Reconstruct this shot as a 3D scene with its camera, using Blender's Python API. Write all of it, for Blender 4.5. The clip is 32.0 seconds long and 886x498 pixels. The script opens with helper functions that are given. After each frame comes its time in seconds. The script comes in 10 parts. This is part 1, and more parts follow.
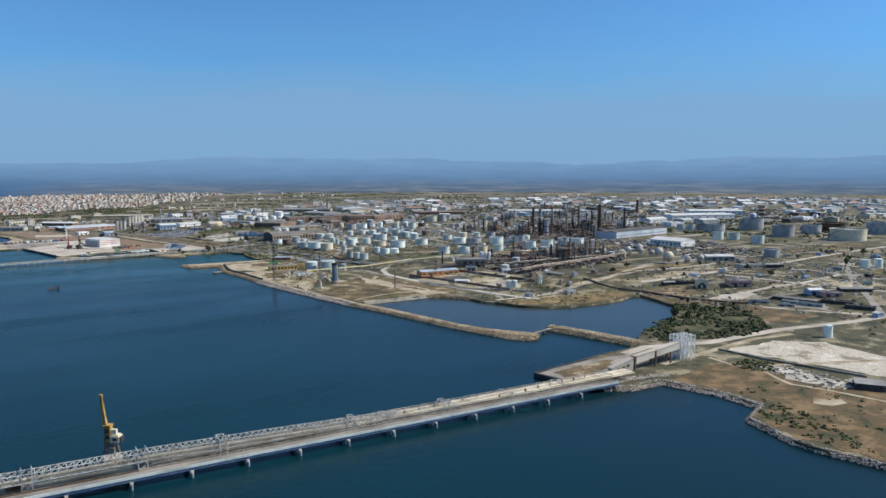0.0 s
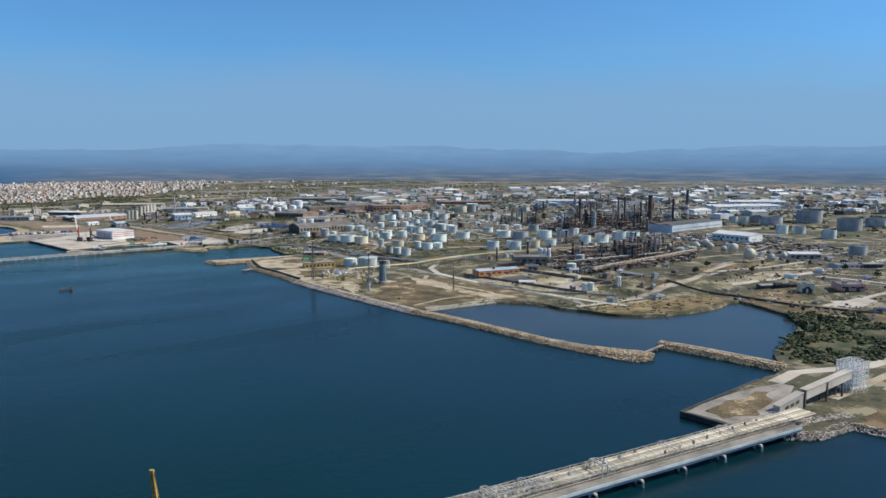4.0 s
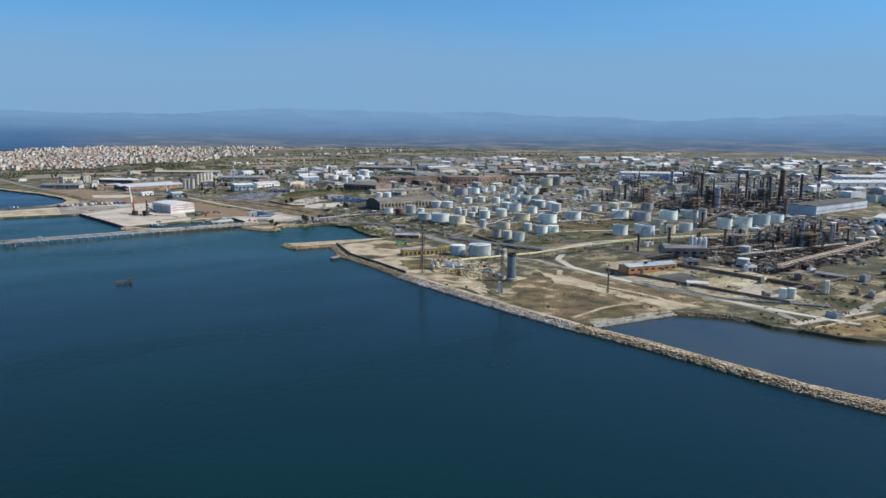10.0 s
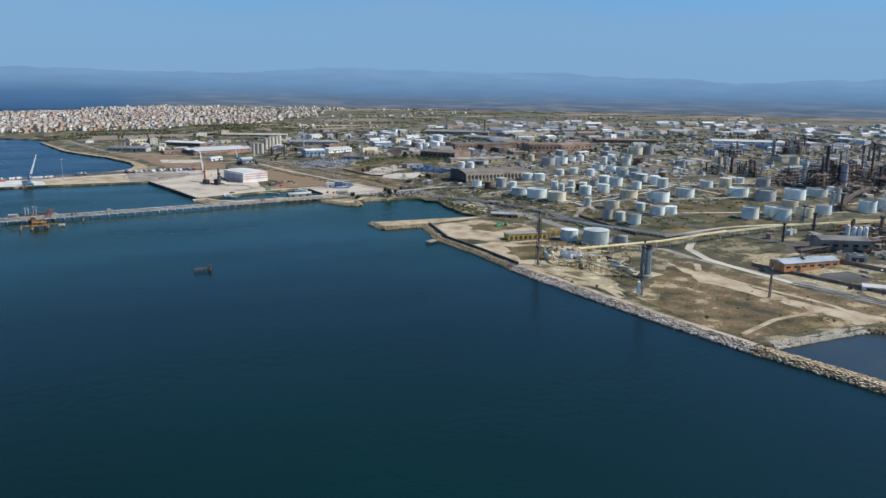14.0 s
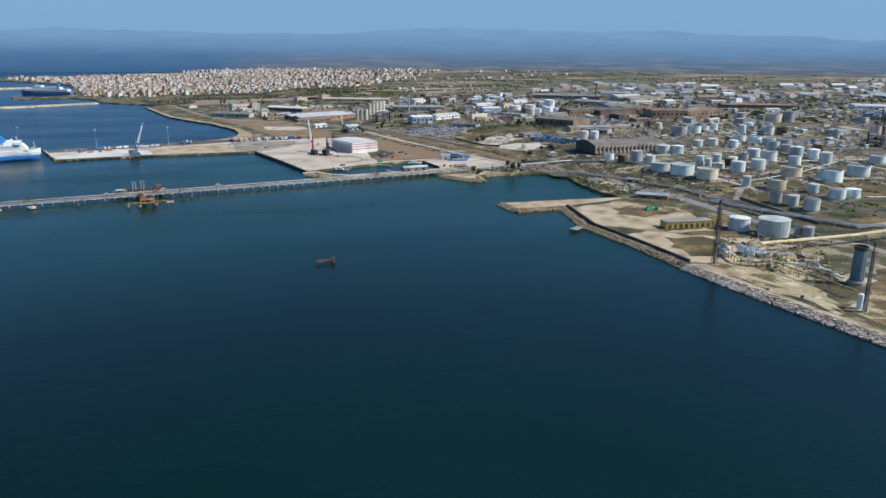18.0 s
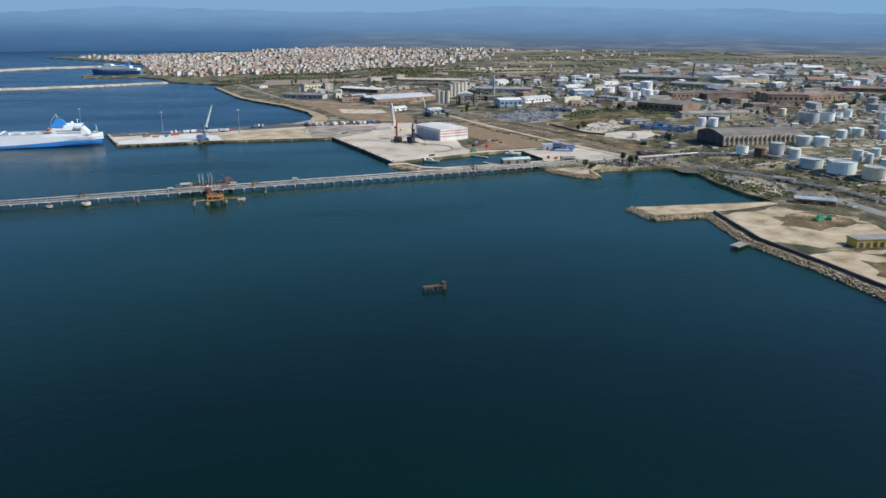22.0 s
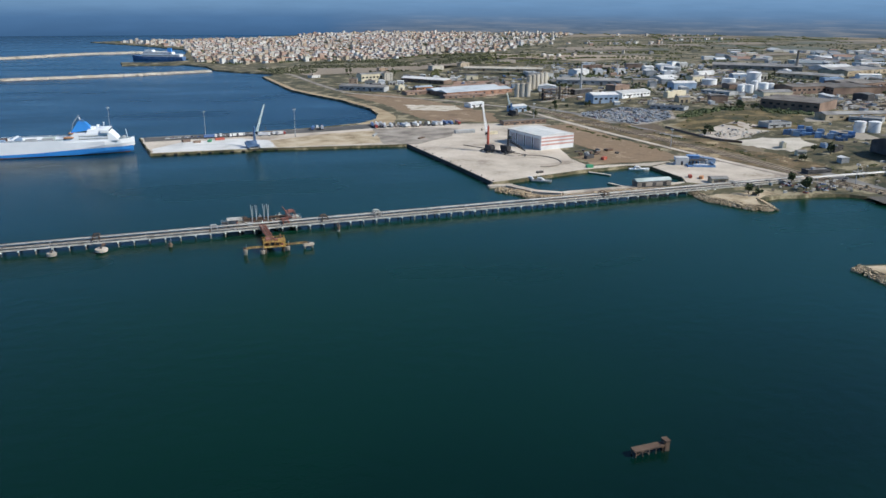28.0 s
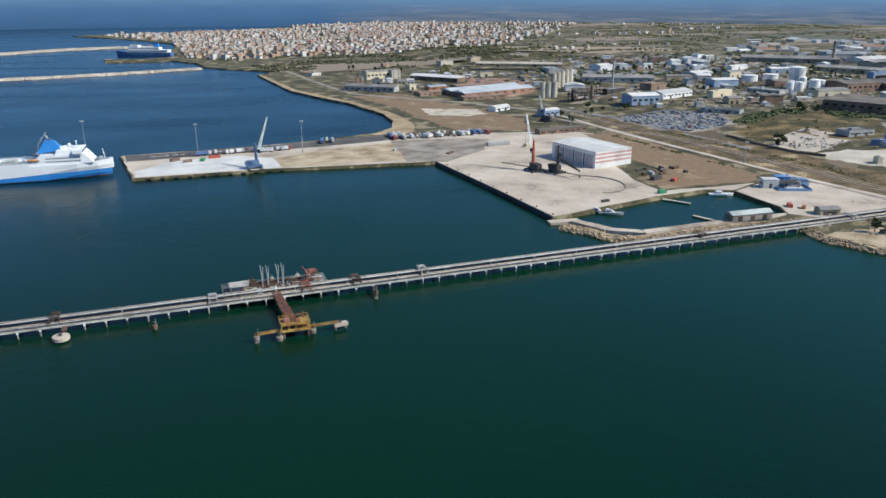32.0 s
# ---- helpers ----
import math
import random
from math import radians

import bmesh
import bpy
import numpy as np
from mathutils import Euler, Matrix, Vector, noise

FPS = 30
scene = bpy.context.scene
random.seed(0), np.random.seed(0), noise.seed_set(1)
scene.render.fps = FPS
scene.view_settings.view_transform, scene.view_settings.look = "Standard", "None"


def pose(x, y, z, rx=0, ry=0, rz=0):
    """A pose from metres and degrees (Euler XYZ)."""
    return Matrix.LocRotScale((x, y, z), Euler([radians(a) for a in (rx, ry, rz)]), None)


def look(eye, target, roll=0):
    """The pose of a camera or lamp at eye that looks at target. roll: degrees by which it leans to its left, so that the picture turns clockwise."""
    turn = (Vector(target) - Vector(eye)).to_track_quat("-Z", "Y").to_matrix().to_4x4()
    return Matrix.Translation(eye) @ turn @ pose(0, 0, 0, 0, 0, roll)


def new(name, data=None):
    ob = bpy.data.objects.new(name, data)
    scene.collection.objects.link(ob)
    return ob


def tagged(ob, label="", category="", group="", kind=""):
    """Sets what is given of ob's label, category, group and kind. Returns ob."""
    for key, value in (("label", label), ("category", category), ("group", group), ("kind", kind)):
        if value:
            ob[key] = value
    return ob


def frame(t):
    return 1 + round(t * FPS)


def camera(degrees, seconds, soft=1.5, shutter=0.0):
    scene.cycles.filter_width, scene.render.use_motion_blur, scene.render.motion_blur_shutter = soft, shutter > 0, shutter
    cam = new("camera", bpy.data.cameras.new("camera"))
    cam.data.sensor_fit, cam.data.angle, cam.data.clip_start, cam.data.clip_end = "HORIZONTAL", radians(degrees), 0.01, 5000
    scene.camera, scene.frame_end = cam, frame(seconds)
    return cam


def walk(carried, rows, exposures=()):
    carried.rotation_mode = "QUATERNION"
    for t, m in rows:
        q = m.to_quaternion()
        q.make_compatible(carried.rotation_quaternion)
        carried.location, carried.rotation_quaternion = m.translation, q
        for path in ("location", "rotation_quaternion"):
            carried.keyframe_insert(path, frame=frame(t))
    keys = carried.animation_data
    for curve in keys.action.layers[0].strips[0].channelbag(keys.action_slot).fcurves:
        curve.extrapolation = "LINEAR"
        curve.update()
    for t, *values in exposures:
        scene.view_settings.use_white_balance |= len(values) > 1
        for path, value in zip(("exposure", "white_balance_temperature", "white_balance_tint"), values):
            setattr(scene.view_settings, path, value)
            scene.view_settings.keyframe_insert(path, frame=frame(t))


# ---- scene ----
# camera: seconds, x, y, z, yaw, pitch, roll
cam = camera(60.8, 32.0)
ROWS = [
    (0.0, 6.15, 4.76, 140.01, -41.044, -5.936, -0.105),
    (0.5, 9.12, 20.53, 139.81, -41.086, -5.982, -0.072),
    (1.0, 12.06, 36.44, 139.49, -41.117, -6.048, -0.052),
    (1.5, 14.88, 52.08, 139.16, -41.128, -6.115, -0.048),
    (2.0, 17.56, 67.26, 138.86, -41.142, -6.172, -0.028),
    (2.5, 20.19, 81.70, 138.56, -41.154, -6.239, 0.007),
    (4.5, 32.80, 145.95, 137.03, -40.563, -7.039, 0.190),
    (5.0, 37.42, 162.56, 136.15, -40.252, -7.242, 0.333),
    (5.5, 39.46, 178.89, 135.70, -40.030, -7.429, 0.540),
    (6.0, 40.46, 194.37, 135.47, -39.859, -7.597, 0.703),
    (6.5, 42.67, 209.32, 135.12, -39.656, -7.756, 0.764),
    (7.0, 45.91, 224.46, 134.37, -39.413, -7.903, 0.788),
    (7.5, 49.20, 239.98, 133.68, -39.167, -8.068, 0.801),
    (8.0, 52.72, 255.88, 133.91, -38.924, -8.306, 0.777),
    (8.5, 56.60, 271.77, 134.73, -38.665, -8.588, 0.731),
    (9.0, 60.73, 287.04, 135.26, -38.382, -8.847, 0.699),
    (9.5, 64.66, 301.60, 135.40, -38.106, -9.069, 0.667),
    (10.0, 67.98, 316.16, 135.52, -37.862, -9.280, 0.625),
    (10.5, 70.85, 331.42, 135.83, -37.638, -9.516, 0.625),
    (11.0, 73.90, 347.23, 136.43, -37.384, -9.814, 0.669),
    (11.5, 77.63, 363.05, 137.35, -37.066, -10.184, 0.694),
    (12.0, 81.66, 378.81, 138.52, -36.695, -10.601, 0.693),
    (12.5, 83.97, 392.89, 139.58, -36.265, -11.007, 0.728),
    (13.0, 83.48, 403.16, 139.99, -35.682, -11.366, 0.854),
    (13.5, 82.26, 411.31, 139.94, -34.861, -11.751, 1.001),
    (14.0, 82.60, 420.86, 140.27, -33.849, -12.277, 1.024),
    (14.5, 84.14, 432.62, 141.16, -32.807, -12.902, 0.924),
    (16.5, 88.47, 482.44, 141.09, -29.235, -14.485, 0.791),
    (17.0, 88.99, 494.15, 141.13, -28.519, -14.739, 0.727),
    (17.5, 89.14, 505.23, 141.19, -27.875, -14.969, 0.646),
    (18.0, 89.59, 516.94, 141.15, -27.213, -15.216, 0.548),
    (18.5, 90.72, 529.85, 140.72, -26.524, -15.468, 0.466),
    (19.0, 92.44, 543.92, 139.86, -25.841, -15.706, 0.416),
    (19.5, 94.38, 558.71, 138.65, -25.211, -15.913, 0.426),
    (20.0, 96.24, 574.07, 137.26, -24.643, -16.092, 0.497),
    (20.5, 97.81, 589.51, 135.99, -24.102, -16.262, 0.547),
    (21.0, 99.06, 604.39, 135.03, -23.563, -16.416, 0.532),
    (21.5, 100.34, 618.99, 134.25, -23.021, -16.544, 0.507),
    (22.0, 101.65, 633.58, 133.63, -22.486, -16.670, 0.499),
    (22.5, 102.93, 648.33, 133.06, -21.929, -16.811, 0.473),
    (23.0, 104.27, 663.59, 132.40, -21.326, -16.964, 0.426),
    (23.5, 105.45, 678.78, 131.88, -20.758, -17.122, 0.400),
    (24.0, 106.41, 693.41, 131.68, -20.326, -17.281, 0.399),
    (24.5, 107.28, 707.62, 131.84, -20.041, -17.439, 0.402),
    (25.0, 108.02, 721.71, 132.28, -19.842, -17.596, 0.379),
    (25.5, 108.45, 735.38, 132.58, -19.684, -17.710, 0.323),
    (27.5, 110.69, 793.48, 131.30, -19.372, -17.821, 0.485),
    (28.0, 111.13, 808.32, 131.62, -19.439, -17.884, 0.396),
    (28.5, 111.56, 822.76, 132.07, -19.529, -17.948, 0.322),
    (29.0, 112.01, 837.62, 132.48, -19.631, -18.021, 0.269),
    (29.5, 112.41, 852.80, 132.99, -19.736, -18.133, 0.226),
    (30.0, 112.76, 868.32, 133.57, -19.843, -18.263, 0.200),
    (30.5, 113.17, 883.83, 133.96, -19.927, -18.364, 0.174),
    (31.0, 113.68, 898.95, 134.17, -19.985, -18.451, 0.129),
    (31.5, 114.35, 913.95, 134.34, -20.039, -18.555, 0.077),
    (32.0, 115.48, 928.56, 134.81, -20.041, -18.691, 0.004),
]
walk(cam, [(t, pose(x, y, z, 90 + pitch, 0, yaw) @ pose(0, 0, 0, 0, 0, roll)) for t, x, y, z, yaw, pitch, roll in ROWS])

# ---- light ----
SUN_DIR = Vector((0.68, -0.49, 0.74)).normalized()
world = bpy.data.worlds.new("sky")
scene.world = world
world.use_nodes = True
wt = world.node_tree
wt.nodes.clear()


def wn(kind, **kw):
    n = wt.nodes.new(kind)
    for k, v in kw.items():
        if k in n.inputs:
            n.inputs[k].default_value = v
    return n


sky = wn("ShaderNodeTexSky")
sky.sky_type, sky.sun_disc = "NISHITA", False
sky.sun_elevation = math.asin(SUN_DIR.z)
sky.sun_rotation = math.atan2(SUN_DIR.x, SUN_DIR.y)
sky.air_density, sky.dust_density, sky.ozone_density = 1.0, 0.6, 3.0
geo = wn("ShaderNodeTexCoord")
sep = wn("ShaderNodeSeparateXYZ")
wt.links.new(geo.outputs["Generated"], sep.inputs[0])
stretch = wn("ShaderNodeMapping")
stretch.inputs["Scale"].default_value = (2.0, 2.0, 9.0)
wt.links.new(geo.outputs["Generated"], stretch.inputs[0])
veil = wn("ShaderNodeTexNoise", Scale=1.3, Detail=4.0, Roughness=0.5)
wt.links.new(stretch.outputs[0], veil.inputs["Vector"])
lift = wn("ShaderNodeMath")
lift.operation = "MULTIPLY_ADD"
lift.inputs[1].default_value, lift.inputs[2].default_value = 0.10, -0.05
wt.links.new(veil.outputs["Fac"], lift.inputs[0])
height = wn("ShaderNodeMath")
height.operation = "ADD"
wt.links.new(sep.outputs["Z"], height.inputs[0])
wt.links.new(lift.outputs[0], height.inputs[1])
ramp = wn("ShaderNodeValToRGB")
cr = ramp.color_ramp
cr.elements[0].position, cr.elements[0].color = 0.0, (0.96, 0.96, 0.96, 1)
cr.elements[1].position, cr.elements[1].color = 0.24, (0.04, 0.04, 0.04, 1)
mid = cr.elements.new(0.075)
mid.color = (0.88, 0.88, 0.88, 1)
mid2 = cr.elements.new(0.135)
mid2.color = (0.25, 0.25, 0.25, 1)
wt.links.new(height.outputs[0], ramp.inputs[0])
sky_gain = wn("ShaderNodeVectorMath")
sky_gain.operation = "SCALE"
sky_gain.inputs["Scale"].default_value = 0.145
wt.links.new(sky.outputs[0], sky_gain.inputs[0])
tint = wn("ShaderNodeValToRGB")
tint.color_ramp.elements[0].position, tint.color_ramp.elements[0].color = 0.10, (0.23, 0.60, 0.95, 1)
tint.color_ramp.elements[1].position, tint.color_ramp.elements[1].color = 0.55, (0.60, 0.70, 0.78, 1)
wt.links.new(sep.outputs["Z"], tint.inputs[0])
deep = wn("ShaderNodeVectorMath")
deep.operation = "MULTIPLY"
wt.links.new(sky_gain.outputs[0], deep.inputs[0])
wt.links.new(tint.outputs[0], deep.inputs[1])
haze = wn("ShaderNodeRGB")
haze.outputs[0].default_value = (0.222, 0.394, 0.630, 1)
mixw = wn("ShaderNodeMix")
mixw.data_type = "RGBA"
wt.links.new(ramp.outputs[0], mixw.inputs[0])
wt.links.new(deep.outputs[0], mixw.inputs[6])
wt.links.new(haze.outputs[0], mixw.inputs[7])
bgn = wn("ShaderNodeBackground", Strength=1.0)
wout = wn("ShaderNodeOutputWorld")
wt.links.new(mixw.outputs[2], bgn.inputs[0])
wt.links.new(bgn.outputs[0], wout.inputs[0])

sun_data = bpy.data.lights.new("sun", "SUN")
sun_data.energy, sun_data.angle, sun_data.color = 4.7, radians(0.5), (1.0, 0.954, 0.855)
sun = new("sun", sun_data)
sun.matrix_world = look(SUN_DIR * 1000, (0, 0, 0))


# ---- materials ----
def srgb(r, g, b):
    return tuple(((v / 255 + 0.055) / 1.055) ** 2.4 if v > 10 else v / 3300 for v in (r, g, b)) + (1,)


def surface(name, colours, scale=0.2, fine=3.0, rough=0.8, metal=0.0, bump=0.3, spread=0.0, stretch=(1, 1, 1), spec=0.5, split=None, pieces=False):
    """A procedural surface: a broad and a fine noise run through a ramp of colours; spread varies it from object to object, or from piece to piece."""
    m = bpy.data.materials.new(name)
    m.use_nodes = True
    nt = m.node_tree
    bsdf = nt.nodes["Principled BSDF"]
    co = nt.nodes.new("ShaderNodeTexCoord")
    mp = nt.nodes.new("ShaderNodeMapping")
    mp.inputs["Scale"].default_value = stretch
    gm = nt.nodes.new("ShaderNodeNewGeometry")
    nt.links.new(gm.outputs["Position"], mp.inputs[0])
    n1 = nt.nodes.new("ShaderNodeTexNoise")
    n1.inputs["Scale"].default_value, n1.inputs["Detail"].default_value = scale, 6.0
    n2 = nt.nodes.new("ShaderNodeTexNoise")
    n2.inputs["Scale"].default_value, n2.inputs["Detail"].default_value = fine, 4.0
    nt.links.new(mp.outputs[0], n1.inputs["Vector"])
    nt.links.new(mp.outputs[0], n2.inputs["Vector"])
    mx = nt.nodes.new("ShaderNodeMath")
    mx.operation = "MULTIPLY_ADD"
    mx.inputs[1].default_value = 0.35
    nt.links.new(n2.outputs["Fac"], mx.inputs[0])
    sc = nt.nodes.new("ShaderNodeMath")
    sc.operation = "MULTIPLY_ADD"
    sc.inputs[1].default_value, sc.inputs[2].default_value = 1.15, -0.25
    nt.links.new(n1.outputs["Fac"], sc.inputs[0])
    nt.links.new(sc.outputs[0], mx.inputs[2])
    rp = nt.nodes.new("ShaderNodeValToRGB")
    els = rp.color_ramp.elements
    stops = split or [0.28 + 0.44 * i / max(1, len(colours) - 1) for i in range(len(colours))]
    els[0].position, els[0].color = stops[0], colours[0]
    els[1].position, els[1].color = stops[-1], colours[-1]
    for p, c in list(zip(stops, colours))[1:-1]:
        els.new(p).color = c
    nt.links.new(mx.outputs[0], rp.inputs[0])
    last = rp.outputs[0]
    if spread:
        oi = nt.nodes.new("ShaderNodeObjectInfo")
        gain = nt.nodes.new("ShaderNodeMath")
        gain.operation = "MULTIPLY_ADD"
        gain.inputs[1].default_value, gain.inputs[2].default_value = 2 * spread, 1 - spread
        nt.links.new(gm.outputs["Random Per Island"] if pieces else oi.outputs["Random"], gain.inputs[0])
        vm = nt.nodes.new("ShaderNodeVectorMath")
        vm.operation = "SCALE"
        nt.links.new(last, vm.inputs[0])
        nt.links.new(gain.outputs[0], vm.inputs["Scale"])
        last = vm.outputs[0]
    nt.links.new(last, bsdf.inputs["Base Color"])
    bsdf.inputs["Roughness"].default_value, bsdf.inputs["Metallic"].default_value = rough, metal
    bsdf.inputs["Specular IOR Level"].default_value = spec
    if bump:
        bp = nt.nodes.new("ShaderNodeBump")
        bp.inputs["Strength"].default_value, bp.inputs["Distance"].default_value = bump, 0.3
        nt.links.new(n2.outputs["Fac"], bp.inputs["Height"])
        nt.links.new(bp.outputs[0], bsdf.inputs["Normal"])
    return m


def palette(name, colours, rough=0.75, dirt=0.18, island=False):
    """A painted surface whose colour is picked object by object (or piece by piece) from a few, with stains on it."""
    m = bpy.data.materials.new(name)
    m.use_nodes = True
    nt = m.node_tree
    bsdf = nt.nodes["Principled BSDF"]
    if island:
        src = nt.nodes.new("ShaderNodeNewGeometry").outputs["Random Per Island"]
    else:
        src = nt.nodes.new("ShaderNodeObjectInfo").outputs["Random"]
    rp = nt.nodes.new("ShaderNodeValToRGB")
    rp.color_ramp.interpolation = "CONSTANT"
    els = rp.color_ramp.elements
    els[0].position, els[0].color = 0.0, colours[0]
    els[1].position, els[1].color = (len(colours) - 1) / len(colours), colours[-1]
    for i in range(1, len(colours) - 1):
        els.new(i / len(colours)).color = colours[i]
    nt.links.new(src, rp.inputs[0])
    gm = nt.nodes.new("ShaderNodeNewGeometry")
    no = nt.nodes.new("ShaderNodeTexNoise")
    no.inputs["Scale"].default_value, no.inputs["Detail"].default_value = 0.35, 6.0
    nt.links.new(gm.outputs["Position"], no.inputs["Vector"])
    mr = nt.nodes.new("ShaderNodeMapRange")
    mr.inputs[1].default_value, mr.inputs[2].default_value = 0.3, 0.75
    mr.inputs[3].default_value, mr.inputs[4].default_value = 1 + dirt * 0.3, 1 - dirt
    nt.links.new(no.outputs["Fac"], mr.inputs[0])
    vm = nt.nodes.new("ShaderNodeVectorMath")
    vm.operation = "SCALE"
    nt.links.new(rp.outputs[0], vm.inputs[0])
    nt.links.new(mr.outputs[0], vm.inputs["Scale"])
    nt.links.new(vm.outputs[0], bsdf.inputs["Base Color"])
    bsdf.inputs["Roughness"].default_value = rough
    return m


def c(r, g, b):
    return (r, g, b, 1)


M_LAND = surface("dry_grassland", [c(.028, .034, 0.014), c(.098, .080, 0.042), c(.052, .056, 0.024), c(.130, .106, 0.058), c(.28, .240, 0.150)], 0.045, 0.35, 0.95, bump=0.2, split=[.36, .44, .49, .56, .64])
M_GRASS = surface("dry_meadow", [c(.030, .034, 0.009), c(.100, .070, 0.023), c(.052, .052, 0.015), c(.120, .084, 0.031), c(.21, .155, 0.066)], 0.045, 0.40, 0.95, split=[.37, .44, .49, .55, .65])
M_BROWN = surface("brown_scrub", [c(0.042, 0.0418, 0.0137), c(0.145, 0.0912, 0.0431), c(0.072, 0.0627, 0.0231), c(0.2, 0.135, 0.0683), c(0.115, 0.076, 0.0357), c(0.4, 0.309, 0.181)], 0.050, 0.45, 0.95, split=[.36, .43, .48, .55, .60, .68])
M_HEAD = surface("brown_headland", [c(.045, .048, 0.016), c(.135, .082, 0.037), c(.080, .066, 0.025), c(.165, .098, 0.042), c(.22, .150, 0.072)], 0.06, 0.5, 0.95, split=[.35, .43, .48, .55, .65])
M_SPIT = surface("golden_dry_grass", [c(.070, .052, 0.020), c(.17, .112, 0.044), c(.24, .165, 0.066), c(.15, .100, 0.041), c(.32, .24, 0.109)], 0.05, 0.5, 0.95, split=[.36, .44, .51, .56, .65])
M_LOT = surface("stained_sandy_lot", [c(0.12, 0.0985, 0.0459), c(0.29, 0.231, 0.131), c(0.45, 0.384, 0.249), c(0.25, 0.197, 0.11), c(0.56, 0.492, 0.345)], 0.05, 0.4, 0.95, split=[.36, .43, .50, .55, .63])
M_GREEN = surface("green_scrub", [c(.022, .034, 0.011), c(.048, .058, 0.018), c(.085, .074, 0.030), c(.13, .105, 0.049)], 0.06, 0.5, 0.95, split=[.36, .46, .54, .66])
M_SAND = surface("pale_sand", [c(0.24, 0.183, 0.108), c(0.36, 0.285, 0.182), c(0.43, 0.347, 0.234), c(0.51, 0.429, 0.308)], 0.07, 0.7, 0.95, split=[.30, .41, .53, .68])
M_BEACH = surface("beach_sand", [c(0.24, 0.174, 0.0984), c(0.36, 0.275, 0.163), c(0.44, 0.347, 0.224)], 0.05, 0.5, 0.95)
M_CONC = surface("quay_concrete", [c(0.27, 0.222, 0.174), c(0.44, 0.379, 0.306), c(0.51, 0.443, 0.362), c(0.59, 0.522, 0.438)], 0.03, 0.35, 0.9, bump=0.1, split=[.27, .40, .52, .68])
M_CONC_D = surface("weathered_concrete", [c(0.15, 0.128, 0.107), c(0.28, 0.246, 0.204), c(0.38, 0.335, 0.285)], 0.06, 0.6, 0.9)
M_ASPH = surface("asphalt", [c(.060, .058, .055), c(.095, .092, .086), c(.13, .125, .115)], 0.05, 0.6, 0.9, bump=0.1)
M_ROCK = surface("pale_rock", [c(0.28, 0.233, 0.183), c(0.42, 0.359, 0.302), c(0.54, 0.475, 0.419)], 0.15, 1.2, 0.95, spread=0.35, pieces=True)
M_ROCKT = surface("tan_rock", [c(0.26, 0.193, 0.118), c(0.39, 0.299, 0.192), c(0.49, 0.396, 0.271)], 0.15, 1.2, 0.95, spread=0.3, pieces=True)
M_WHITE = surface("white_paint", [c(.60, .60, .59), c(.77, .77, .76), c(.82, .82, .80)], 0.10, 1.0, 0.55, spread=0.08, bump=0.05)
M_TANK = surface("tank_paint", [c(.40, .45, .42), c(.62, .685, .645), c(.73, .785, .75)], 0.08, 0.9, 0.6, spread=0.22, bump=0.05, stretch=(1, 1, .4))
M_SOIL = surface("bare_soil", [c(.15, .098, .058), c(.24, .165, .098), c(.20, .136, .080), c(.32, .235, .15)], 0.05, 0.5, 0.95)
M_PALE = surface("pale_mole_stone", [c(.40, .36, .29), c(.52, .47, .39), c(.60, .55, .47)], 0.05, 0.5, 0.9, spread=0.15)
M_CREAM = surface("cream_paint", [c(.50, .44, .30), c(.64, .57, .41), c(.68, .62, .48)], 0.10, 1.0, 0.6, spread=0.1, bump=0.05)
M_GREYP = surface("grey_paint", [c(.25, .26, .26), c(.36, .365, .36), c(.45, .455, .445)], 0.10, 1.0, 0.6, spread=0.15, bump=0.05)
M_RUST = surface("rusty_steel", [c(.055, .036, .026), c(.115, .070, .045), c(.17, .115, .08)], 0.12, 1.0, 0.8, spread=0.2)
M_RUSTG = surface("stained_ground", [c(.055, .042, .032), c(.115, .085, .06), c(.085, .07, .055), c(.22, .185, .145)], 0.05, 0.4, 0.95)
M_DARK = surface("dark_steel", [c(.030, .029, .030), c(.055, .052, .052), c(.085, .08, .075)], 0.15, 1.0, 0.7, spread=0.2)
M_STEEL = surface("galvanised_steel", [c(.30, .31, .32), c(.42, .43, .44), c(.50, .51, .52)], 0.2, 1.5, 0.5, metal=0.4, spread=0.12, bump=0.05)
M_PIPE = surface("lagged_pipe", [c(.27, .235, .18), c(.43, .38, .30), c(.55, .50, .415)], 0.10, 0.8, 0.6, spread=0.12)
M_PIPEG = surface("green_pipe", [c(.16, .24, .13), c(.25, .34, .19), c(.33, .40, .25)], 0.10, 0.8, 0.6, spread=0.1)
M_YELLOW = surface("yellow_paint", [c(.42, .25, .035), c(.58, .36, .05), c(.62, .42, .10)], 0.15, 1.2, 0.6, spread=0.08)
M_GALV = surface("weathered_pale_steel", [c(.26, .245, .21), c(.45, .435, .39), c(.58, .56, .51)], 0.25, 1.2, 0.7, spread=0.12)
M_STRAW = surface("straw_yellow_paint", [c(.42, .33, .13), c(.56, .45, .20), c(.64, .54, .28)], 0.12, 1.0, 0.6, spread=0.1)
M_OCHRE = surface("worn_ochre_paint", [c(.13, .065, .03), c(.36, .20, .05), c(.46, .28, .07), c(.50, .36, .14)], 0.35, 1.6, 0.7, spread=0.12)
M_RUSTR = surface("faded_red_steel", [c(.11, .05, .04), c(.26, .09, .065), c(.34, .16, .12)], 0.3, 1.2, 0.75, spread=0.12)
M_NAVY = surface("navy_paint", [c(.045, .09, .18), c(.08, .16, .30), c(.17, .25, .38)], 0.2, 1.0, 0.5, spread=0.1)
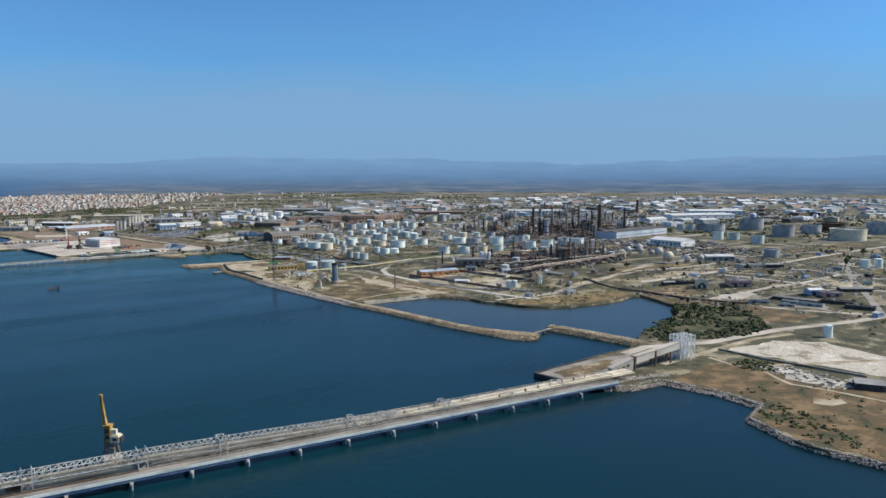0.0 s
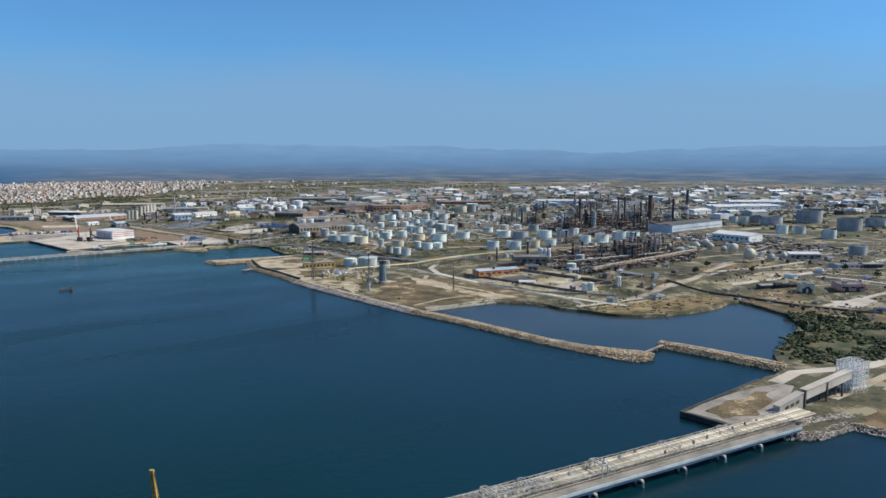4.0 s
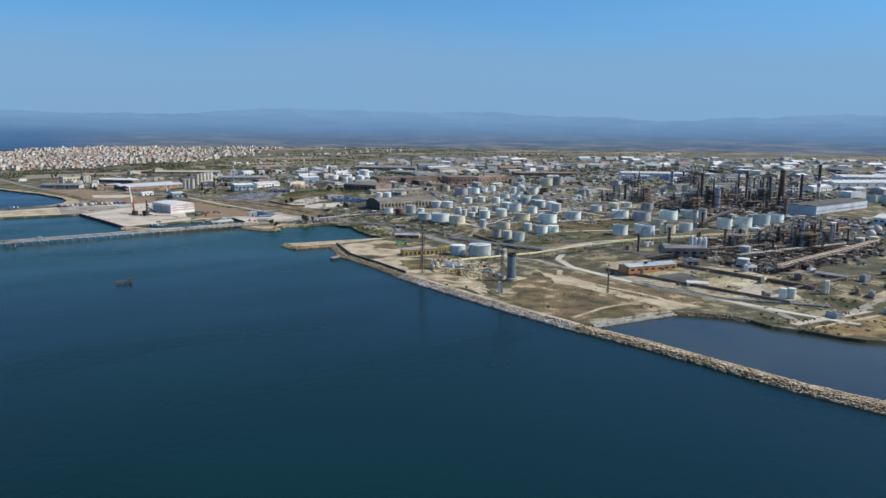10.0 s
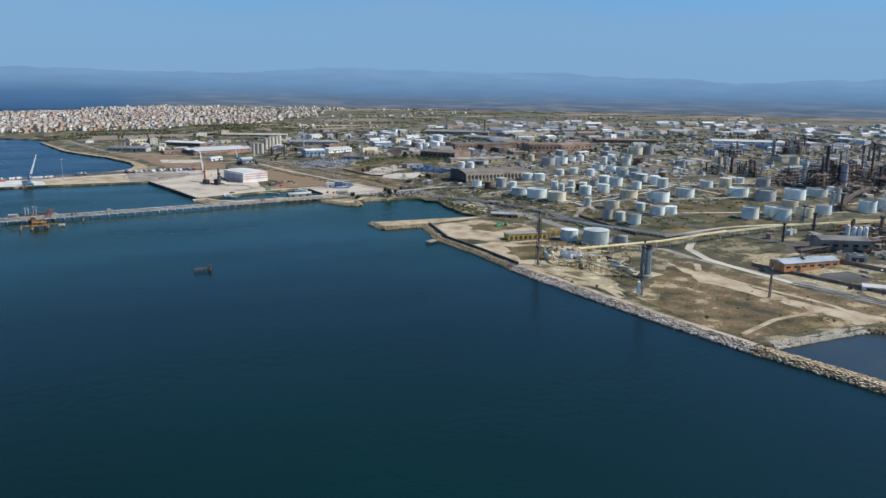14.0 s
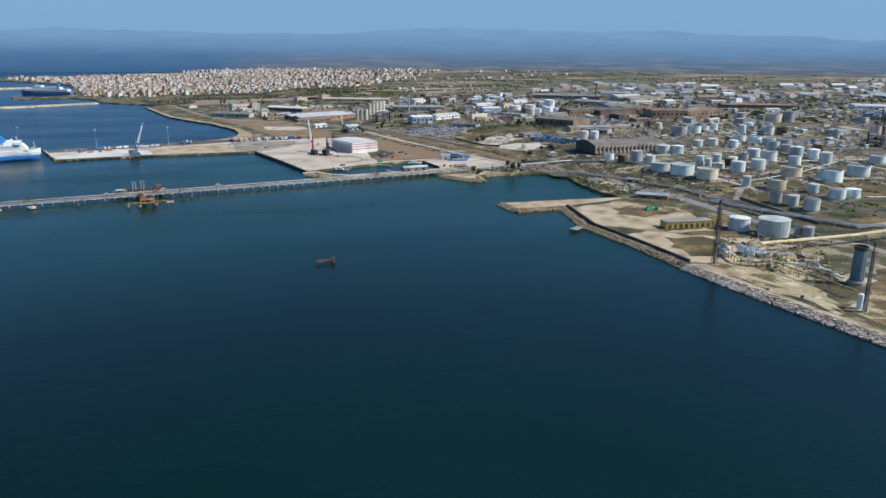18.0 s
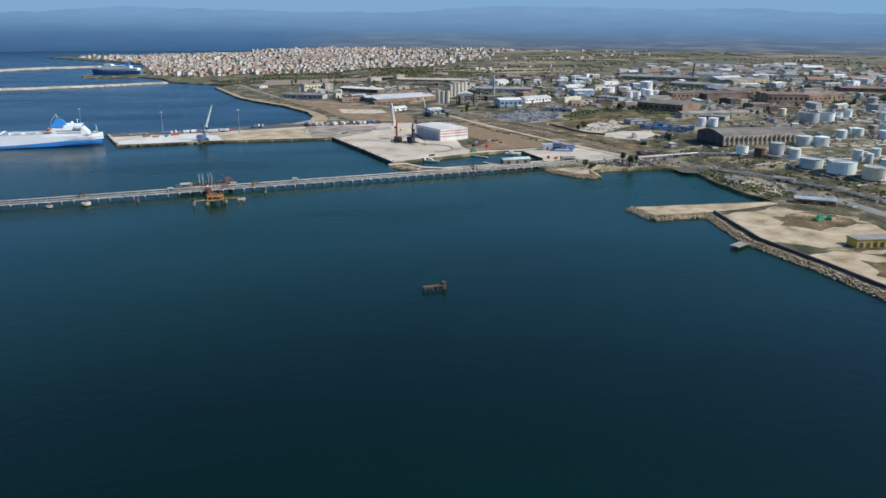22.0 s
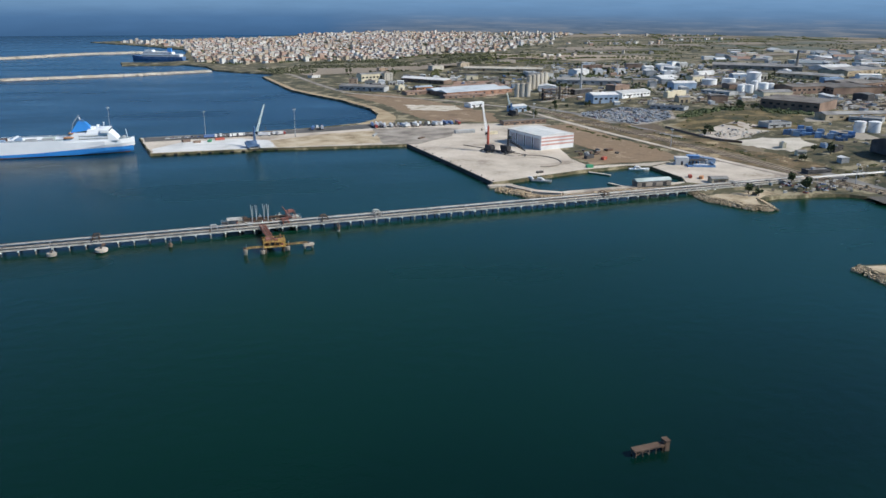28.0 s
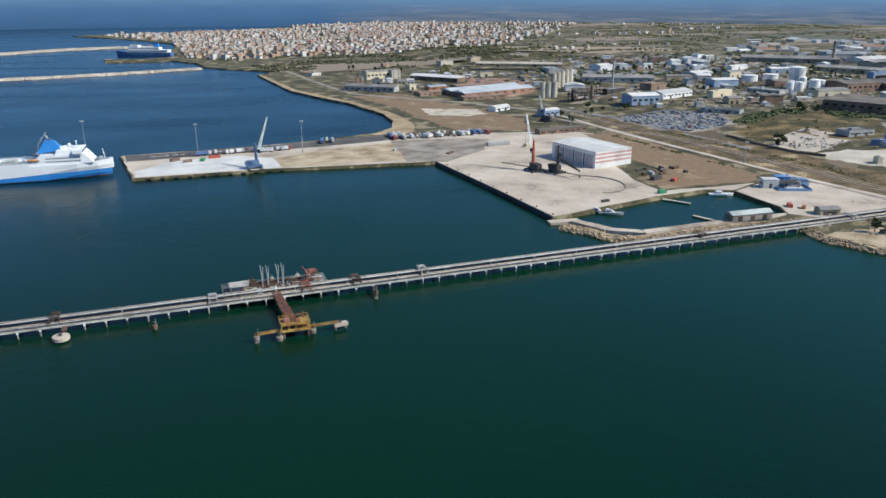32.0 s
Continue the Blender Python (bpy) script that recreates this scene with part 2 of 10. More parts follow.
M_SHIP = surface("ship_white", [c(.78, .81, .83), c(.86, .88, .89)], 0.06, 0.8, 0.35, bump=0.0)
M_SCRUB = surface("olive_scrub", [c(.040, .050, 0.016), c(.080, .088, 0.030), c(.13, .125, 0.051)], 0.12, 1.2, 0.95)
M_PINK = surface("faded_pink_paint", [c(.46, .24, .20), c(.56, .32, .28), c(.62, .42, .37)], 0.1, 1.0, 0.6)
M_GIRD = surface("dull_blue_steel", [c(.05, .09, .17), c(.08, .14, .26), c(.16, .21, .30)], 0.1, 1.0, 0.6)
M_RED = surface("red_paint", [c(.30, .055, .035), c(.42, .085, .05), c(.46, .14, .09)], 0.2, 1.2, 0.6, spread=0.1)
M_ROADW = surface("worn_grey_asphalt", [c(.13, .125, .12), c(.20, .195, .185), c(.27, .26, .245)], 0.05, 0.6, 0.9, bump=0.1)
M_ZINC = surface("weathered_zinc_roofing", [c(.30, .36, .34), c(.42, .48, .46), c(.52, .57, .55)], 0.06, 0.8, 0.6, spread=0.1)
M_BLUEC = surface("clear_blue_paint", [c(.09, .20, .40), c(.13, .27, .50), c(.22, .36, .56)], 0.15, 1.0, 0.6, spread=0.1)
M_BLUEP = surface("faded_blue_paint", [c(.20, .29, .41), c(.27, .37, .50), c(.35, .43, .54)], 0.1, 1.0, 0.6, spread=0.12)
M_GREENP = surface("green_paint", [c(.03, .20, .10), c(.05, .28, .14), c(.09, .32, .18)], 0.2, 1.0, 0.6, spread=0.1)
M_ORANGE = surface("orange_brick", [c(.33, .14, .06), c(.46, .21, .095), c(.50, .27, .14)], 0.15, 1.2, 0.85, spread=0.08)
M_TERRA = surface("terracotta_roof", [c(.20, .105, .07), c(.30, .17, .115), c(.37, .24, .17)], 0.2, 1.2, 0.9, spread=0.25)
M_BRICKB = surface("brown_cladding", [c(.105, .074, .056), c(.175, .122, .092), c(.24, .172, .130)], 0.05, 0.6, 0.85, spread=0.2)
M_ROOFG = surface("grey_roofing", [c(.13, .125, .12), c(.21, .205, .195), c(.30, .29, .275)], 0.05, 0.6, 0.85, spread=0.35)
M_ROOFW = surface("pale_roofing", [c(.46, .46, .44), c(.60, .60, .58), c(.68, .67, .65)], 0.05, 0.6, 0.7, spread=0.12)
M_CHALK = surface("chalky_ground", [c(0.26, 0.217, 0.148), c(0.46, 0.404, 0.316), c(0.6, 0.542, 0.448), c(0.4, 0.345, 0.261), c(0.66, 0.601, 0.513)], 0.05, 0.4, 0.95, split=[.34, .41, .49, .55, .63])
M_CLAY = surface("red_clay_ground", [c(.20, .115, .080), c(.33, .205, .145), c(.26, .165, .115), c(.42, .31, .24)], 0.04, 0.4, 0.95, split=[.36, .45, .53, .64])
M_VERGE = surface("dusty_verge", [c(0.14, 0.123, 0.0694), c(0.28, 0.236, 0.152), c(0.37, 0.315, 0.214), c(0.25, 0.207, 0.131), c(0.47, 0.414, 0.288)], 0.05, 0.5, 0.95, split=[.36, .43, .50, .55, .64])
M_STORE = surface("weathered_brown_roofing", [c(.105, .092, .080), c(.165, .148, .130), c(.23, .21, .185)], 0.06, 0.7, 0.85, spread=0.12)
M_LBLUE = surface("pale_blue_cladding", [c(.40, .46, .52), c(.52, .58, .64), c(.60, .65, .70)], 0.05, 0.6, 0.6)
M_UMBER = surface("umber_brick", [c(.14, .090, .066), c(.23, .155, .115), c(.32, .225, .165)], 0.05, 0.6, 0.85, spread=0.2)
M_TERRAD = surface("weathered_red_roofing", [c(.16, .105, .080), c(.24, .165, .130), c(.31, .24, .195)], 0.06, 0.7, 0.9, spread=0.2)
M_PALEB = surface("pale_blue_roofing", [c(.36, .40, .43), c(.48, .52, .55), c(.56, .59, .61)], 0.05, 0.6, 0.6, spread=0.1)
M_PANEL = surface("blue_grey_roofing", [c(.22, .26, .30), c(.34, .39, .44), c(.46, .50, .54)], 0.08, 0.8, 0.45, spread=0.15, bump=0.05)
M_WALL = palette("plastered_walls", [c(.52, .48, .41), c(.60, .58, .54), c(.48, .39, .28), c(.57, .51, .41), c(.42, .31, .22), c(.64, .63, .60), c(.50, .42, .34)], 0.85)
M_INDW = palette("industrial_walls", [c(.46, .44, .40), c(.36, .34, .31), c(.55, .52, .47), c(.26, .21, .17), c(.62, .62, .60), c(.33, .38, .43)], 0.8)
M_INDR = palette("industrial_roofs", [c(.40, .39, .37), c(.22, .21, .20), c(.58, .58, .57), c(.30, .24, .19), c(.66, .67, .67), c(.16, .16, .165), c(.30, .22, .17)], 0.8)
M_CARS = palette("car_paint", [c(.66, .66, .66), c(.07, .07, .075), c(.40, .41, .43), c(.10, .17, .34), c(.74, .74, .72), c(.55, .56, .58), c(.30, .05, .04)], 0.35, 0.05)
M_CARSI = palette("car_paint_mixed", [c(.62, .62, .62), c(.05, .05, .055), c(.30, .31, .33), c(.06, .11, .24), c(.70, .70, .68), c(.30, .04, .03)], 0.35, 0.05, island=True)
M_CARST = palette("stored_car_paint", [c(.62, .62, .61), c(.70, .70, .69), c(.16, .17, .19), c(.44, .44, .43), c(.07, .07, .07), c(.60, .60, .59), c(.72, .72, .71), c(.30, .33, .38)], 0.35, 0.05, island=True)
M_GLASS = surface("dark_glass", [c(.015, .02, .025), c(.03, .04, .05)], 0.2, 1.0, 0.12, bump=0.0)
M_RUBBER = surface("black_rubber", [c(.015, .015, .015), c(.03, .03, .03)], 0.5, 2.0, 0.9)
M_BARK = surface("bark", [c(.05, .035, .022), c(.10, .07, .045)], 1.0, 5.0, 0.95)
M_LEAF = surface("dark_foliage", [c(.034, .048, .019), c(.065, .083, .033), c(.11, .118, .052)], 0.15, 1.5, 0.9, spread=0.25)
M_BUSH = surface("dark_green_bush", [c(.026, .036, .013), c(.050, .062, .022), c(.085, .092, .038)], 0.12, 1.2, 0.95)
M_GROVE = surface("olive_grove", [c(.045, .052, .026), c(.080, .084, .044), c(.12, .115, .066)], 0.02, 0.3, 0.95)
M_HULLB = surface("blue_hull", [c(.03, .20, .55), c(.045, .27, .66)], 0.05, 0.5, 0.4, bump=0.0)
M_TURQ = surface("teal_stain_concrete", [c(.10, .15, .17), c(.16, .22, .25), c(.24, .29, .31)], 0.1, 0.8, 0.85)

# the sea
M_SEA = bpy.data.materials.new("sea_water")
M_SEA.use_nodes = True
nt = M_SEA.node_tree
bs = nt.nodes["Principled BSDF"]
gm = nt.nodes.new("ShaderNodeNewGeometry")
depth = nt.nodes.new("ShaderNodeTexNoise")
depth.inputs["Scale"].default_value, depth.inputs["Detail"].default_value = 0.0025, 5.0
nt.links.new(gm.outputs["Position"], depth.inputs["Vector"])
shelf = nt.nodes.new("ShaderNodeSeparateXYZ")
nt.links.new(gm.outputs["Position"], shelf.inputs[0])
along = nt.nodes.new("ShaderNodeMapRange")
along.inputs[1].default_value, along.inputs[2].default_value = 0.0, 4000.0
nt.links.new(shelf.outputs["Y"], along.inputs[0])
drift = nt.nodes.new("ShaderNodeMath")
drift.operation = "MULTIPLY_ADD"
drift.inputs[1].default_value = 0.15
nt.links.new(depth.outputs["Fac"], drift.inputs[0])
shift = nt.nodes.new("ShaderNodeMath")
shift.operation = "ADD"
shift.inputs[1].default_value = -0.075
nt.links.new(along.outputs[0], shift.inputs[0])
nt.links.new(shift.outputs[0], drift.inputs[2])
# bluer water off the south pier, dark in the middle of the bay, greener by the north pier, blue beyond the mole
dr = nt.nodes.new("ShaderNodeValToRGB")
de = dr.color_ramp.elements
de[0].position, de[0].color = 0.0, c(.0020, .0255, .0330)
de[1].position, de[1].color = 0.80, c(.0060, .0460, .0950)
for p, col in ((.085, c(.0022, .0290, .0400)), (.135, c(.0013, .0228, .0245)), (.17, c(.0007, .0170, .0160)), (.215, c(.0004, .0100, .0090)), (.26, c(.0008, .0200, .0120)), (.30, c(.0013, .0250, .0115)), (.37, c(.0013, .0210, .0120)), (.43, c(.0010, .0150, .0300)), (.58, c(.0012, .0190, .0420))):
    de.new(p).color = col
nt.links.new(drift.outputs[0], dr.inputs[0])
# base colour darker far out, and again near the shore south of y 860
offshore = nt.nodes.new("ShaderNodeMapRange")
offshore.inputs[1].default_value, offshore.inputs[2].default_value, offshore.inputs[3].default_value, offshore.inputs[4].default_value = -350.0, 420.0, 0.55, 1.12
nt.links.new(shelf.outputs["X"], offshore.inputs[0])
sea_by_x = nt.nodes.new("ShaderNodeVectorMath")
sea_by_x.operation = "SCALE"
nt.links.new(dr.outputs[0], sea_by_x.inputs[0])
nt.links.new(offshore.outputs[0], sea_by_x.inputs["Scale"])
inshore = nt.nodes.new("ShaderNodeMapRange")
inshore.inputs[1].default_value, inshore.inputs[2].default_value, inshore.inputs[3].default_value, inshore.inputs[4].default_value = 200.0, 400.0, 1.0, 0.50
nt.links.new(shelf.outputs["X"], inshore.inputs[0])
opens = nt.nodes.new("ShaderNodeMapRange")
opens.inputs[1].default_value, opens.inputs[2].default_value, opens.inputs[3].default_value, opens.inputs[4].default_value = 560.0, 860.0, 0.0, 1.0
nt.links.new(shelf.outputs["Y"], opens.inputs[0])
most = nt.nodes.new("ShaderNodeMath")
most.operation = "MAXIMUM"
nt.links.new(inshore.outputs[0], most.inputs[0])
nt.links.new(opens.outputs[0], most.inputs[1])
sea_toned = nt.nodes.new("ShaderNodeVectorMath")
sea_toned.operation = "SCALE"
nt.links.new(sea_by_x.outputs[0], sea_toned.inputs[0])
nt.links.new(most.outputs[0], sea_toned.inputs["Scale"])
nt.links.new(sea_toned.outputs[0], bs.inputs["Base Color"])
bs.inputs["Roughness"].default_value, bs.inputs["IOR"].default_value = 0.24, 1.33
bs.inputs["Specular IOR Level"].default_value = 0.29
# calmer slicks drawn out by the breeze
slm = nt.nodes.new("ShaderNodeMapping")
slm.inputs["Scale"].default_value = (0.0035, 0.011, 1.0)
slm.inputs["Rotation"].default_value = (0, 0, 0.35)
nt.links.new(gm.outputs["Position"], slm.inputs[0])
sln = nt.nodes.new("ShaderNodeTexNoise")
sln.inputs["Scale"].default_value, sln.inputs["Detail"].default_value = 1.0, 4.0
nt.links.new(slm.outputs[0], sln.inputs["Vector"])
slr = nt.nodes.new("ShaderNodeMapRange")
slr.inputs[1].default_value, slr.inputs[2].default_value, slr.inputs[3].default_value, slr.inputs[4].default_value = 0.35, 0.68, 0.29, 0.18
nt.links.new(sln.outputs["Fac"], slr.inputs[0])
nt.links.new(slr.outputs[0], bs.inputs["Roughness"])
waves = []
for s, d in ((0.9, 0.10), (0.16, 0.25)):
    wv = nt.nodes.new("ShaderNodeTexNoise")
    wv.inputs["Scale"].default_value, wv.inputs["Detail"].default_value = s, 5.0
    nt.links.new(gm.outputs["Position"], wv.inputs["Vector"])
    bp = nt.nodes.new("ShaderNodeBump")
    bp.inputs["Strength"].default_value, bp.inputs["Distance"].default_value = 0.8, d
    nt.links.new(wv.outputs["Fac"], bp.inputs["Height"])
    if waves:
        nt.links.new(waves[-1].outputs[0], bp.inputs["Normal"])
    waves.append(bp)
nt.links.new(waves[-1].outputs[0], bs.inputs["Normal"])


# ---- building helpers ----
def smooth(v):
    v = min(1.0, max(0.0, v))
    return v * v * (3 - 2 * v)


def ground_z(x, y):
    """The land lies 2.2 m above the sea along the shore and 11 m further inland."""
    return 2.2 + 8.8 * smooth((x - 590 - 140 * smooth((600 - y) / 90)) / 130)


def mesh_of(name, verts, faces, material=None, shade=False):
    me = bpy.data.meshes.new(name)
    me.from_pydata(verts, [], faces)
    me.update()
    if material:
        me.materials.append(material)
    if shade:
        for p in me.polygons:
            p.use_smooth = True
    return me


class Shape:
    """Gathers boxes, prisms, tubes and sheets into one mesh."""

    def __init__(self):
        self.v, self.f = [], []

    def add(self, verts, faces):
        n = len(self.v)
        self.v += [tuple(p) for p in verts]
        self.f += [tuple(i + n for i in q) for q in faces]
        return self

    def box(self, x0, y0, z0, x1, y1, z1):
        vs = [(x, y, z) for z in (z0, z1) for x, y in ((x0, y0), (x1, y0), (x1, y1), (x0, y1))]
        return self.add(vs, [(3, 2, 1, 0), (4, 5, 6, 7), (0, 1, 5, 4), (1, 2, 6, 5), (2, 3, 7, 6), (3, 0, 4, 7)])

    def beam(self, a, b, w, h=None):
        """A square bar from a to b."""
        a, b, h = Vector(a), Vector(b), h or w
        d = (b - a).normalized()
        s = d.cross(Vector((0, 0, 1)))
        s = Vector((1, 0, 0)) if s.length < 0.01 else s.normalized()
        u = s.cross(d)
        vs = [p + s * i * w / 2 + u * j * h / 2 for p in (a, b) for i, j in ((-1, -1), (1, -1), (1, 1), (-1, 1))]
        return self.add(vs, [(3, 2, 1, 0), (4, 5, 6, 7), (0, 1, 5, 4), (1, 2, 6, 5), (2, 3, 7, 6), (3, 0, 4, 7)])

    def run(self, pts, r, n=6):
        """One bent pipe through a line of points."""
        pts = [Vector(p) for p in pts]
        vs = []
        for i, p in enumerate(pts):
            d = (pts[min(i + 1, len(pts) - 1)] - pts[max(i - 1, 0)]).normalized()
            s = d.cross(Vector((0, 0, 1)))
            s = Vector((1, 0, 0)) if s.length < 0.01 else s.normalized()
            u = s.cross(d)
            vs += [p + (s * math.cos(2 * math.pi * k / n) + u * math.sin(2 * math.pi * k / n)) * r for k in range(n)]
        fs = [(i * n + k, i * n + (k + 1) % n, (i + 1) * n + (k + 1) % n, (i + 1) * n + k) for i in range(len(pts) - 1) for k in range(n)]
        return self.add(vs, fs + [tuple(range(n))[::-1], tuple(range((len(pts) - 1) * n, len(pts) * n))])

    def tube(self, a, b, r0, r1=None, n=12, caps=True):
        """A round bar or cone frustum from a to b."""
        a, b, r1 = Vector(a), Vector(b), r0 if r1 is None else r1
        d = (b - a).normalized()
        s = d.cross(Vector((0, 0, 1)))
        s = Vector((1, 0, 0)) if s.length < 0.01 else s.normalized()
        u = s.cross(d)
        vs = []
        for p, r in ((a, r0), (b, r1)):
            vs += [p + (s * math.cos(t) + u * math.sin(t)) * r for t in (2 * math.pi * i / n for i in range(n))]
        fs = [(i, i + n, (i + 1) % n + n, (i + 1) % n) for i in range(n)]
        if caps:
            fs += [tuple(range(n)), tuple(range(2 * n - 1, n - 1, -1))]
        return self.add(vs, fs)

    def lathe(self, profile, n=16, x=0, y=0):
        """A turned form from (radius, height) pairs, bottom to top."""
        vs = [(x + r * math.cos(2 * math.pi * i / n), y + r * math.sin(2 * math.pi * i / n), z) for r, z in profile for i in range(n)]
        fs = [(k * n + i, k * n + (i + 1) % n, (k + 1) * n + (i + 1) % n, (k + 1) * n + i) for k in range(len(profile) - 1) for i in range(n)]
        fs += [tuple(range(n - 1, -1, -1)), tuple(range((len(profile) - 1) * n, len(profile) * n))]
        return self.add(vs, fs)

    def prism(self, outline, z0, z1):
        """An upright prism over a plan outline that runs anticlockwise."""
        n = len(outline)
        vs = [(x, y, z0) for x, y in outline] + [(x, y, z1) for x, y in outline]
        return self.add(vs, [tuple(range(n - 1, -1, -1)), tuple(range(n, 2 * n))] + [(i, (i + 1) % n, (i + 1) % n + n, i + n) for i in range(n)])

    def mesh(self, name, material, shade=False):
        return mesh_of(name, self.v, self.f, material, shade)


def thing(name, x, y, z, label, category, group="", kind="", turn=0.0):
    ob = new(name)
    ob.empty_display_size = 1
    ob.matrix_basis = pose(x, y, z, 0, 0, turn)
    return tagged(ob, label, category, group, kind)


def part(name, shape, material, parent, label="", shade=False):
    """Links a shape (or a mesh that is shared) as one mesh under a thing or a part."""
    me = shape.mesh(name, material, shade) if isinstance(shape, Shape) else shape
    ob = new(name, me)
    ob.parent = parent
    return tagged(ob, label)


def solid(name, shape, material, label="", category="", group="", kind="", shade=False):
    return tagged(new(name, shape.mesh(name, material, shade)), label, category, group, kind)


# ---- land and sea ----
from mathutils.geometry import delaunay_2d_cdt, intersect_point_tri_2d

SHORE_S = [(420, -3500), (400, -40), (392, 60), (388, 126), (386, 150), (388, 170), (404, 202), (432, 208), (438, 236), (434, 277), (404, 282), (394, 294),
           (384, 303), (384, 343), (474, 345), (512, 345), (543, 369), (585, 378), (643, 397), (672, 410), (686, 422), (692, 437), (701, 454), (711, 472), (716, 486), (702, 490), (667, 485)]
SHORE_M = [(628, 490), (600, 499), (581, 513), (568, 530), (566, 542), (563, 556), (556, 575), (560, 593), (556, 609), (547, 623), (534, 639), (509, 644), (484, 647), (459, 651), (445, 652), (444, 710), (445, 773), (449, 867), (457, 930),
           (459, 988), (484, 1054), (441, 1060), (443, 1092), (560, 1068), (563, 1102), (570, 1146), (583, 1182), (585, 1204), (561, 1221), (516, 1229), (497, 1226)]
SHORE_P = [(489, 1203), (477, 1211), (463, 1241), (469, 1268), (446, 1277), (478, 1286), (487, 1302), (487, 1322), (488, 1346), (471, 1356), (427, 1352), (384, 1342),
           (360, 1336), (336, 1332), (331, 1406), (322, 1512), (200, 1530), (86, 1534), (74, 1627), (188, 1633), (262, 1645), (285, 1653), (312, 1663), (334, 1686), (350, 1728), (354, 1780), (337, 1886)]
SHORE_N = [(313, 1949), (287, 2040), (270, 2280), (311, 2340), (230, 2420), (193, 2470), (185, 2560), (140, 2640), (10, 2645), (4, 2735), (78, 2705), (150, 2760),
           (155, 2840), (30, 2900), (20, 2950), (150, 2990), (160, 3200), (145, 3260), (20, 3520), (-144, 3771), (-60, 3840), (63, 3880), (330, 3960), (820, 4230), (1500, 4700)]
COAST = SHORE_S + SHORE_M + SHORE_P + SHORE_N
RIM = [(2600, 9000), (9000, 9000), (9000, -3500)]


def inside(x, y, outline):
    hit = False
    j = len(outline) - 1
    for i in range(len(outline)):
        (xi, yi), (xj, yj) = outline[i], outline[j]
        if (yi > y) != (yj > y) and x < (xj - xi) * (y - yi) / (yj - yi) + xi:
            hit = not hit
        j = i
    return hit


def wander(a, b, step, size, rng):
    """Points from a to just before b, with small irregular offsets, for a natural shore."""
    n = max(1, int((Vector(b) - Vector(a)).length / step))
    d = (Vector(b) - Vector(a)).normalized()
    out = []
    for i in range(n):
        p = Vector(a).lerp(Vector(b), i / n)
        if i:
            p += Vector((-d.y, d.x)) * rng.uniform(-size, size)
        out.append((p.x, p.y))
    return out


rng = random.Random(3)
shore = []
for i in range(len(COAST) - 1):
    a, b = COAST[i], COAST[i + 1]
    built = 41 <= i + 1 <= 50 or 57 <= i + 1 <= 78
    far = max(abs(a[1]), abs(b[1])) > 4200 or a[1] < -30
    shore += [a] if built or far else wander(a, b, 9, 1.6, rng)
shore.append(COAST[-1])
outline = (shore + RIM)[::-1]
pts = [Vector(p) for p in outline]
n_out = len(pts)
for gx in range(400, 1500, 24):
    for gy in range(40, 2100, 40):
        if inside(gx, gy, outline):
            pts.append(Vector((gx + 0.37, gy + 0.41)))
for gx in range(-200, 9000, 400):
    for gy in range(-3400, 9000, 400):
        if inside(gx, gy, outline) and not (380 < gx < 1520 and 0 < gy < 2120):
            pts.append(Vector((gx + 0.3, gy + 0.6)))
vs, _, fs, _, _, _ = delaunay_2d_cdt(pts, [], [list(range(n_out))], 1, 0.01)
land_v = [(p.x, p.y, ground_z(p.x, p.y)) for p in vs]
land = Shape().add(land_v, fs)
foot = []
for i, (x, y) in enumerate(shore):
    x0, y0 = shore[max(0, i - 1)]
    x1, y1 = shore[min(len(shore) - 1, i + 1)]
    d = Vector((x1 - x0, y1 - y0)).normalized()
    foot.append((x - d.y * 2.2, y + d.x * 2.2, -2.0))
n_s = len(shore)
land.add([(x, y, ground_z(x, y)) for x, y in shore] + foot, [(i, i + n_s, i + 1 + n_s, i + 1) for i in range(n_s - 1)])
solid("ground", land, M_LAND, "dry grassy coastal land with bare earth", "ground", kind="structure")

sea = Shape().add([(-14000, -9000, 0), (9000, -9000, 0), (9000, 14000, 0), (-14000, 14000, 0)], [(0, 1, 2, 3)])
solid("water", sea, M_SEA, "calm dark blue-green sea with fine ripples", "sea", kind="structure")

# far plain and hills beyond the last fields: a glowing backdrop, haze painted in
M_HILL = bpy.data.materials.new("painted_haze")
M_HILL.use_nodes = True
nt = M_HILL.node_tree
nt.nodes.clear()
gm = nt.nodes.new("ShaderNodeNewGeometry")
sp = nt.nodes.new("ShaderNodeSeparateXYZ")
nt.links.new(gm.outputs["Position"], sp.inputs[0])


def hill_noise(scale, detail, rough=0.55):
    mp = nt.nodes.new("ShaderNodeMapping")
    mp.inputs["Scale"].default_value = scale
    nt.links.new(gm.outputs["Position"], mp.inputs[0])
    n = nt.nodes.new("ShaderNodeTexNoise")
    n.inputs["Scale"].default_value, n.inputs["Detail"].default_value, n.inputs["Roughness"].default_value = 1.0, detail, rough
    nt.links.new(mp.outputs[0], n.inputs["Vector"])
    return n.outputs["Fac"]


def hill_range(src, a, b, lo, hi):
    n = nt.nodes.new("ShaderNodeMapRange")
    n.inputs[1].default_value, n.inputs[2].default_value, n.inputs[3].default_value, n.inputs[4].default_value = a, b, lo, hi
    nt.links.new(src, n.inputs[0])
    return n.outputs[0]


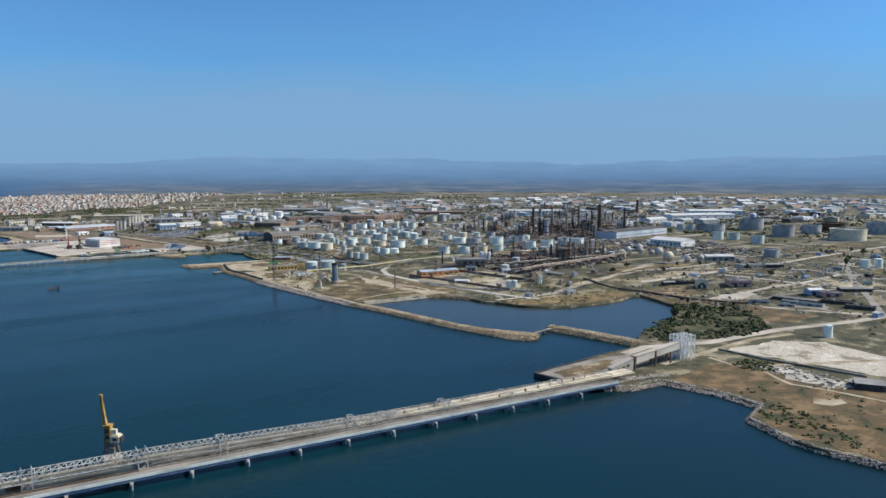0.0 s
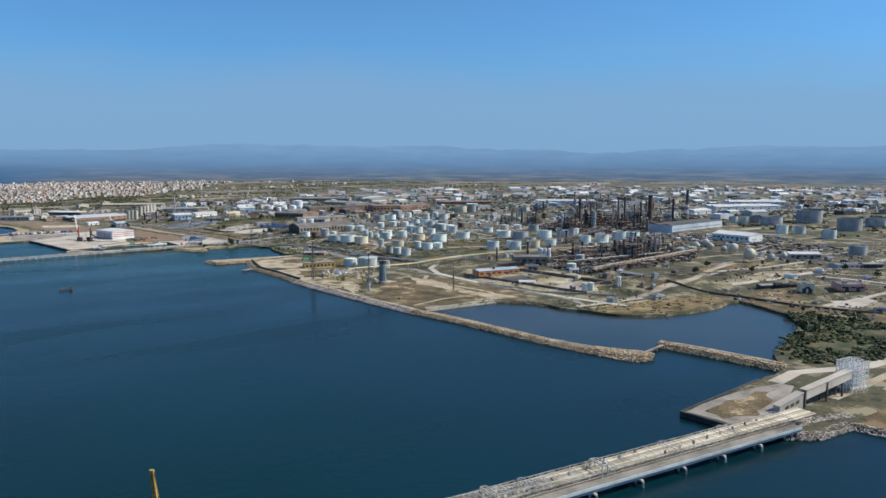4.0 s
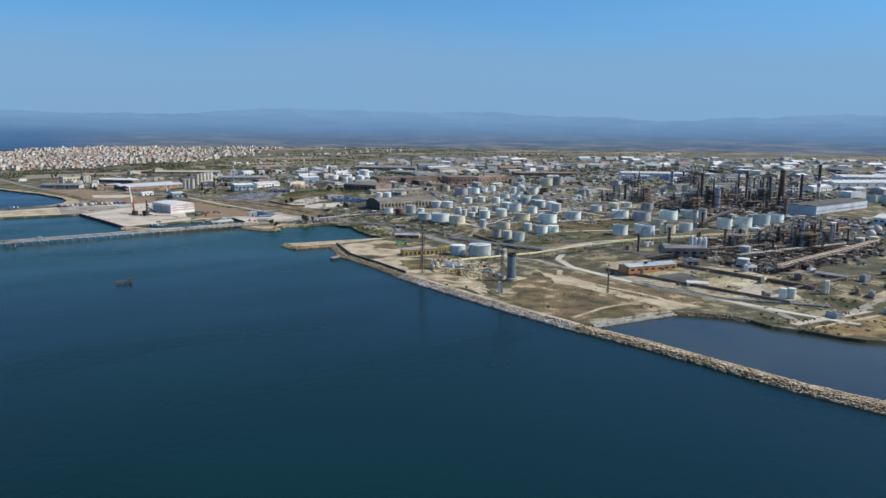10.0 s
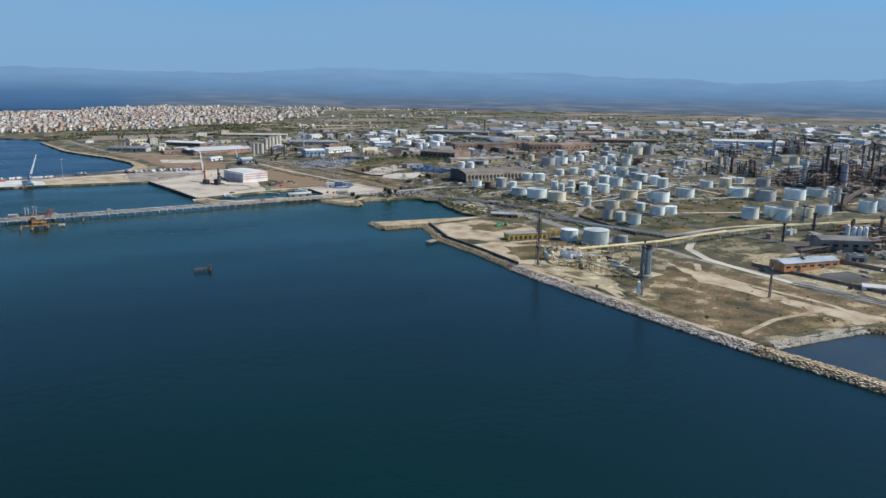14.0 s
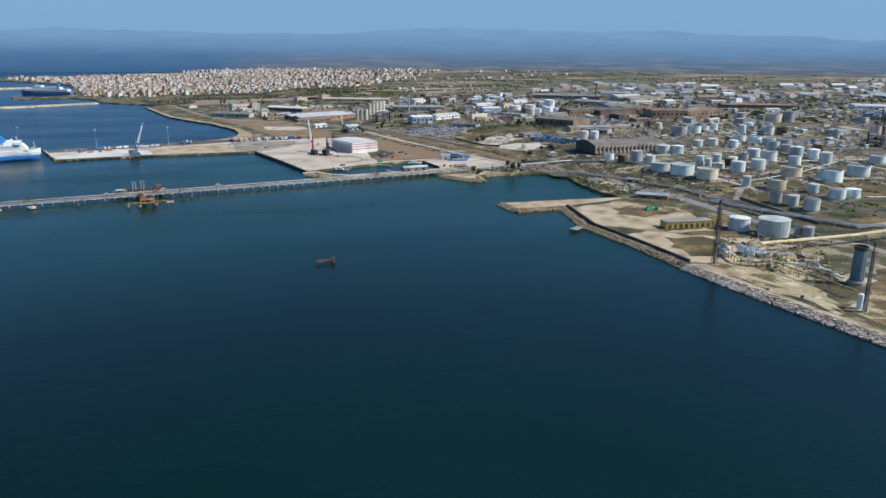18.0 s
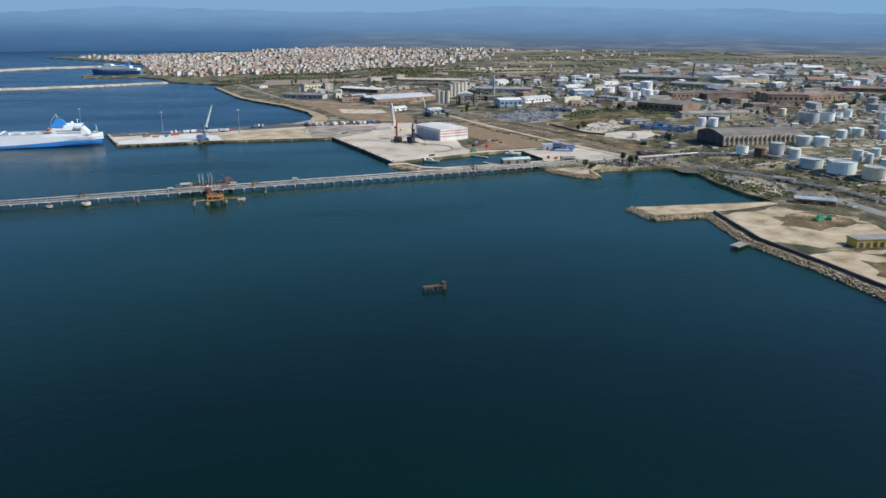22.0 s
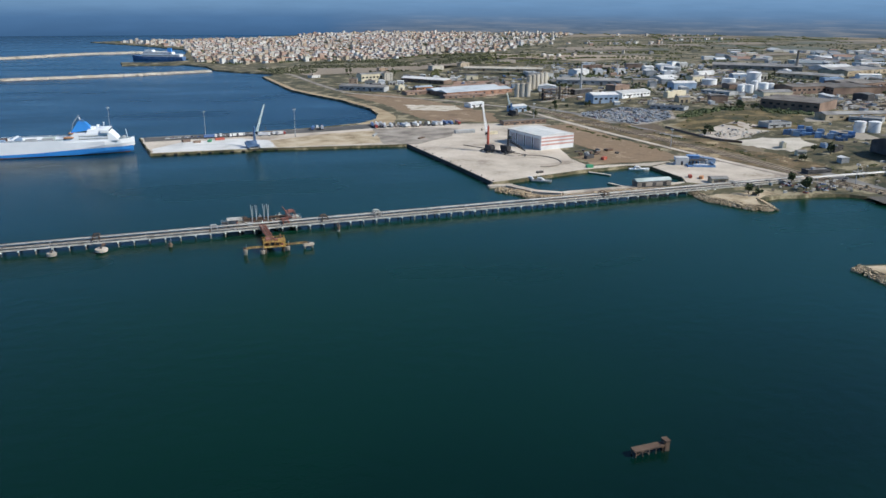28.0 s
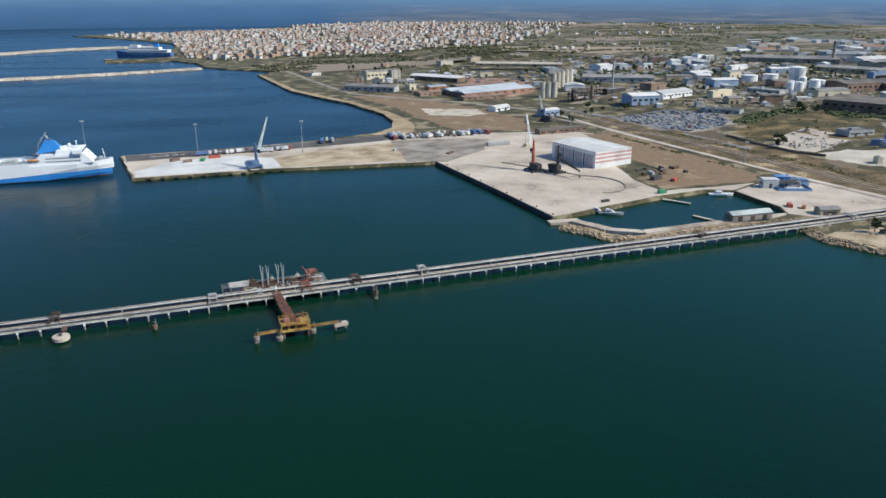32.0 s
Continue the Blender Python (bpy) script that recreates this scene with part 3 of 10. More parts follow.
def hill_ramp(src, stops):
    n = nt.nodes.new("ShaderNodeValToRGB")
    e = n.color_ramp.elements
    e[0].position, e[0].color = stops[0]
    e[1].position, e[1].color = stops[-1]
    for p_, col in stops[1:-1]:
        e.new(p_).color = col
    nt.links.new(src, n.inputs[0])
    return n.outputs[0]


def hill_mix(fac, one, two):
    n = nt.nodes.new("ShaderNodeMix")
    n.data_type = "RGBA"
    nt.links.new(fac, n.inputs[0])
    nt.links.new(one, n.inputs[6])
    nt.links.new(two, n.inputs[7])
    return n.outputs[2]


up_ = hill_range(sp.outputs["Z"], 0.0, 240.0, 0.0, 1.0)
# haze put into the colour, bluer with height; gulf side tinted like sea
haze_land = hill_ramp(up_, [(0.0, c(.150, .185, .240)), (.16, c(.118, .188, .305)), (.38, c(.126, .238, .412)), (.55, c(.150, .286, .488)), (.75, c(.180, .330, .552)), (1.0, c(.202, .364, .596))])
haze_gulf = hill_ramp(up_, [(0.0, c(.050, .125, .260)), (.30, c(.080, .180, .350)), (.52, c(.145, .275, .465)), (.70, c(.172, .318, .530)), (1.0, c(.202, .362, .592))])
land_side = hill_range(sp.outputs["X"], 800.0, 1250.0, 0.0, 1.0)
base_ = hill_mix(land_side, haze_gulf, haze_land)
# fields, woods and farms below the hills, toned down with the painted haze
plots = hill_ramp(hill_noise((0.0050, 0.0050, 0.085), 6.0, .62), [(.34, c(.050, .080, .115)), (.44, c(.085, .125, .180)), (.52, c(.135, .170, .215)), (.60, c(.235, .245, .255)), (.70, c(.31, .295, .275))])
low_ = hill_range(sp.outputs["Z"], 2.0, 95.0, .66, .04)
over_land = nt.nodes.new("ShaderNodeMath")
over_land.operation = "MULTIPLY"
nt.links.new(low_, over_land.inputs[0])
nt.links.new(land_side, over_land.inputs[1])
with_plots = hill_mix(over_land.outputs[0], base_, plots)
# brightness noise painted in to suggest slopes, as the surface takes no shading
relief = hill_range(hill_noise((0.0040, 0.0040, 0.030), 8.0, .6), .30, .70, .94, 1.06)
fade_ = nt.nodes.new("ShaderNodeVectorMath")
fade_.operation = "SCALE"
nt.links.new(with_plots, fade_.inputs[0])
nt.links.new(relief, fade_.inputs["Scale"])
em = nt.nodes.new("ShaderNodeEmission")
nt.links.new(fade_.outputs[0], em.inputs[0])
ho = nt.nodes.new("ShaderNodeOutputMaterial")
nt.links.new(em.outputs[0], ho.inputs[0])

N_AZ, N_R = 420, 7
for ridge in range(2):
    hv, hf = [], []
    for i in range(N_AZ + 1):
        az = radians(-62 + 172 * i / N_AZ)
        dg = math.degrees(az)
        if ridge:
            base = 186 + 34 * smooth((dg - 6) / 20) * smooth((62 - dg) / 30) + 14 * smooth((dg - 55) / 20) - 24 * smooth((8 - dg) / 30)
            top = base + 30 * (noise.noise((az * 5.0, 0.3, 0)) + 0.55 * noise.noise((az * 15, 1.3, 0)) + 0.30 * noise.noise((az * 48, 2.3, 0)) + .12 * noise.noise((az * 140, 3.3, 0)))
        else:
            top = 132 + 18 * smooth((dg - 8) / 14) * (1 + noise.noise((az * 7, 5.3, 0))) + 12 * noise.noise((az * 26, 6.1, 0)) + 4 * noise.noise((az * 90, 6.7, 0))
            top -= 40 * smooth((9 - dg) / 6)
        for k in range(N_R):
            u = k / (N_R - 1)
            r = 4420 + 330 * u if not ridge else 4760 + 160 * u
            z = -1 + (top + 1) * (0.75 * u + 0.25 * smooth(u))
            hv.append((r * math.sin(az), r * math.cos(az), z))
    for i in range(N_AZ):
        for k in range(N_R - 1):
            q = i * N_R + k
            hf.append((q, q + N_R, q + N_R + 1, q + 1))
    solid("backdrop", Shape().add(hv, hf), M_HILL, "far hills with blue haze painted in" if ridge else "far plain with fields, blue haze painted in", "hills", kind="structure", shade=True)


# ---- ground patches, roads, walls ----
def patch(name, points, material, label, category, lift=0.12, kind="structure"):
    """A thin bed of another ground cover that follows the land."""
    outl = [Vector(p) for p in points]
    if sum(a.x * b.y - b.x * a.y for a, b in zip(outl, outl[1:] + outl[:1])) < 0:
        outl.reverse()
    q = list(outl)
    dense = []
    for a, b in zip(outl, outl[1:] + outl[:1]):
        n = max(1, int((b - a).length / (7 if name == "ground_field" else 14)))
        d = (b - a).normalized()
        for i in range(n):
            p = a.lerp(b, i / n)
            if i and lift < 0.5:
                p = p + Vector((-d.y, d.x)) * (rng.uniform(0, 5) if name == "ground_field" else rng.uniform(-1.2, 1.2))
            dense.append(p)
    q = list(dense)
    flat = [(p.x, p.y) for p in dense]
    x0, x1 = min(p.x for p in q), max(p.x for p in q)
    y0, y1 = min(p.y for p in q), max(p.y for p in q)
    for gx in np.arange(x0 + 7, x1, 22):
        for gy in np.arange(y0 + 7, y1, 40):
            if inside(gx, gy, flat):
                q.append(Vector((gx, gy)))
    v2, _, f2, _, _, _ = delaunay_2d_cdt(q, [], [list(range(len(dense)))], 1, 0.01)
    sh = Shape().add([(p.x, p.y, ground_z(p.x, p.y) + lift) for p in v2], f2)
    n = len(dense)
    sh.add([(p.x, p.y, ground_z(p.x, p.y) + lift) for p in dense] + [(p.x, p.y, ground_z(p.x, p.y) - 0.4) for p in dense],
           [(i, i + n, (i + 1) % n + n, (i + 1) % n) for i in range(n)])
    return solid(name, sh, material, label, category, kind=kind)


def strip(name, points, width, material, label, category="road", lift=0.2):
    """A road: a ribbon along a line that follows the land."""
    line = []
    for a, b in zip(points, points[1:]):
        n = max(1, int((Vector(b) - Vector(a)).length / 12))
        line += [Vector(a).lerp(Vector(b), i / n) for i in range(n)]
    line.append(Vector(points[-1]))
    sh = Shape()
    vs = []
    for i, p in enumerate(line):
        d = (line[min(i + 1, len(line) - 1)] - line[max(i - 1, 0)]).normalized()
        s = Vector((-d.y, d.x)) * width / 2
        for q, dz in ((p + s, -0.4), (p + s, lift), (p - s, lift), (p - s, -0.4)):
            vs.append((q.x, q.y, ground_z(q.x, q.y) + dz))
    n = len(line)
    sh.add(vs, [(4 * i + k, 4 * i + k + 1, 4 * i + k + 5, 4 * i + k + 4) for i in range(n - 1) for k in range(3)])
    return solid(name, sh, material, label, category, kind="structure")


patch("pavement", [(336, 1333), (331, 1406), (323, 1510), (330, 1640), (440, 1618), (500, 1600), (515, 1585), (470, 1500), (440, 1400), (440, 1364), (518, 1361), (500, 1353), (489, 1349), (471, 1358), (427, 1354), (384, 1344), (361, 1338)],
      M_CONC, "pale concrete quay apron with dark stains", "quay", 0.10)
patch("pavement", [(87, 1535), (75, 1626), (188, 1630), (269, 1640), (330, 1654), (330, 1512), (200, 1531)], M_CONC, "pale concrete mole with worn surface", "quay", 0.06)
patch("pavement", [(489, 1346), (488, 1322), (488, 1302), (480, 1287), (492, 1275), (543, 1269), (576, 1268), (580, 1300), (562, 1348), (516, 1357)], M_CONC, "pale concrete yard beside the basin", "yard", 0.10)
patch("ground_field", [(503, 1585), (539, 1587), (542, 1545), (545, 1440), (543, 1380), (518, 1363), (442, 1366), (443, 1404), (477, 1409), (480, 1456), (478, 1500)], M_SOIL, "bare brown field beside the quay hall", "field")
patch("beach", [(300, 1655), (318, 1666), (336, 1688), (350, 1730), (353, 1780), (336, 1886), (313, 1951), (287, 2042), (271, 2280), (276, 2290), (296, 2050), (322, 1962), (345, 1891), (362, 1800), (366, 1751), (364, 1700), (350, 1658), (330, 1640)],
      M_BEACH, "narrow pale sandy beach", "beach")
patch("ground_field", [(390, 1645), (382, 1725), (378, 1830), (350, 1955), (420, 1950), (470, 1800), (490, 1690), (470, 1622)], M_SOIL, "dry grass field behind the beach", "field")
patch("ground_field", [(404, 1812), (470, 1778), (468, 1738), (440, 1730), (396, 1752)], M_CHALK, "bare pale lot in the dry field", "lot", 0.16)
patch("pavement", [(312, 1612), (376, 1606), (404, 1590), (380, 1545), (330, 1508), (300, 1520)], M_CONC_D, "greyish worn concrete at the mole root", "quay", 0.22)
patch("pavement", [(580, 1640), (600, 1668), (659, 1670), (690, 1606), (664, 1556), (608, 1548), (596, 1590)], M_CONC_D, "grey gravel yard full of stored cars", "car park", 0.16)
patch("ground_field", [(632, 1525), (696, 1566), (823, 1578), (806, 1500), (724, 1430), (642, 1455)], M_GRASS, "green and brown overgrown lot", "field")
patch("ground_field", [(462, 750), (449, 700), (455, 660), (517, 649), (576, 622), (590, 660), (592, 722), (578, 819), (515, 785)], M_BROWN, "dry brown field with worn tracks", "field")
patch("ground_field", [(487, 1050), (548, 1054), (578, 1005), (561, 958), (531, 951), (489, 958), (464, 980)], M_SAND, "bare sandy yard behind the sea wall", "yard")
patch("ground_field", [(521, 1030), (564, 1035), (572, 1022), (570, 989), (522, 988), (508, 1009)], M_BROWN, "brown weeds round the green machines", "field", 0.2)
patch("ground_field", [(453, 865), (462, 955), (490, 950), (540, 940), (560, 870), (520, 850), (460, 760)], M_SAND, "sandy works yard behind the rocks", "yard")
patch("ground_field", [(489, 931), (517, 920), (524, 896), (485, 873), (468, 882), (473, 907)], M_GRASS, "olive grass on the works yard", "field", 0.2)
patch("ground_field", [(500, 944), (520, 936), (556, 930), (552, 900), (530, 905), (512, 926)], M_BROWN, "weedy ground beside the yellow building", "field", 0.19)
patch("ground_field", [(624, 898), (686, 850), (790, 820), (900, 930), (990, 1010), (860, 1090), (720, 1160), (640, 1000)], M_GRASS, "dry green meadow between storage tanks", "field", 0.05)
patch("ground_field", [(552, 374), (648, 397), (690, 430), (720, 380), (662, 331), (647, 305), (579, 310), (532, 345)], M_GREEN, "green shrubs on damp ground", "scrub")
patch("ground_field", [(716, 492), (724, 486), (734, 445), (750, 372), (765, 300), (690, 302), (668, 332), (722, 380), (692, 430), (703, 452)], M_HEAD, "brown scrubby ground behind the lagoon", "field", 0.1)
patch("ground_field", [(390, 126), (390, 170), (406, 201), (434, 207), (440, 236), (436, 276), (500, 280), (520, 260), (512, 175), (505, 100), (394, 60)], M_HEAD, "brown dry headland", "headland")
patch("ground_field", [(540, 296), (602, 283), (629, 252), (612, 200), (640, 150), (552, 140), (548, 231), (545, 261)], M_CHALK, "whitish bare chalky lot", "lot")
patch("ground_field", [(522, 246), (528, 236), (520, 194), (509, 186), (498, 209), (497, 224)], M_PALE, "pale rubble heap ground", "lot", 0.4)
patch("ground_field", [(600, 745), (640, 800), (700, 740), (690, 640), (640, 590), (600, 640)], M_LOT, "sandy works yard", "yard")
patch("ground_field", [(564, 553), (571, 533), (584, 516), (602, 502), (630, 493), (667, 488), (702, 493), (715, 490), (717, 515), (702, 536), (666, 547), (614, 553), (576, 560)], M_SPIT, "brown grassy spit beside the lagoon", "field")
patch("ground_field", [(603, 1182), (609, 1141), (604, 1092), (586, 1088), (582, 1107), (586, 1147)], M_SAND, "pale sandy ground above the bay", "lot", 0.16)
patch("ground_field", [(484, 678), (521, 680), (543, 664), (518, 654), (475, 656)], M_GRASS, "olive grass on the dry field", "field", 0.17)
patch("ground_field", [(566, 815), (566, 757), (554, 692), (565, 662), (572, 628), (536, 644), (540, 680), (536, 761)], M_SAND, "sandy worn ground along the works road", "lot", 0.16)
patch("pavement", [(386, 306), (386, 341), (404, 343), (444, 341), (476, 333), (477, 325), (440, 312), (412, 303)], M_CONC_D, "worn concrete pier head", "quay", 0.3)
patch("ground_field", [(390, 322), (394, 336), (420, 337), (448, 335), (462, 329), (440, 320), (410, 312)], M_BROWN, "dry grass on the old pier head", "field", 0.4)
patch("ground_field", [(457, 189), (468, 194), (480, 185), (473, 176), (460, 180)], M_SAND, "bare pale sand patch on the headland", "lot", 0.3)
patch("ground_field", [(466, 1244), (478, 1247), (520, 1249), (522, 1231), (500, 1228), (484, 1208), (472, 1216)], M_SAND, "bare sandy point beside the pier", "lot", 0.2)

strip("road", [(560, 1760), (589, 1667), (593, 1590), (600, 1522), (607, 1460), (609, 1371), (609, 1300), (604, 1220), (604, 1120), (610, 1050), (598, 970), (590, 880)], 11, M_ROADW, "grey asphalt coast road")
strip("road", [(522, 1690), (545, 1600), (550, 1500), (557, 1420), (562, 1352), (570, 1290), (586, 1230)], 5, M_CONC_D, "pale worn quay access road")
strip("road", [(592, 884), (604, 848), (598, 816), (601, 772), (604, 728), (600, 675), (598, 631), (594, 589), (584, 573)], 7, M_CONC_D, "pale concrete works road")
strip("road", [(572, 568), (610, 562), (638, 558), (714, 546), (760, 536)], 7, M_CONC, "pale concrete road behind the spit")
strip("road", [(570, 556), (632, 546), (706, 538)], 3, M_SAND, "sandy track above the spit")
strip("path", [(584, 800), (566, 784), (562, 748), (562, 722), (564, 693), (563, 674), (554, 650)], 5, M_SAND, "pale worn track across the dry field", "path", .24)
strip("path", [(460, 670), (501, 677), (535, 674), (556, 670)], 3.5, M_SAND, "pale worn track across the dry field", "path", .26)
patch("ground_field", [(621, 728), (636, 724), (652, 714), (652, 686), (634, 693), (620, 703)], M_ASPH, "dark bare lot beside the orange building", "lot", 0.3)
patch("pavement", [(625, 647), (656, 645), (652, 621), (624, 599), (620, 619)], M_CONC, "whitish concrete yard", "yard", 0.3)
strip("road", [(476, 336), (507, 338), (556, 314), (649, 299), (770, 258), (900, 215)], 9, M_CONC, "pale concrete road from the pier")
strip("road", [(470, 300), (510, 298), (593, 296), (640, 284)], 6, M_SAND, "sandy service track")
strip("path", [(450, 655), (449.5, 710), (451, 773), (455, 858)], 4.5, M_SAND, "pale sandy path above the boulders", "path")
patch("pavement", [(445, 1063), (446, 1089), (470, 1084), (556, 1066), (558, 1060), (520, 1056), (487, 1057)], M_SAND, "pale sandy top of the short jetty", "quay", 0.2)
strip("road", [(640, 1000), (720, 1060), (800, 1080), (900, 1100)], 6, M_CONC_D, "worn road between storage tanks")
strip("road", [(700, 1280), (700, 1100), (690, 900), (690, 700), (712, 620)], 7, M_ASPH, "grey works road inland of the shore")


# ---- rubble breakwaters ----
def pebble(sh, x, y, z, s, rnd):
    """An angular boulder of eight moved corners."""
    a = rnd.uniform(0, 3.1)
    ca, sa = math.cos(a), math.sin(a)
    vs = []
    for i, j, k in ((-1, -1, -1), (1, -1, -1), (1, 1, -1), (-1, 1, -1), (-1, -1, 1), (1, -1, 1), (1, 1, 1), (-1, 1, 1)):
        px, py, pz = i * s * rnd.uniform(.32, .62), j * s * rnd.uniform(.32, .62), k * s * rnd.uniform(.25, .5)
        vs.append((x + px * ca - py * sa, y + px * sa + py * ca, z + pz))
    sh.add(vs, [(3, 2, 1, 0), (4, 5, 6, 7), (0, 1, 5, 4), (1, 2, 6, 5), (2, 3, 7, 6), (3, 0, 4, 7)])


def mound(name, line, half, top, label, rocks=5.0, size=2.4, seed=1, stone=M_ROCK):
    """A breakwater: a sloped core along a line of (x, y) or (x, y, half width), thickly covered with boulders."""
    rnd = random.Random(seed)
    core, armour = Shape(), Shape()
    pv = []
    pl = [Vector(p[:2]) for p in line]
    hw = [p[2] if len(p) > 2 else half for p in line]
    for i, p in enumerate(pl):
        d = (pl[min(i + 1, len(pl) - 1)] - pl[max(i - 1, 0)]).normalized()
        s = Vector((-d.y, d.x))
        for off, z in ((hw[i], -2), (hw[i] * .45, top * .9), (-hw[i] * .45, top * .9), (-hw[i], -2)):
            pv.append((p.x + s.x * off, p.y + s.y * off, z))
    n = len(pl)
    core.add(pv, [(4 * i + k, 4 * i + k + 1, 4 * i + k + 5, 4 * i + k + 4) for i in range(n - 1) for k in range(3)] + [(0, 1, 2, 3), (4 * n - 1, 4 * n - 2, 4 * n - 3, 4 * n - 4)])
    for j, (a, b) in enumerate(zip(pl, pl[1:])):
        d = (b - a).normalized()
        s = Vector((-d.y, d.x))
        for _ in range(int((b - a).length * rocks * (hw[j] + hw[j + 1]) / 12)):
            off, u = rnd.uniform(-1, 1), rnd.random()
            p = a.lerp(b, u) + s * off * (hw[j] * (1 - u) + hw[j + 1] * u)
            z = top * min(1.0, 1.8 * (1 - abs(off)))
            pebble(armour, p.x, p.y, z, size * rnd.uniform(.5, 1.3), rnd)
    ob = solid(name, core, stone, label, "breakwater", kind="structure")
    st = part("boulders", armour, stone, ob)
    tagged(st, kind="stuff")
    return ob


def shore_rocks(name, line, width, label, rocks, size, z0=0.2, z1=2.6, seed=1, stone=M_ROCK):
    """Boulders tipped along a shore; the line runs with the land on its right."""
    rnd = random.Random(seed)
    sh = Shape()
    for a, b in zip(line, line[1:]):
        a, b = Vector(a), Vector(b)
        d = (b - a).normalized()
        s = Vector((-d.y, d.x))
        for _ in range(int((b - a).length * rocks)):
            off = rnd.random()
            p = a + d * rnd.uniform(0, (b - a).length) + s * (off * width - width * .35)
            pebble(sh, p.x, p.y, z1 + (z0 - z1) * off, size * rnd.uniform(.5, 1.3), rnd)
    return solid(name, sh, stone, label, "rocks", kind="stuff")


mound("breakwater", [(447, 652), (452, 600), (452, 550), (453, 500), (457, 470, 8.5), (463, 450, 12), (467, 438, 15), (470, 431, 15.5), (473, 426, 12.5), (475, 422, 6)], 7.2, 2.2, "long curved rubble breakwater of tan boulders", 15, 1.3, seed=4, stone=M_ROCKT)
mound("breakwater", [(510, 440, 6), (511, 434, 8.5), (514, 395), (516, 347)], 8.5, 2.8, "short rubble breakwater with a track on top", 12, 1.2, seed=5, stone=M_ROCKT)
strip("path", [(516, 430), (519, 395), (521, 352)], 2.6, M_CONC_D, "pale track on the short breakwater", "path", 1.0)
mound("breakwater", [(334, 1316), (343, 1302), (349, 1287), (363, 1278), (386, 1277), (420, 1280), (452, 1277), (484, 1274)], 5.8, 1.7, "tan rubble breakwater of the small basin", 8, 1.3, seed=6, stone=M_ROCKT)
cap = Shape()
for a, b in (((345, 1322), (355, 1299)), ((355, 1299), (372, 1287)), ((372, 1287), (432, 1288)), ((432, 1288), (482, 1287))):
    cap.beam((*a, .9), (*b, .9), 6.0, 2.4)
cap.beam((330, 1326, .6), (350, 1324, .6), 6.0, 1.8)
solid("breakwater_cap", cap, M_CONC, "flat pale concrete path behind the breakwater", "path", kind="structure")
mound("breakwater", [(-700, 2230), (-134, 2355), (35, 2394), (185, 2450)], 13, 3, "long pale mole of the town harbour", 1.4, 1.5, seed=7, stone=M_PALE)
mound("breakwater", [(-700, 2660), (-230, 2975), (-110, 3080), (5, 3115), (110, 3120)], 22, 4, "wide outer breakwater of the town harbour", .9, 1.8, seed=8, stone=M_PALE)
shore_rocks("shore_rocks", [(446, 279), (440, 283), (428, 289), (414, 292), (402, 291)], 11, "heap of large pale rocks below the pier root", 12.0, 1.2, 0.3, 2.7, seed=91)
shore_rocks("shore_rocks", [(445, 652), (444, 710), (445, 773), (449, 867)], 8, "pale boulders tipped along the sea wall", 13, 1.35, seed=9)
shore_rocks("shore_rocks", [(449, 867), (457, 930), (459, 988), (484, 1054)], 5.5, "tan boulders below the concrete sea wall", 9, 1.1, seed=10, stone=M_ROCKT)
shore_rocks("shore_rocks", [(484, 1054), (441, 1060), (443, 1092)], 6, "tan boulders round the jetty end", 9, 1.1, seed=11, stone=M_ROCKT)
shore_rocks("shore_rocks", [(497, 1226), (489, 1203), (477, 1211), (463, 1241), (469, 1268)], 6, "tan boulders round a small point", 9, 1.1, seed=12, stone=M_ROCKT)
shore_rocks("shore_rocks", [(388, 60), (388, 126), (386, 150), (388, 170), (404, 202), (432, 208)], 3.4, "pale rocks along the headland shore", 8.0, .65, seed=13)
shore_rocks("shore_rocks", [(432, 208), (438, 236), (434, 277), (404, 282), (394, 294)], 6, "pale rocks beside the pier root", 9.0, .85, seed=14)
shore_rocks("shore_rocks", [(534, 639), (509, 644), (484, 647), (459, 651)], 5.5, "pale rubble edge of the lagoon", 11.0, .9, seed=15, stone=M_PALE)
shore_rocks("shore_rocks", [(560, 593), (556, 609), (547, 623), (534, 639)], 3.5, "tan rocks along the lagoon bank", 5.0, .8, seed=16, stone=M_ROCKT)
wall = Shape()
for a, b in (((490, 1054), (466, 985)), ((466, 985), (463, 930)), ((463, 930), (457, 872))):
    wall.beam((*a, 2.9), (*b, 2.9), 1.3, 2.4)
solid("sea_wall", wall, M_DARK, "dark concrete sea wall above the boulders", "wall", kind="structure")
face = Shape()
for a, b in (((322, 1510), (331, 1406)), ((331, 1406), (336, 1331))):
    face.beam((a[0] - .8, a[1], 1.2), (b[0] - .8, b[1], 1.2), 1.0, 3.6)
solid("quay_wall", face, M_DARK, "dark quay wall face with rubber fenders", "wall", kind="structure")

M_LAGOON = surface("lagoon_water", [c(.020, .030, .031), c(.028, .037, .036), c(.042, .048, .042)], 0.01, 0.08, 0.25, bump=0.15, spec=0.22)
lag_line = [(455, 653), (484, 650), (510, 647), (536, 642), (550, 625), (560, 611), (564, 593), (560, 575), (567, 557), (571, 531), (584, 516), (602, 502), (630, 493), (668, 488), (702, 493), (720, 488), (714, 470), (704, 452), (695, 435), (688, 419), (673, 407), (644, 394), (586, 375), (544, 366), (518, 350), (516, 395), (513, 432), (473, 430), (460, 465), (454, 500), (453, 550), (450, 600)]
lv, _, lf, _, _, _ = delaunay_2d_cdt([Vector(p) for p in lag_line[::-1]], [], [list(range(len(lag_line)))], 1, 0.01)
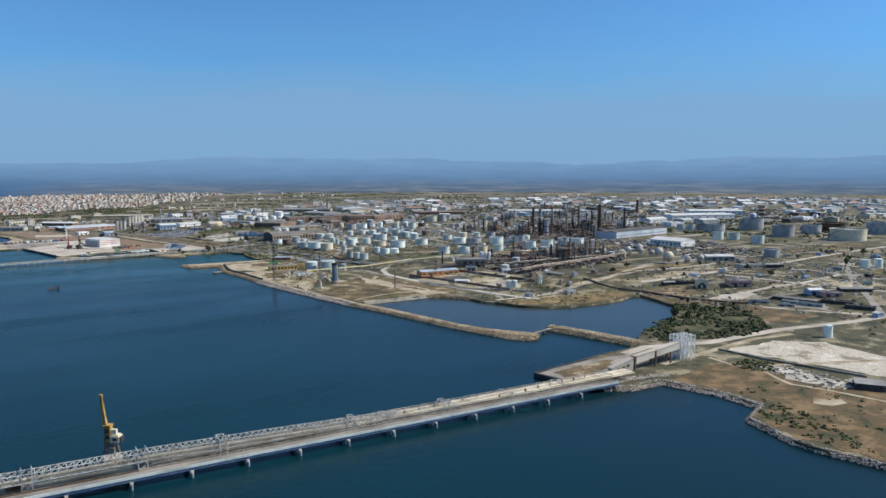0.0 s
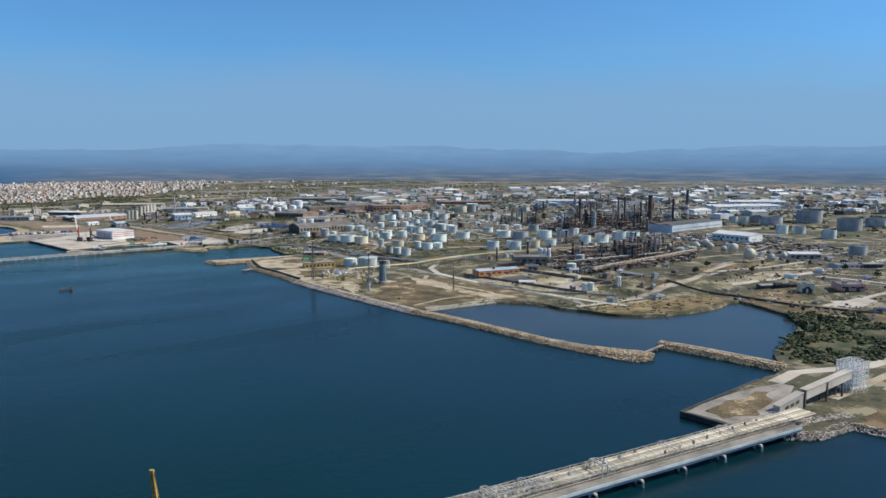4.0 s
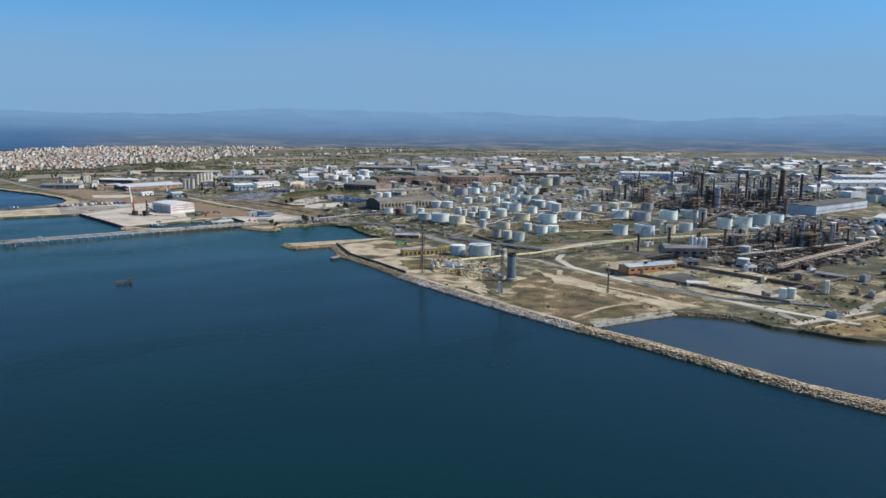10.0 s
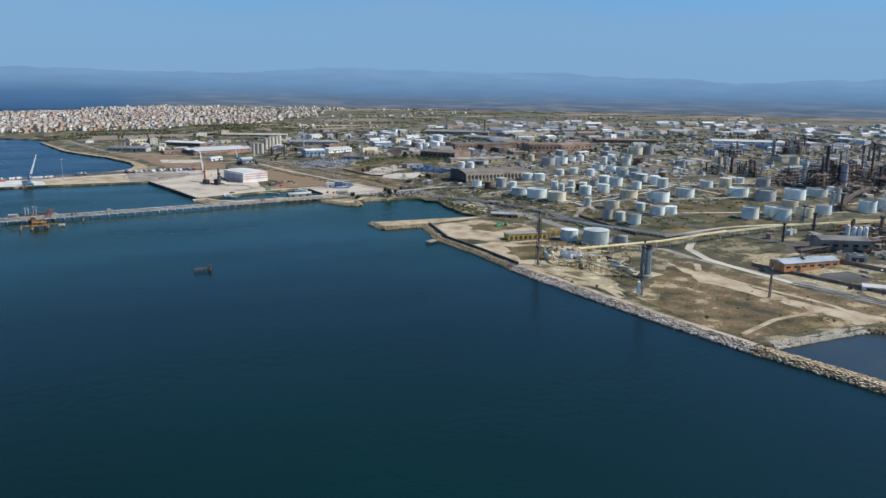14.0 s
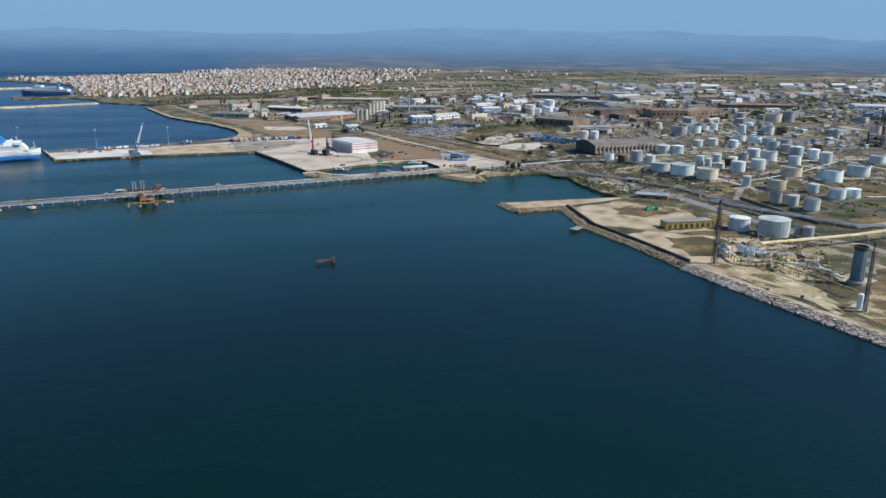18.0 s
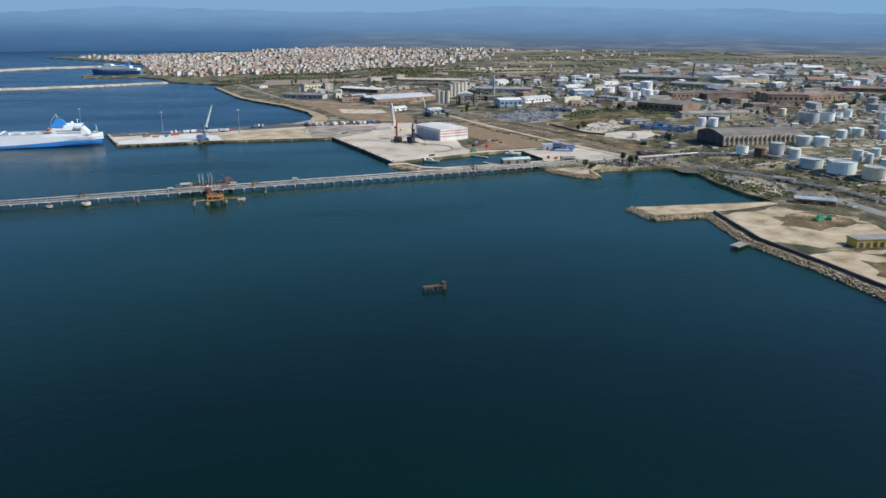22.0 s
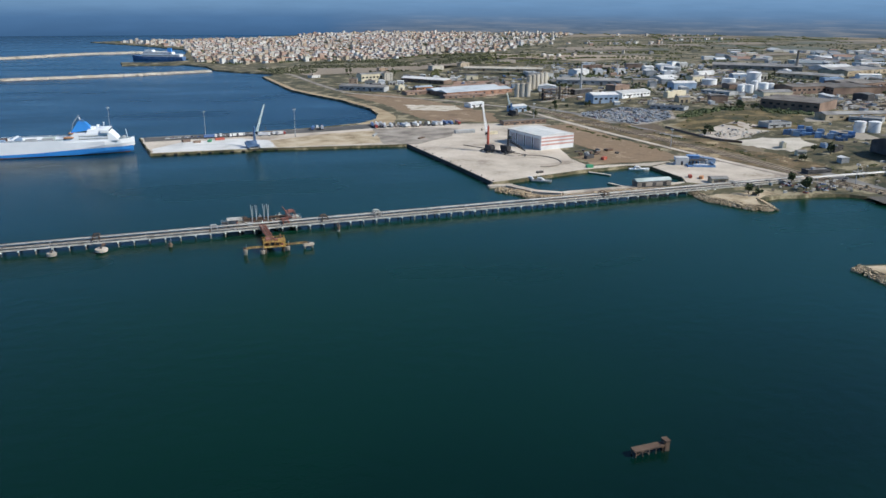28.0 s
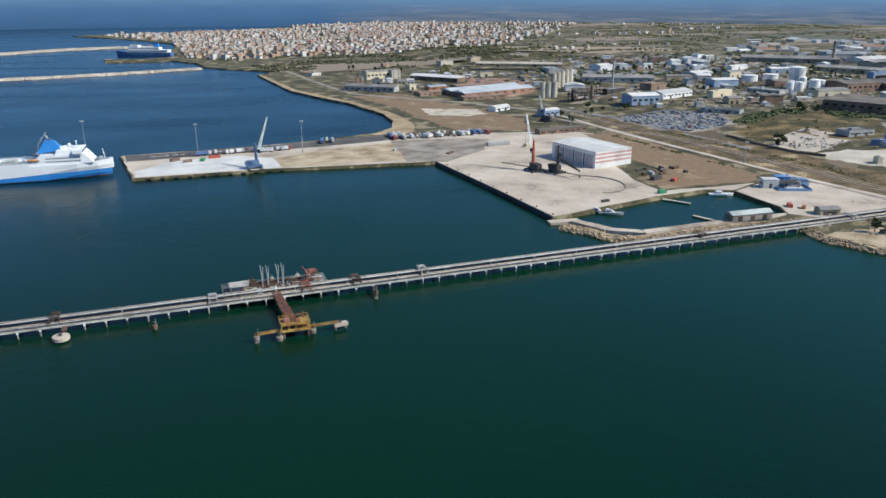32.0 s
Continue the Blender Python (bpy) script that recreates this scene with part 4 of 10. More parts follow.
solid("lagoon_water", Shape().add([(p.x, p.y, 0.03) for p in lv], lf), M_LAGOON, "shallow brownish lagoon water", "lagoon", kind="structure")
lb = thing("causeway_bridge", 480, 431, 0, "narrow concrete footbridge across the lagoon mouth", "bridge", turn=math.degrees(math.atan2(4, 29)))
part("deck", Shape().box(0, -1.3, 1.7, 31, 1.3, 2.3), M_CONC_D, lb)
for x in (4, 15, 26):
    part("pier", Shape().box(x - .6, -1.2, -2, x + .6, 1.2, 1.7), M_CONC_D, lb)
patch("pavement", [(88, 1537), (87, 1557), (114, 1587), (171, 1594), (196, 1573), (197, 1534)], M_ROOFW, "whitish fresh concrete on the mole end", "quay", 0.16)
patch("pavement", [(80, 1600), (78, 1625), (188, 1629), (269, 1639), (328, 1652), (330, 1622), (260, 1612), (180, 1604)], M_ASPH, "grey asphalt lane along the mole", "quay", 0.16)
patch("pavement", [(648, 1444), (648, 1484), (702, 1500), (704, 1466)], M_CONC, "pale gravel scrap yard", "yard", 0.14)
patch("ground_field", [(548, 1640), (546, 1540), (548, 1430), (556, 1352), (572, 1292), (600, 1250), (632, 1300), (628, 1360), (626, 1420), (620, 1520), (602, 1600), (585, 1690)], M_BROWN, "dusty weedy verge beside the railway", "verge", 0.1)
patch("ground_field", [(630, 1424), (664, 1415), (690, 1392), (680, 1360), (642, 1352), (628, 1388)], M_PALE, "bare pale gravel lot", "lot", 0.14)
patch("pavement", [(199, 1533), (198, 1572), (262, 1598), (316, 1606), (362, 1608), (334, 1526)], M_SAND, "tan worn surface of the mole root", "quay", 0.16)
patch("ground_field", [(497, 1870), (589, 2120), (640, 2070), (650, 1990), (612, 1900), (560, 1870)], M_CLAY, "reddish clay yard of the brickworks", "yard", 0.1)
patch("pavement", [(623, 1466), (678, 1474), (690, 1436), (638, 1424)], M_CONC, "pale gravel yard beside the overgrown lot", "yard", 0.16)
patch("ground_field", [(452, 800), (462, 860), (500, 880), (540, 868), (560, 845), (500, 810), (470, 770)], M_LOT, "sandy works yard with tracks", "yard", 0.16)

edge = Shape()
for a, b in (((383.5, 304), (383.5, 343.5)), ((383.5, 343.5), (474, 345.5))):
    edge.beam((*a, 1.3), (*b, 1.3), 1.2, 3.2)
solid("pier_head_wall", edge, M_DARK, "dark edge wall of the pier head", "wall", kind="structure")


# ---- storage tanks ----
def unit_tank_meshes():
    n = 28
    shell = Shape().lathe([(.5, 0), (.5, .33), (.506, .335), (.506, .345), (.5, .35), (.5, .94), (.514, .945), (.514, .985), (.5, .99), (.5, 1.0), (.488, 1.0), (.488, .9)], n).mesh("shell", None)
    cone = Shape().lathe([(.5, 1.0), (.3, 1.045), (.02, 1.08)], n).mesh("roof", None)
    deck = Shape().lathe([(.487, .90), (.30, .90), (.29, .92), (.02, .92)], n).mesh("roof", None)
    vs, fs, m = [], [], 14
    for i in range(m + 1):
        a, z = -2.2 + i * .12, i / m
        for r, dz in ((.502, 0), (.54, 0), (.54, .05), (.502, .05)):
            vs.append((r * math.cos(a), r * math.sin(a), z + dz))
    for i in range(m):
        fs += [(4 * i + k, 4 * i + (k + 1) % 4, 4 * i + 4 + (k + 1) % 4, 4 * i + 4 + k) for k in range(4)]
    return shell, cone, deck, Shape().add(vs, fs).mesh("stairway", None)


SHELL, CONE, DECK, STAIR = unit_tank_meshes()
mesh_cache = {}


def with_material(me, material):
    key = (me.name, material.name)
    if key not in mesh_cache:
        m2 = me.copy()
        m2.materials.clear()
        m2.materials.append(material)
        mesh_cache[key] = m2
    return mesh_cache[key]


def storage_tank(x, y, d, h, paint, floating, label, group, roof=None):
    z = ground_z(x, y) - 0.1
    t = thing("storage_tank", x, y, z, label, "tank", group, turn=(x * 7 + y * 3) % 360)
    t.scale = (d, d, h)
    part("shell", with_material(SHELL, paint), None, t)
    part("roof", with_material(DECK if floating else CONE, roof or (M_GREYP if floating else paint)), None, t)
    part("stairway", with_material(STAIR, M_STEEL if paint is not M_RUST else M_RUST), None, t)
    return t


W, K, G, R = M_TANK, M_CREAM, M_GREYP, M_RUST
FARM_A = [(678, 1141, 20, 9), (681, 1111, 24, 11), (684, 1079, 21, 11), (769, 1235, 16, 10), (782, 1224, 15, 10), (673, 1223, 12, 9), (678, 1204, 11, 9), (696, 1201, 14, 12), (698, 1179, 10, 9), (940, 1385, 23, 13), (971, 1387, 22, 12), (855, 1262, 12, 9), (887, 1267, 13, 9), (951, 1280, 17, 10), (958, 1258, 17, 10), (961, 1238, 18, 10), (972, 1221, 18, 10), (735, 1140, 9, 11), (738, 1130, 7, 9), (779, 1156, 9, 8)]
FARM_B = [(736, 1111, 9, 7), (766, 1127, 9, 8), (742, 1092, 15, 11), (775, 1094, 15, 11), (849, 1165, 15, 10), (839, 1134, 18, 12), (928, 1182, 14, 9), (908, 1151, 16, 11), (841, 1100, 14, 10), (770, 1047, 21, 10), (907, 1126, 14, 11), (781, 1010, 24, 12), (882, 1091, 14, 13), (967, 1164, 11, 9), (586, 890, 8, 7), (840, 1020, 22, 11), (707, 948, 15, 9), (723, 944, 13, 8), (943, 1068, 17, 9)]
FARM_F = [(775, 1130, 10, 9), (813, 1148, 11, 8), (919, 1195, 15, 12), (999, 945, 25, 10), (1025, 941, 10, 11), (1028, 1076, 11, 8), (1238, 1463, 29, 16), (1260, 1451, 22, 18), (1208, 1509, 16, 14), (893, 1237, 12, 10), (1049, 845, 23, 11), (970, 904, 11, 17), (941, 672, 10, 10), (926, 680, 9, 9),
          (686, 1030, 8, 10), (698, 1005, 17, 9), (657, 971, 10, 10), (660, 956, 10, 9), (712, 976, 10, 8), (659, 936, 13, 10)]
FARM_C = [(899, 987, 23, 12), (906, 955, 24, 13), (947, 942, 24, 13), (775, 885, 17, 12), (813, 884, 17, 10), (797, 863, 17, 12), (866, 898, 17, 11), (832, 860, 18, 11), (871, 862, 16, 10), (930, 846, 18, 13), (965, 841, 21, 13), (1009, 841, 21, 14), (879, 791, 11, 10), (891, 781, 12, 11), (1028, 1039, 18, 11), (980, 1065, 16, 11), (708, 688, 11, 7), (561, 925, 16, 10), (571, 901, 23, 13)]
FARM_D = [(635, 610, 6, 8), (639, 605, 6, 8), (667, 593, 3, 10), (669, 592, 3, 10), (758, 716, 11, 10)]
FARM_E = [(1487, 563, 62, 21), (1471, 677, 41, 22), (1590, 674, 39, 17), (1656, 656, 47, 19), (1589, 800, 49, 25), (1472, 821, 40, 17), (1499, 866, 24, 15), (1478, 881, 17, 13), (1463, 895, 17, 13), (1296, 641, 22, 14), (1314, 726, 19, 15), (1336, 707, 21, 13), (1689, 575, 57, 23), (1078, 386, 12, 11), (1091, 374, 10, 12), (650, 259, 7, 10), (1112, 528, 22, 12)]
STYLES = [(W, "white steel storage tank", None), (W, "white steel storage tank", None), (K, "cream storage tank with stained shell", None), (W, "white storage tank with weathered roof", M_ROOFG), (G, "grey steel storage tank", None),
          (W, "white steel storage tank", None), (R, "rust-brown steel storage tank on bare ground", M_BRICKB), (W, "white storage tank with cream roof", K), (G, "grey steel storage tank", M_DARK)]
for farm in (FARM_A, FARM_B, FARM_C, FARM_D, FARM_E, FARM_F):
    for i, (x, y, d, h) in enumerate(farm):
        pick = STYLES[(i * 5 + x) % 9 if d < 12 or farm is FARM_E else (i * 4 + x) % 6]
        if farm is FARM_E and pick[0] is W and d > 25:
            pick = (G, "large grey storage tank with floating roof", M_DARK)
        storage_tank(x, y, d, h, pick[0], d > 16 and x > 600, pick[1], "storage tanks", pick[2])


# ---- south pier ----
def rail_line(sh, a, b, h, step, w=0.10):
    """A handrail: posts and two bars."""
    a, b = Vector(a), Vector(b)
    n = max(1, int((b - a).length / step))
    for i in range(n + 1):
        p = a.lerp(b, i / n)
        sh.beam(p, p + Vector((0, 0, h)), w)
    for k in (0.5, 1.0):
        sh.beam(a + Vector((0, 0, h * k)), b + Vector((0, 0, h * k)), w)


def truss_box(sh, length, y0, y1, z0, z1, bay, w):
    """An open lattice girder along x."""
    n = max(1, int(length / bay))
    for y in (y0, y1):
        for z in (z0, z1):
            sh.beam((0, y, z), (length, y, z), w)
    for i in range(n + 1):
        x = length * i / n
        for y in (y0, y1):
            sh.beam((x, y, z0), (x, y, z1), w * .8)
        sh.beam((x, y0, z1), (x, y1, z1), w * .8)
        if i < n:
            x2 = length * (i + 1) / n
            for y in (y0, y1):
                sh.beam((x, y, z0 if i % 2 else z1), (x2, y, z1 if i % 2 else z0), w * .7)
            sh.beam((x, y0, z1), (x2, y1, z1), w * .6)


PIER_A, PIER_B = Vector((30, 361)), Vector((402, 295))
pier_len = (PIER_B - PIER_A).length
pier_turn = math.degrees(math.atan2(PIER_B.y - PIER_A.y, PIER_B.x - PIER_A.x))
pier = thing("pipe_pier", PIER_A.x, PIER_A.y, 0, "long pier carrying pale pipes on a concrete deck", "pier", turn=pier_turn)
part("road_deck", Shape().box(0, -8.4, 4.6, pier_len, -3.4, 5.5), M_CONC_D, pier, "pale concrete roadway")
part("edge_beam", Shape().box(0, -8.8, 4.5, pier_len, -8.42, 5.8), M_TANK, pier)
part("girder", Shape().box(0, -8.4, 3.2, pier_len, -7.6, 4.48), M_GIRD, pier, "blue steel girder below the deck")
part("girder", Shape().box(0, -4.4, 3.2, pier_len, -3.6, 4.58), M_GIRD, pier)
part("pipe_deck", Shape().box(90, -3.2, 5.2, pier_len, 8.2, 6.2), M_CONC_D, pier)
for i in range(int(pier_len / 26) + 1):
    x = 8 + 26 * i
    if x > pier_len - 6:
        break
    bent = part("cross_beam", Shape().box(x - .7, -9.4, 2.3, x + .7, 8.4, 2.98), M_CONC, pier)
    for y in (-9.6, -5.4, 1.0, 7.4):
        part("column", Shape().tube((x, y, -2), (x, y, 2.3), .55, n=10), M_STEEL, bent)
for k in range(11):
    y, r = -2.4 + k * 1.0, (.36, .42, .30, .45, .36, .40, .32, .44, .38, .30, .42)[k]
    part("pipe", Shape().tube((95 + (k % 3), y, 6.9 + r), (pier_len + 20, y, 6.9 + r), r, n=8), (M_PIPE, M_CONC_D, M_PIPE, M_CREAM, M_PIPE)[k % 5], pier, shade=True)
supports = [100 + 9 * i for i in range(int((pier_len - 100) / 9))]
for x in supports:
    part("pipe_support", Shape().box(x - .2, -3.0, 6.21, x + .2, 8.1, 6.88), M_PIPE, pier)
for x in range(135, int(pier_len), 40):
    fr = Shape()
    for y in (-3.2, 8.0):
        fr.beam((x, y, 5.4), (x, y, 9.0), .28).beam((x + 2.4, y, 5.4), (x + 2.4, y, 9.0), .28).beam((x, y, 9.0), (x + 2.4, y, 9.0), .25)
    fr.beam((x, -3.2, 9.0), (x, 8, 9.0), .22).beam((x + 2.4, -3.2, 9.0), (x + 2.4, 8, 9.0), .22)
    part("portal_frame", fr, M_STEEL, pier)
for y_ in (-3.3, 8.1):
    for x0 in range(96, int(pier_len) - 8, 48):
        st = Shape()
        ln = min(48, pier_len - 4 - x0)
        n = int(ln / 3)
        st.beam((x0, y_, 8.4), (x0 + ln, y_, 8.4), .22).beam((x0, y_, 6.3), (x0 + ln, y_, 6.3), .22)
        for i in range(n):
            xa, xb = x0 + ln * i / n, x0 + ln * (i + 1) / n
            st.beam((xa, y_, 6.3), (xa, y_, 8.4), .18).beam((xa, y_, 6.3 if i % 2 else 8.4), (xb, y_, 8.4 if i % 2 else 6.3), .14)
        part("side_truss", st, M_PIPE, pier)
cross = Shape()
for i in range(int((pier_len - 100) / 4.5)):
    x = 98 + 4.5 * i
    cross.beam((x, -3.2, 8.35), (x + (3 if i % 2 else 0), 8, 8.35), .2)
part("top_bracing", cross, M_PIPE, pier)
for i in range(26):
    x = 104 + i * 10.3
    y = -1.6 + (i * 37 % 9)
    part("valve", Shape().box(x - .5, y - .35, 7.2, x + .5, y + .35, 8.6).tube((x, y, 8.6), (x, y, 9.2), .3, n=6), (M_RUST, M_GREYP, M_CONC_D)[i % 3], pier)
rl = Shape()
rail_line(rl, (0, -8.6, 5.8), (pier_len, -8.6, 5.8), 1.1, 4)
part("handrail", rl, M_STEEL, pier)
rl = Shape()
rail_line(rl, (95, 8.1, 6.2), (pier_len, 8.1, 6.2), 1.1, 4)
part("handrail", rl, M_STEEL, pier)
for x0, x1, z0_, z1_, fall in ((0, 46, 9.3, 13.2, 0), (46, 92, 9.3, 13.2, 0), (92, 150, 9.3, 13.2, .024), (150, 225, 7.9, 11.8, .034)):
    g = Shape()
    truss_box(g, x1 - x0, -2.4, 3.6, z0_, z1_, 2.9, .34)
    g.v = [(px + x0, py, pz - px * fall) for px, py, pz in g.v]
    part("gallery_truss", g, M_GALV, pier, "pale lattice gallery girder")
    drop = (x1 - x0) * fall
    part("gallery_floor", Shape().beam((x0, .75, z0_ + .1), (x1, .75, z0_ + .1 - drop), 4.3, .15), M_PIPE, pier)
    part("gallery_pipe", Shape().tube((x0, .2, z0_ + .9), (x1, .2, z0_ + .9 - drop), .5, n=8), M_PIPE, pier)
    part("gallery_pipe", Shape().tube((x0, 1.6, z0_ + .9), (x1, 1.6, z0_ + .9 - drop), .4, n=8), M_PIPE, pier)
for x, w_, h_ in ((128, 3.6, 13.2), (196, 2.6, 11.4), (252, 3.0, 11.0)):
    pw = Shape()
    for dx in (-w_ / 2, w_ / 2):
        for y in (-3.4, 4.4):
            pw.beam((x + dx, y, 5.2), (x + dx, y, h_), .4)
        pw.beam((x + dx, -3.4, h_), (x + dx, 4.4, h_), .4)
    pw.beam((x - w_ / 2, -3.4, h_), (x + w_ / 2, -3.4, h_), .4).beam((x - w_ / 2, 4.4, h_), (x + w_ / 2, 4.4, h_), .4)
    part("gallery_portal", pw, M_GALV, pier)
for x in (4, 46, 92):
    tw = Shape()
    for dx in (-2, 2):
        for y in (-2.2, 3.6):
            tw.beam((x + dx, y, 4), (x + dx, y, 14.5), .45)
        tw.beam((x + dx, -2.2, 14.5), (x + dx, 3.6, 14.5), .4).beam((x + dx, -2.2, 9), (x + dx, 3.6, 9), .4)
    tw.beam((x - 2, -2.2, 4), (x + 2, -2.2, 9), .25).beam((x - 2, 3.6, 4), (x + 2, 3.6, 9), .25)
    part("gallery_tower", tw, M_STEEL, pier)
part("lower_deck", Shape().box(0, -3.2, 4.0, 90, 8, 4.9), M_SAND, pier, "tan lower deck below the gallery")
part("side_wall", Shape().box(0, -3.35, 4.92, 90, -3.1, 6.2), M_RUST, pier)
part("kiosk", Shape().box(38, 4, 4.92, 44, 7.5, 8.2), M_RUST, pier, "small rust-red deck house")

# yellow luffing crane standing beyond the pier
cr0 = thing("harbour_crane", 116, 373, -1.2, "old yellow slewing crane on a pier dolphin", "crane", turn=140)
part("base", Shape().lathe([(4.6, -2), (4.6, 5.2), (4.2, 5.5)], 14), M_CONC_D, cr0)
pd = Shape()
for a in range(4):
    sx, sy = (-1, 1)[a % 2], (-1, 1)[a // 2]
    pd.beam((sx * 3.0, sy * 3.0, 5.4), (sx * 1.9, sy * 1.9, 11), .8)
pd.box(-2.6, -2.6, 11, 2.6, 2.6, 11.8)
for z in (7, 9):
    pd.beam((-2.8, -2.8, z), (2.8, -2.8, z + 1), .35).beam((2.8, 2.8, z), (-2.8, 2.8, z + 1), .35)
part("portal", pd, M_BRICKB, cr0, "dark rusty portal legs")
part("slew_ring", Shape().lathe([(2.3, 11.8), (2.3, 12.4)], 14), M_DARK, cr0)
part("machine_house", Shape().box(-4.6, -2.3, 12.4, -.4, 2.3, 15.6).box(-4.0, -1.9, 15.6, -1.0, 1.9, 16.2), M_CREAM, cr0, "cream machinery house")
part("house_window", Shape().box(-3.6, 2.31, 13.6, -1.6, 2.36, 14.8), M_DARK, cr0)
part("tower", Shape().box(-.38, -1.7, 12.4, 2.6, 1.7, 20.4).box(-.7, -2.0, 20.4, 2.9, 2.0, 20.9), M_OCHRE, cr0, "worn yellow crane tower")
for z in (14.2, 17.2):
    part("tower_opening", Shape().box(.1, 1.71, z, 1.9, 1.76, z + 1.9).box(.1, -1.76, z, 1.9, -1.71, z + 1.9), M_DARK, cr0)
part("cab", Shape().box(-2.9, -1.1, 16.3, -.4, 1.1, 18.6), M_CREAM, cr0, "cream driver's cab")
part("counterweight", Shape().box(-5.6, -1.8, 12.6, -4.62, 1.8, 15.0), M_DARK, cr0)
jib = Shape()
for sx, sy in ((-.8, -.9), (.8, -.9), (.8, .9), (-.8, .9)):
    jib.beam((2.2 + sx, sy, 19.2), (3.9 + sx * .35, sy * .35, 35), .42)
for i in range(10):
    z0, z1 = 19.2 + i * 1.58, 19.2 + (i + 1) * 1.58
    u0, u1 = i / 10, (i + 1) / 10
    for s in (-1, 1):
        jib.beam((2.2 + 1.7 * u0 - .8 * s * (1 - u0 * .65), s * .9 * (1 - u0 * .65), z0), (2.2 + 1.7 * u1 + .8 * s * (1 - u1 * .65), s * .9 * (1 - u1 * .65), z1), .22)
jib.box(3.2, -.6, 34.6, 4.6, .6, 35.6)
part("jib", jib, M_OCHRE, cr0, "raised lattice jib")
part("jib_plate", Shape().add([(1.6, -.5, 20), (2.9, -.5, 20), (3.6, -.4, 29), (2.9, -.4, 29), (1.6, .5, 20), (2.9, .5, 20), (3.6, .4, 29), (2.9, .4, 29)], [(3, 2, 1, 0), (4, 5, 6, 7), (0, 1, 5, 4), (1, 2, 6, 5), (2, 3, 7, 6), (3, 0, 4, 7)]), M_CREAM, cr0)
part("rope", Shape().tube((4.3, 0, 34.8), (5.2, 0, 15), .06, n=5), M_DARK, cr0)

# steel gantry tower at the pier root
gz = ground_z(488, 303)
gan = thing("gantry_tower", 496, 300, gz, "tall square tower of white steel lattice", "tower", turn=-12)
gan.scale = (.9, .9, .9)
GX, GY = (-8, -4, 0, 4, 8), (-6, -2, 2, 6)
for sx in GX:
    for sy in GY:
        part("post", Shape().box(sx - .22, sy - .22, -.5, sx + .22, sy + .22, 20 if abs(sx) + abs(sy) > 5 else 16.6), M_WHITE, gan)
for z in (3.3, 6.6, 9.9, 13.2, 16.5, 19.8):
    lv = Shape()
    for sy in GY:
        lv.beam((-8, sy, z), (8, sy, z), .28)
    for sx in GX:
        lv.beam((sx, -6, z), (sx, 6, z), .28)
    part("floor_frame", lv, M_WHITE, gan)
    if z < 15:
        part("grating", Shape().box(-8, -6 + (z % 2) * 2, z + .16, 4, 2, z + .22), M_STEEL, gan)
for k in range(6):
    z = k * 3.3
    for i in range(4):
        x0, x1 = (GX[i], GX[i + 1]) if (i + k) % 2 else (GX[i + 1], GX[i])
        for sy in (-6, 6):
            part("brace", Shape().beam((x0, sy, z), (x1, sy, z + 3.3), .16), M_WHITE, gan)
    for i in range(3):
        y0, y1 = (GY[i], GY[i + 1]) if (i + k) % 2 else (GY[i + 1], GY[i])
        for sx in (-8, 8):
            part("brace", Shape().beam((sx, y0, z), (sx, y1, z + 3.3), .16), M_WHITE, gan)
ramp_w = thing("sloping_gallery", 0, 0, 0, "tan concrete conveyor gallery sloping up to the tower", "gallery")


def sloping_box(a, b, za, zb, wide):
    """A box along a line whose floor and top heights change from end to end."""
    d_ = Vector((b[0] - a[0], b[1] - a[1]))
    s_ = Vector((-d_.y, d_.x)).normalized() * wide / 2
    vs = [(p[0] + k * s_.x, p[1] + k * s_.y, z[e]) for e in (0, 1) for p, z, k in ((a, za, -1), (b, zb, -1), (b, zb, 1), (a, za, 1))]
    return Shape().add(vs, [(3, 2, 1, 0), (4, 5, 6, 7), (0, 1, 5, 4), (1, 2, 6, 5), (2, 3, 7, 6), (3, 0, 4, 7)])


part("base_wall", sloping_box((423, 310), (441, 305.8), (1.4, 5.6), (1.4, 10.6), 4.2), M_PALE, ramp_w)
part("roof_slab", sloping_box((422.4, 310.2), (441.4, 305.7), (5.63, 6.0), (10.63, 11.0), 5.0), M_CONC, ramp_w)
part("gallery_wall", sloping_box((444, 305.1), (462, 302.2), (6.4, 11.4), (8.6, 13.4), 3.8), M_PALE, ramp_w)
part("gallery_wall", sloping_box((463, 302.0), (487, 298.4), (8.8, 13.6), (11.4, 16.2), 3.8), M_PALE, ramp_w)
part("roof_slab", sloping_box((443.4, 305.2), (487.4, 298.3), (11.43, 11.8), (16.23, 16.6), 4.6), M_CONC, ramp_w)
for x, y, h in ((442.5, 305.4, 11.4), (462.5, 302.1, 13.4), (478, 299.8, 10.4)):
    part("pillar", Shape().box(x - .7, y - 2.2, 1.2, x + .7, y - 1.3, h).box(x - .7, y + 1.3, 1.2, x + .7, y + 2.2, h).box(x - .6, y - 1.3, h - 1.4, x + .6, y + 1.3, h - .3), M_RUST, ramp_w, "dark pillar frame")
# openings drawn as dark boxes in the wall face; no hole is cut
for k in range(3):
    x, y, z = 428 + k * 4, 308.9 - k * .95, 3.4 + k * .9
    part("opening", sloping_box((x - 1.2, y - 1.85), (x + 1.2, y - 2.4), (z, z + 1.6), (z + .4, z + 2.2), .6), M_RUST, ramp_w, "opening drawn as a dark box on the wall")

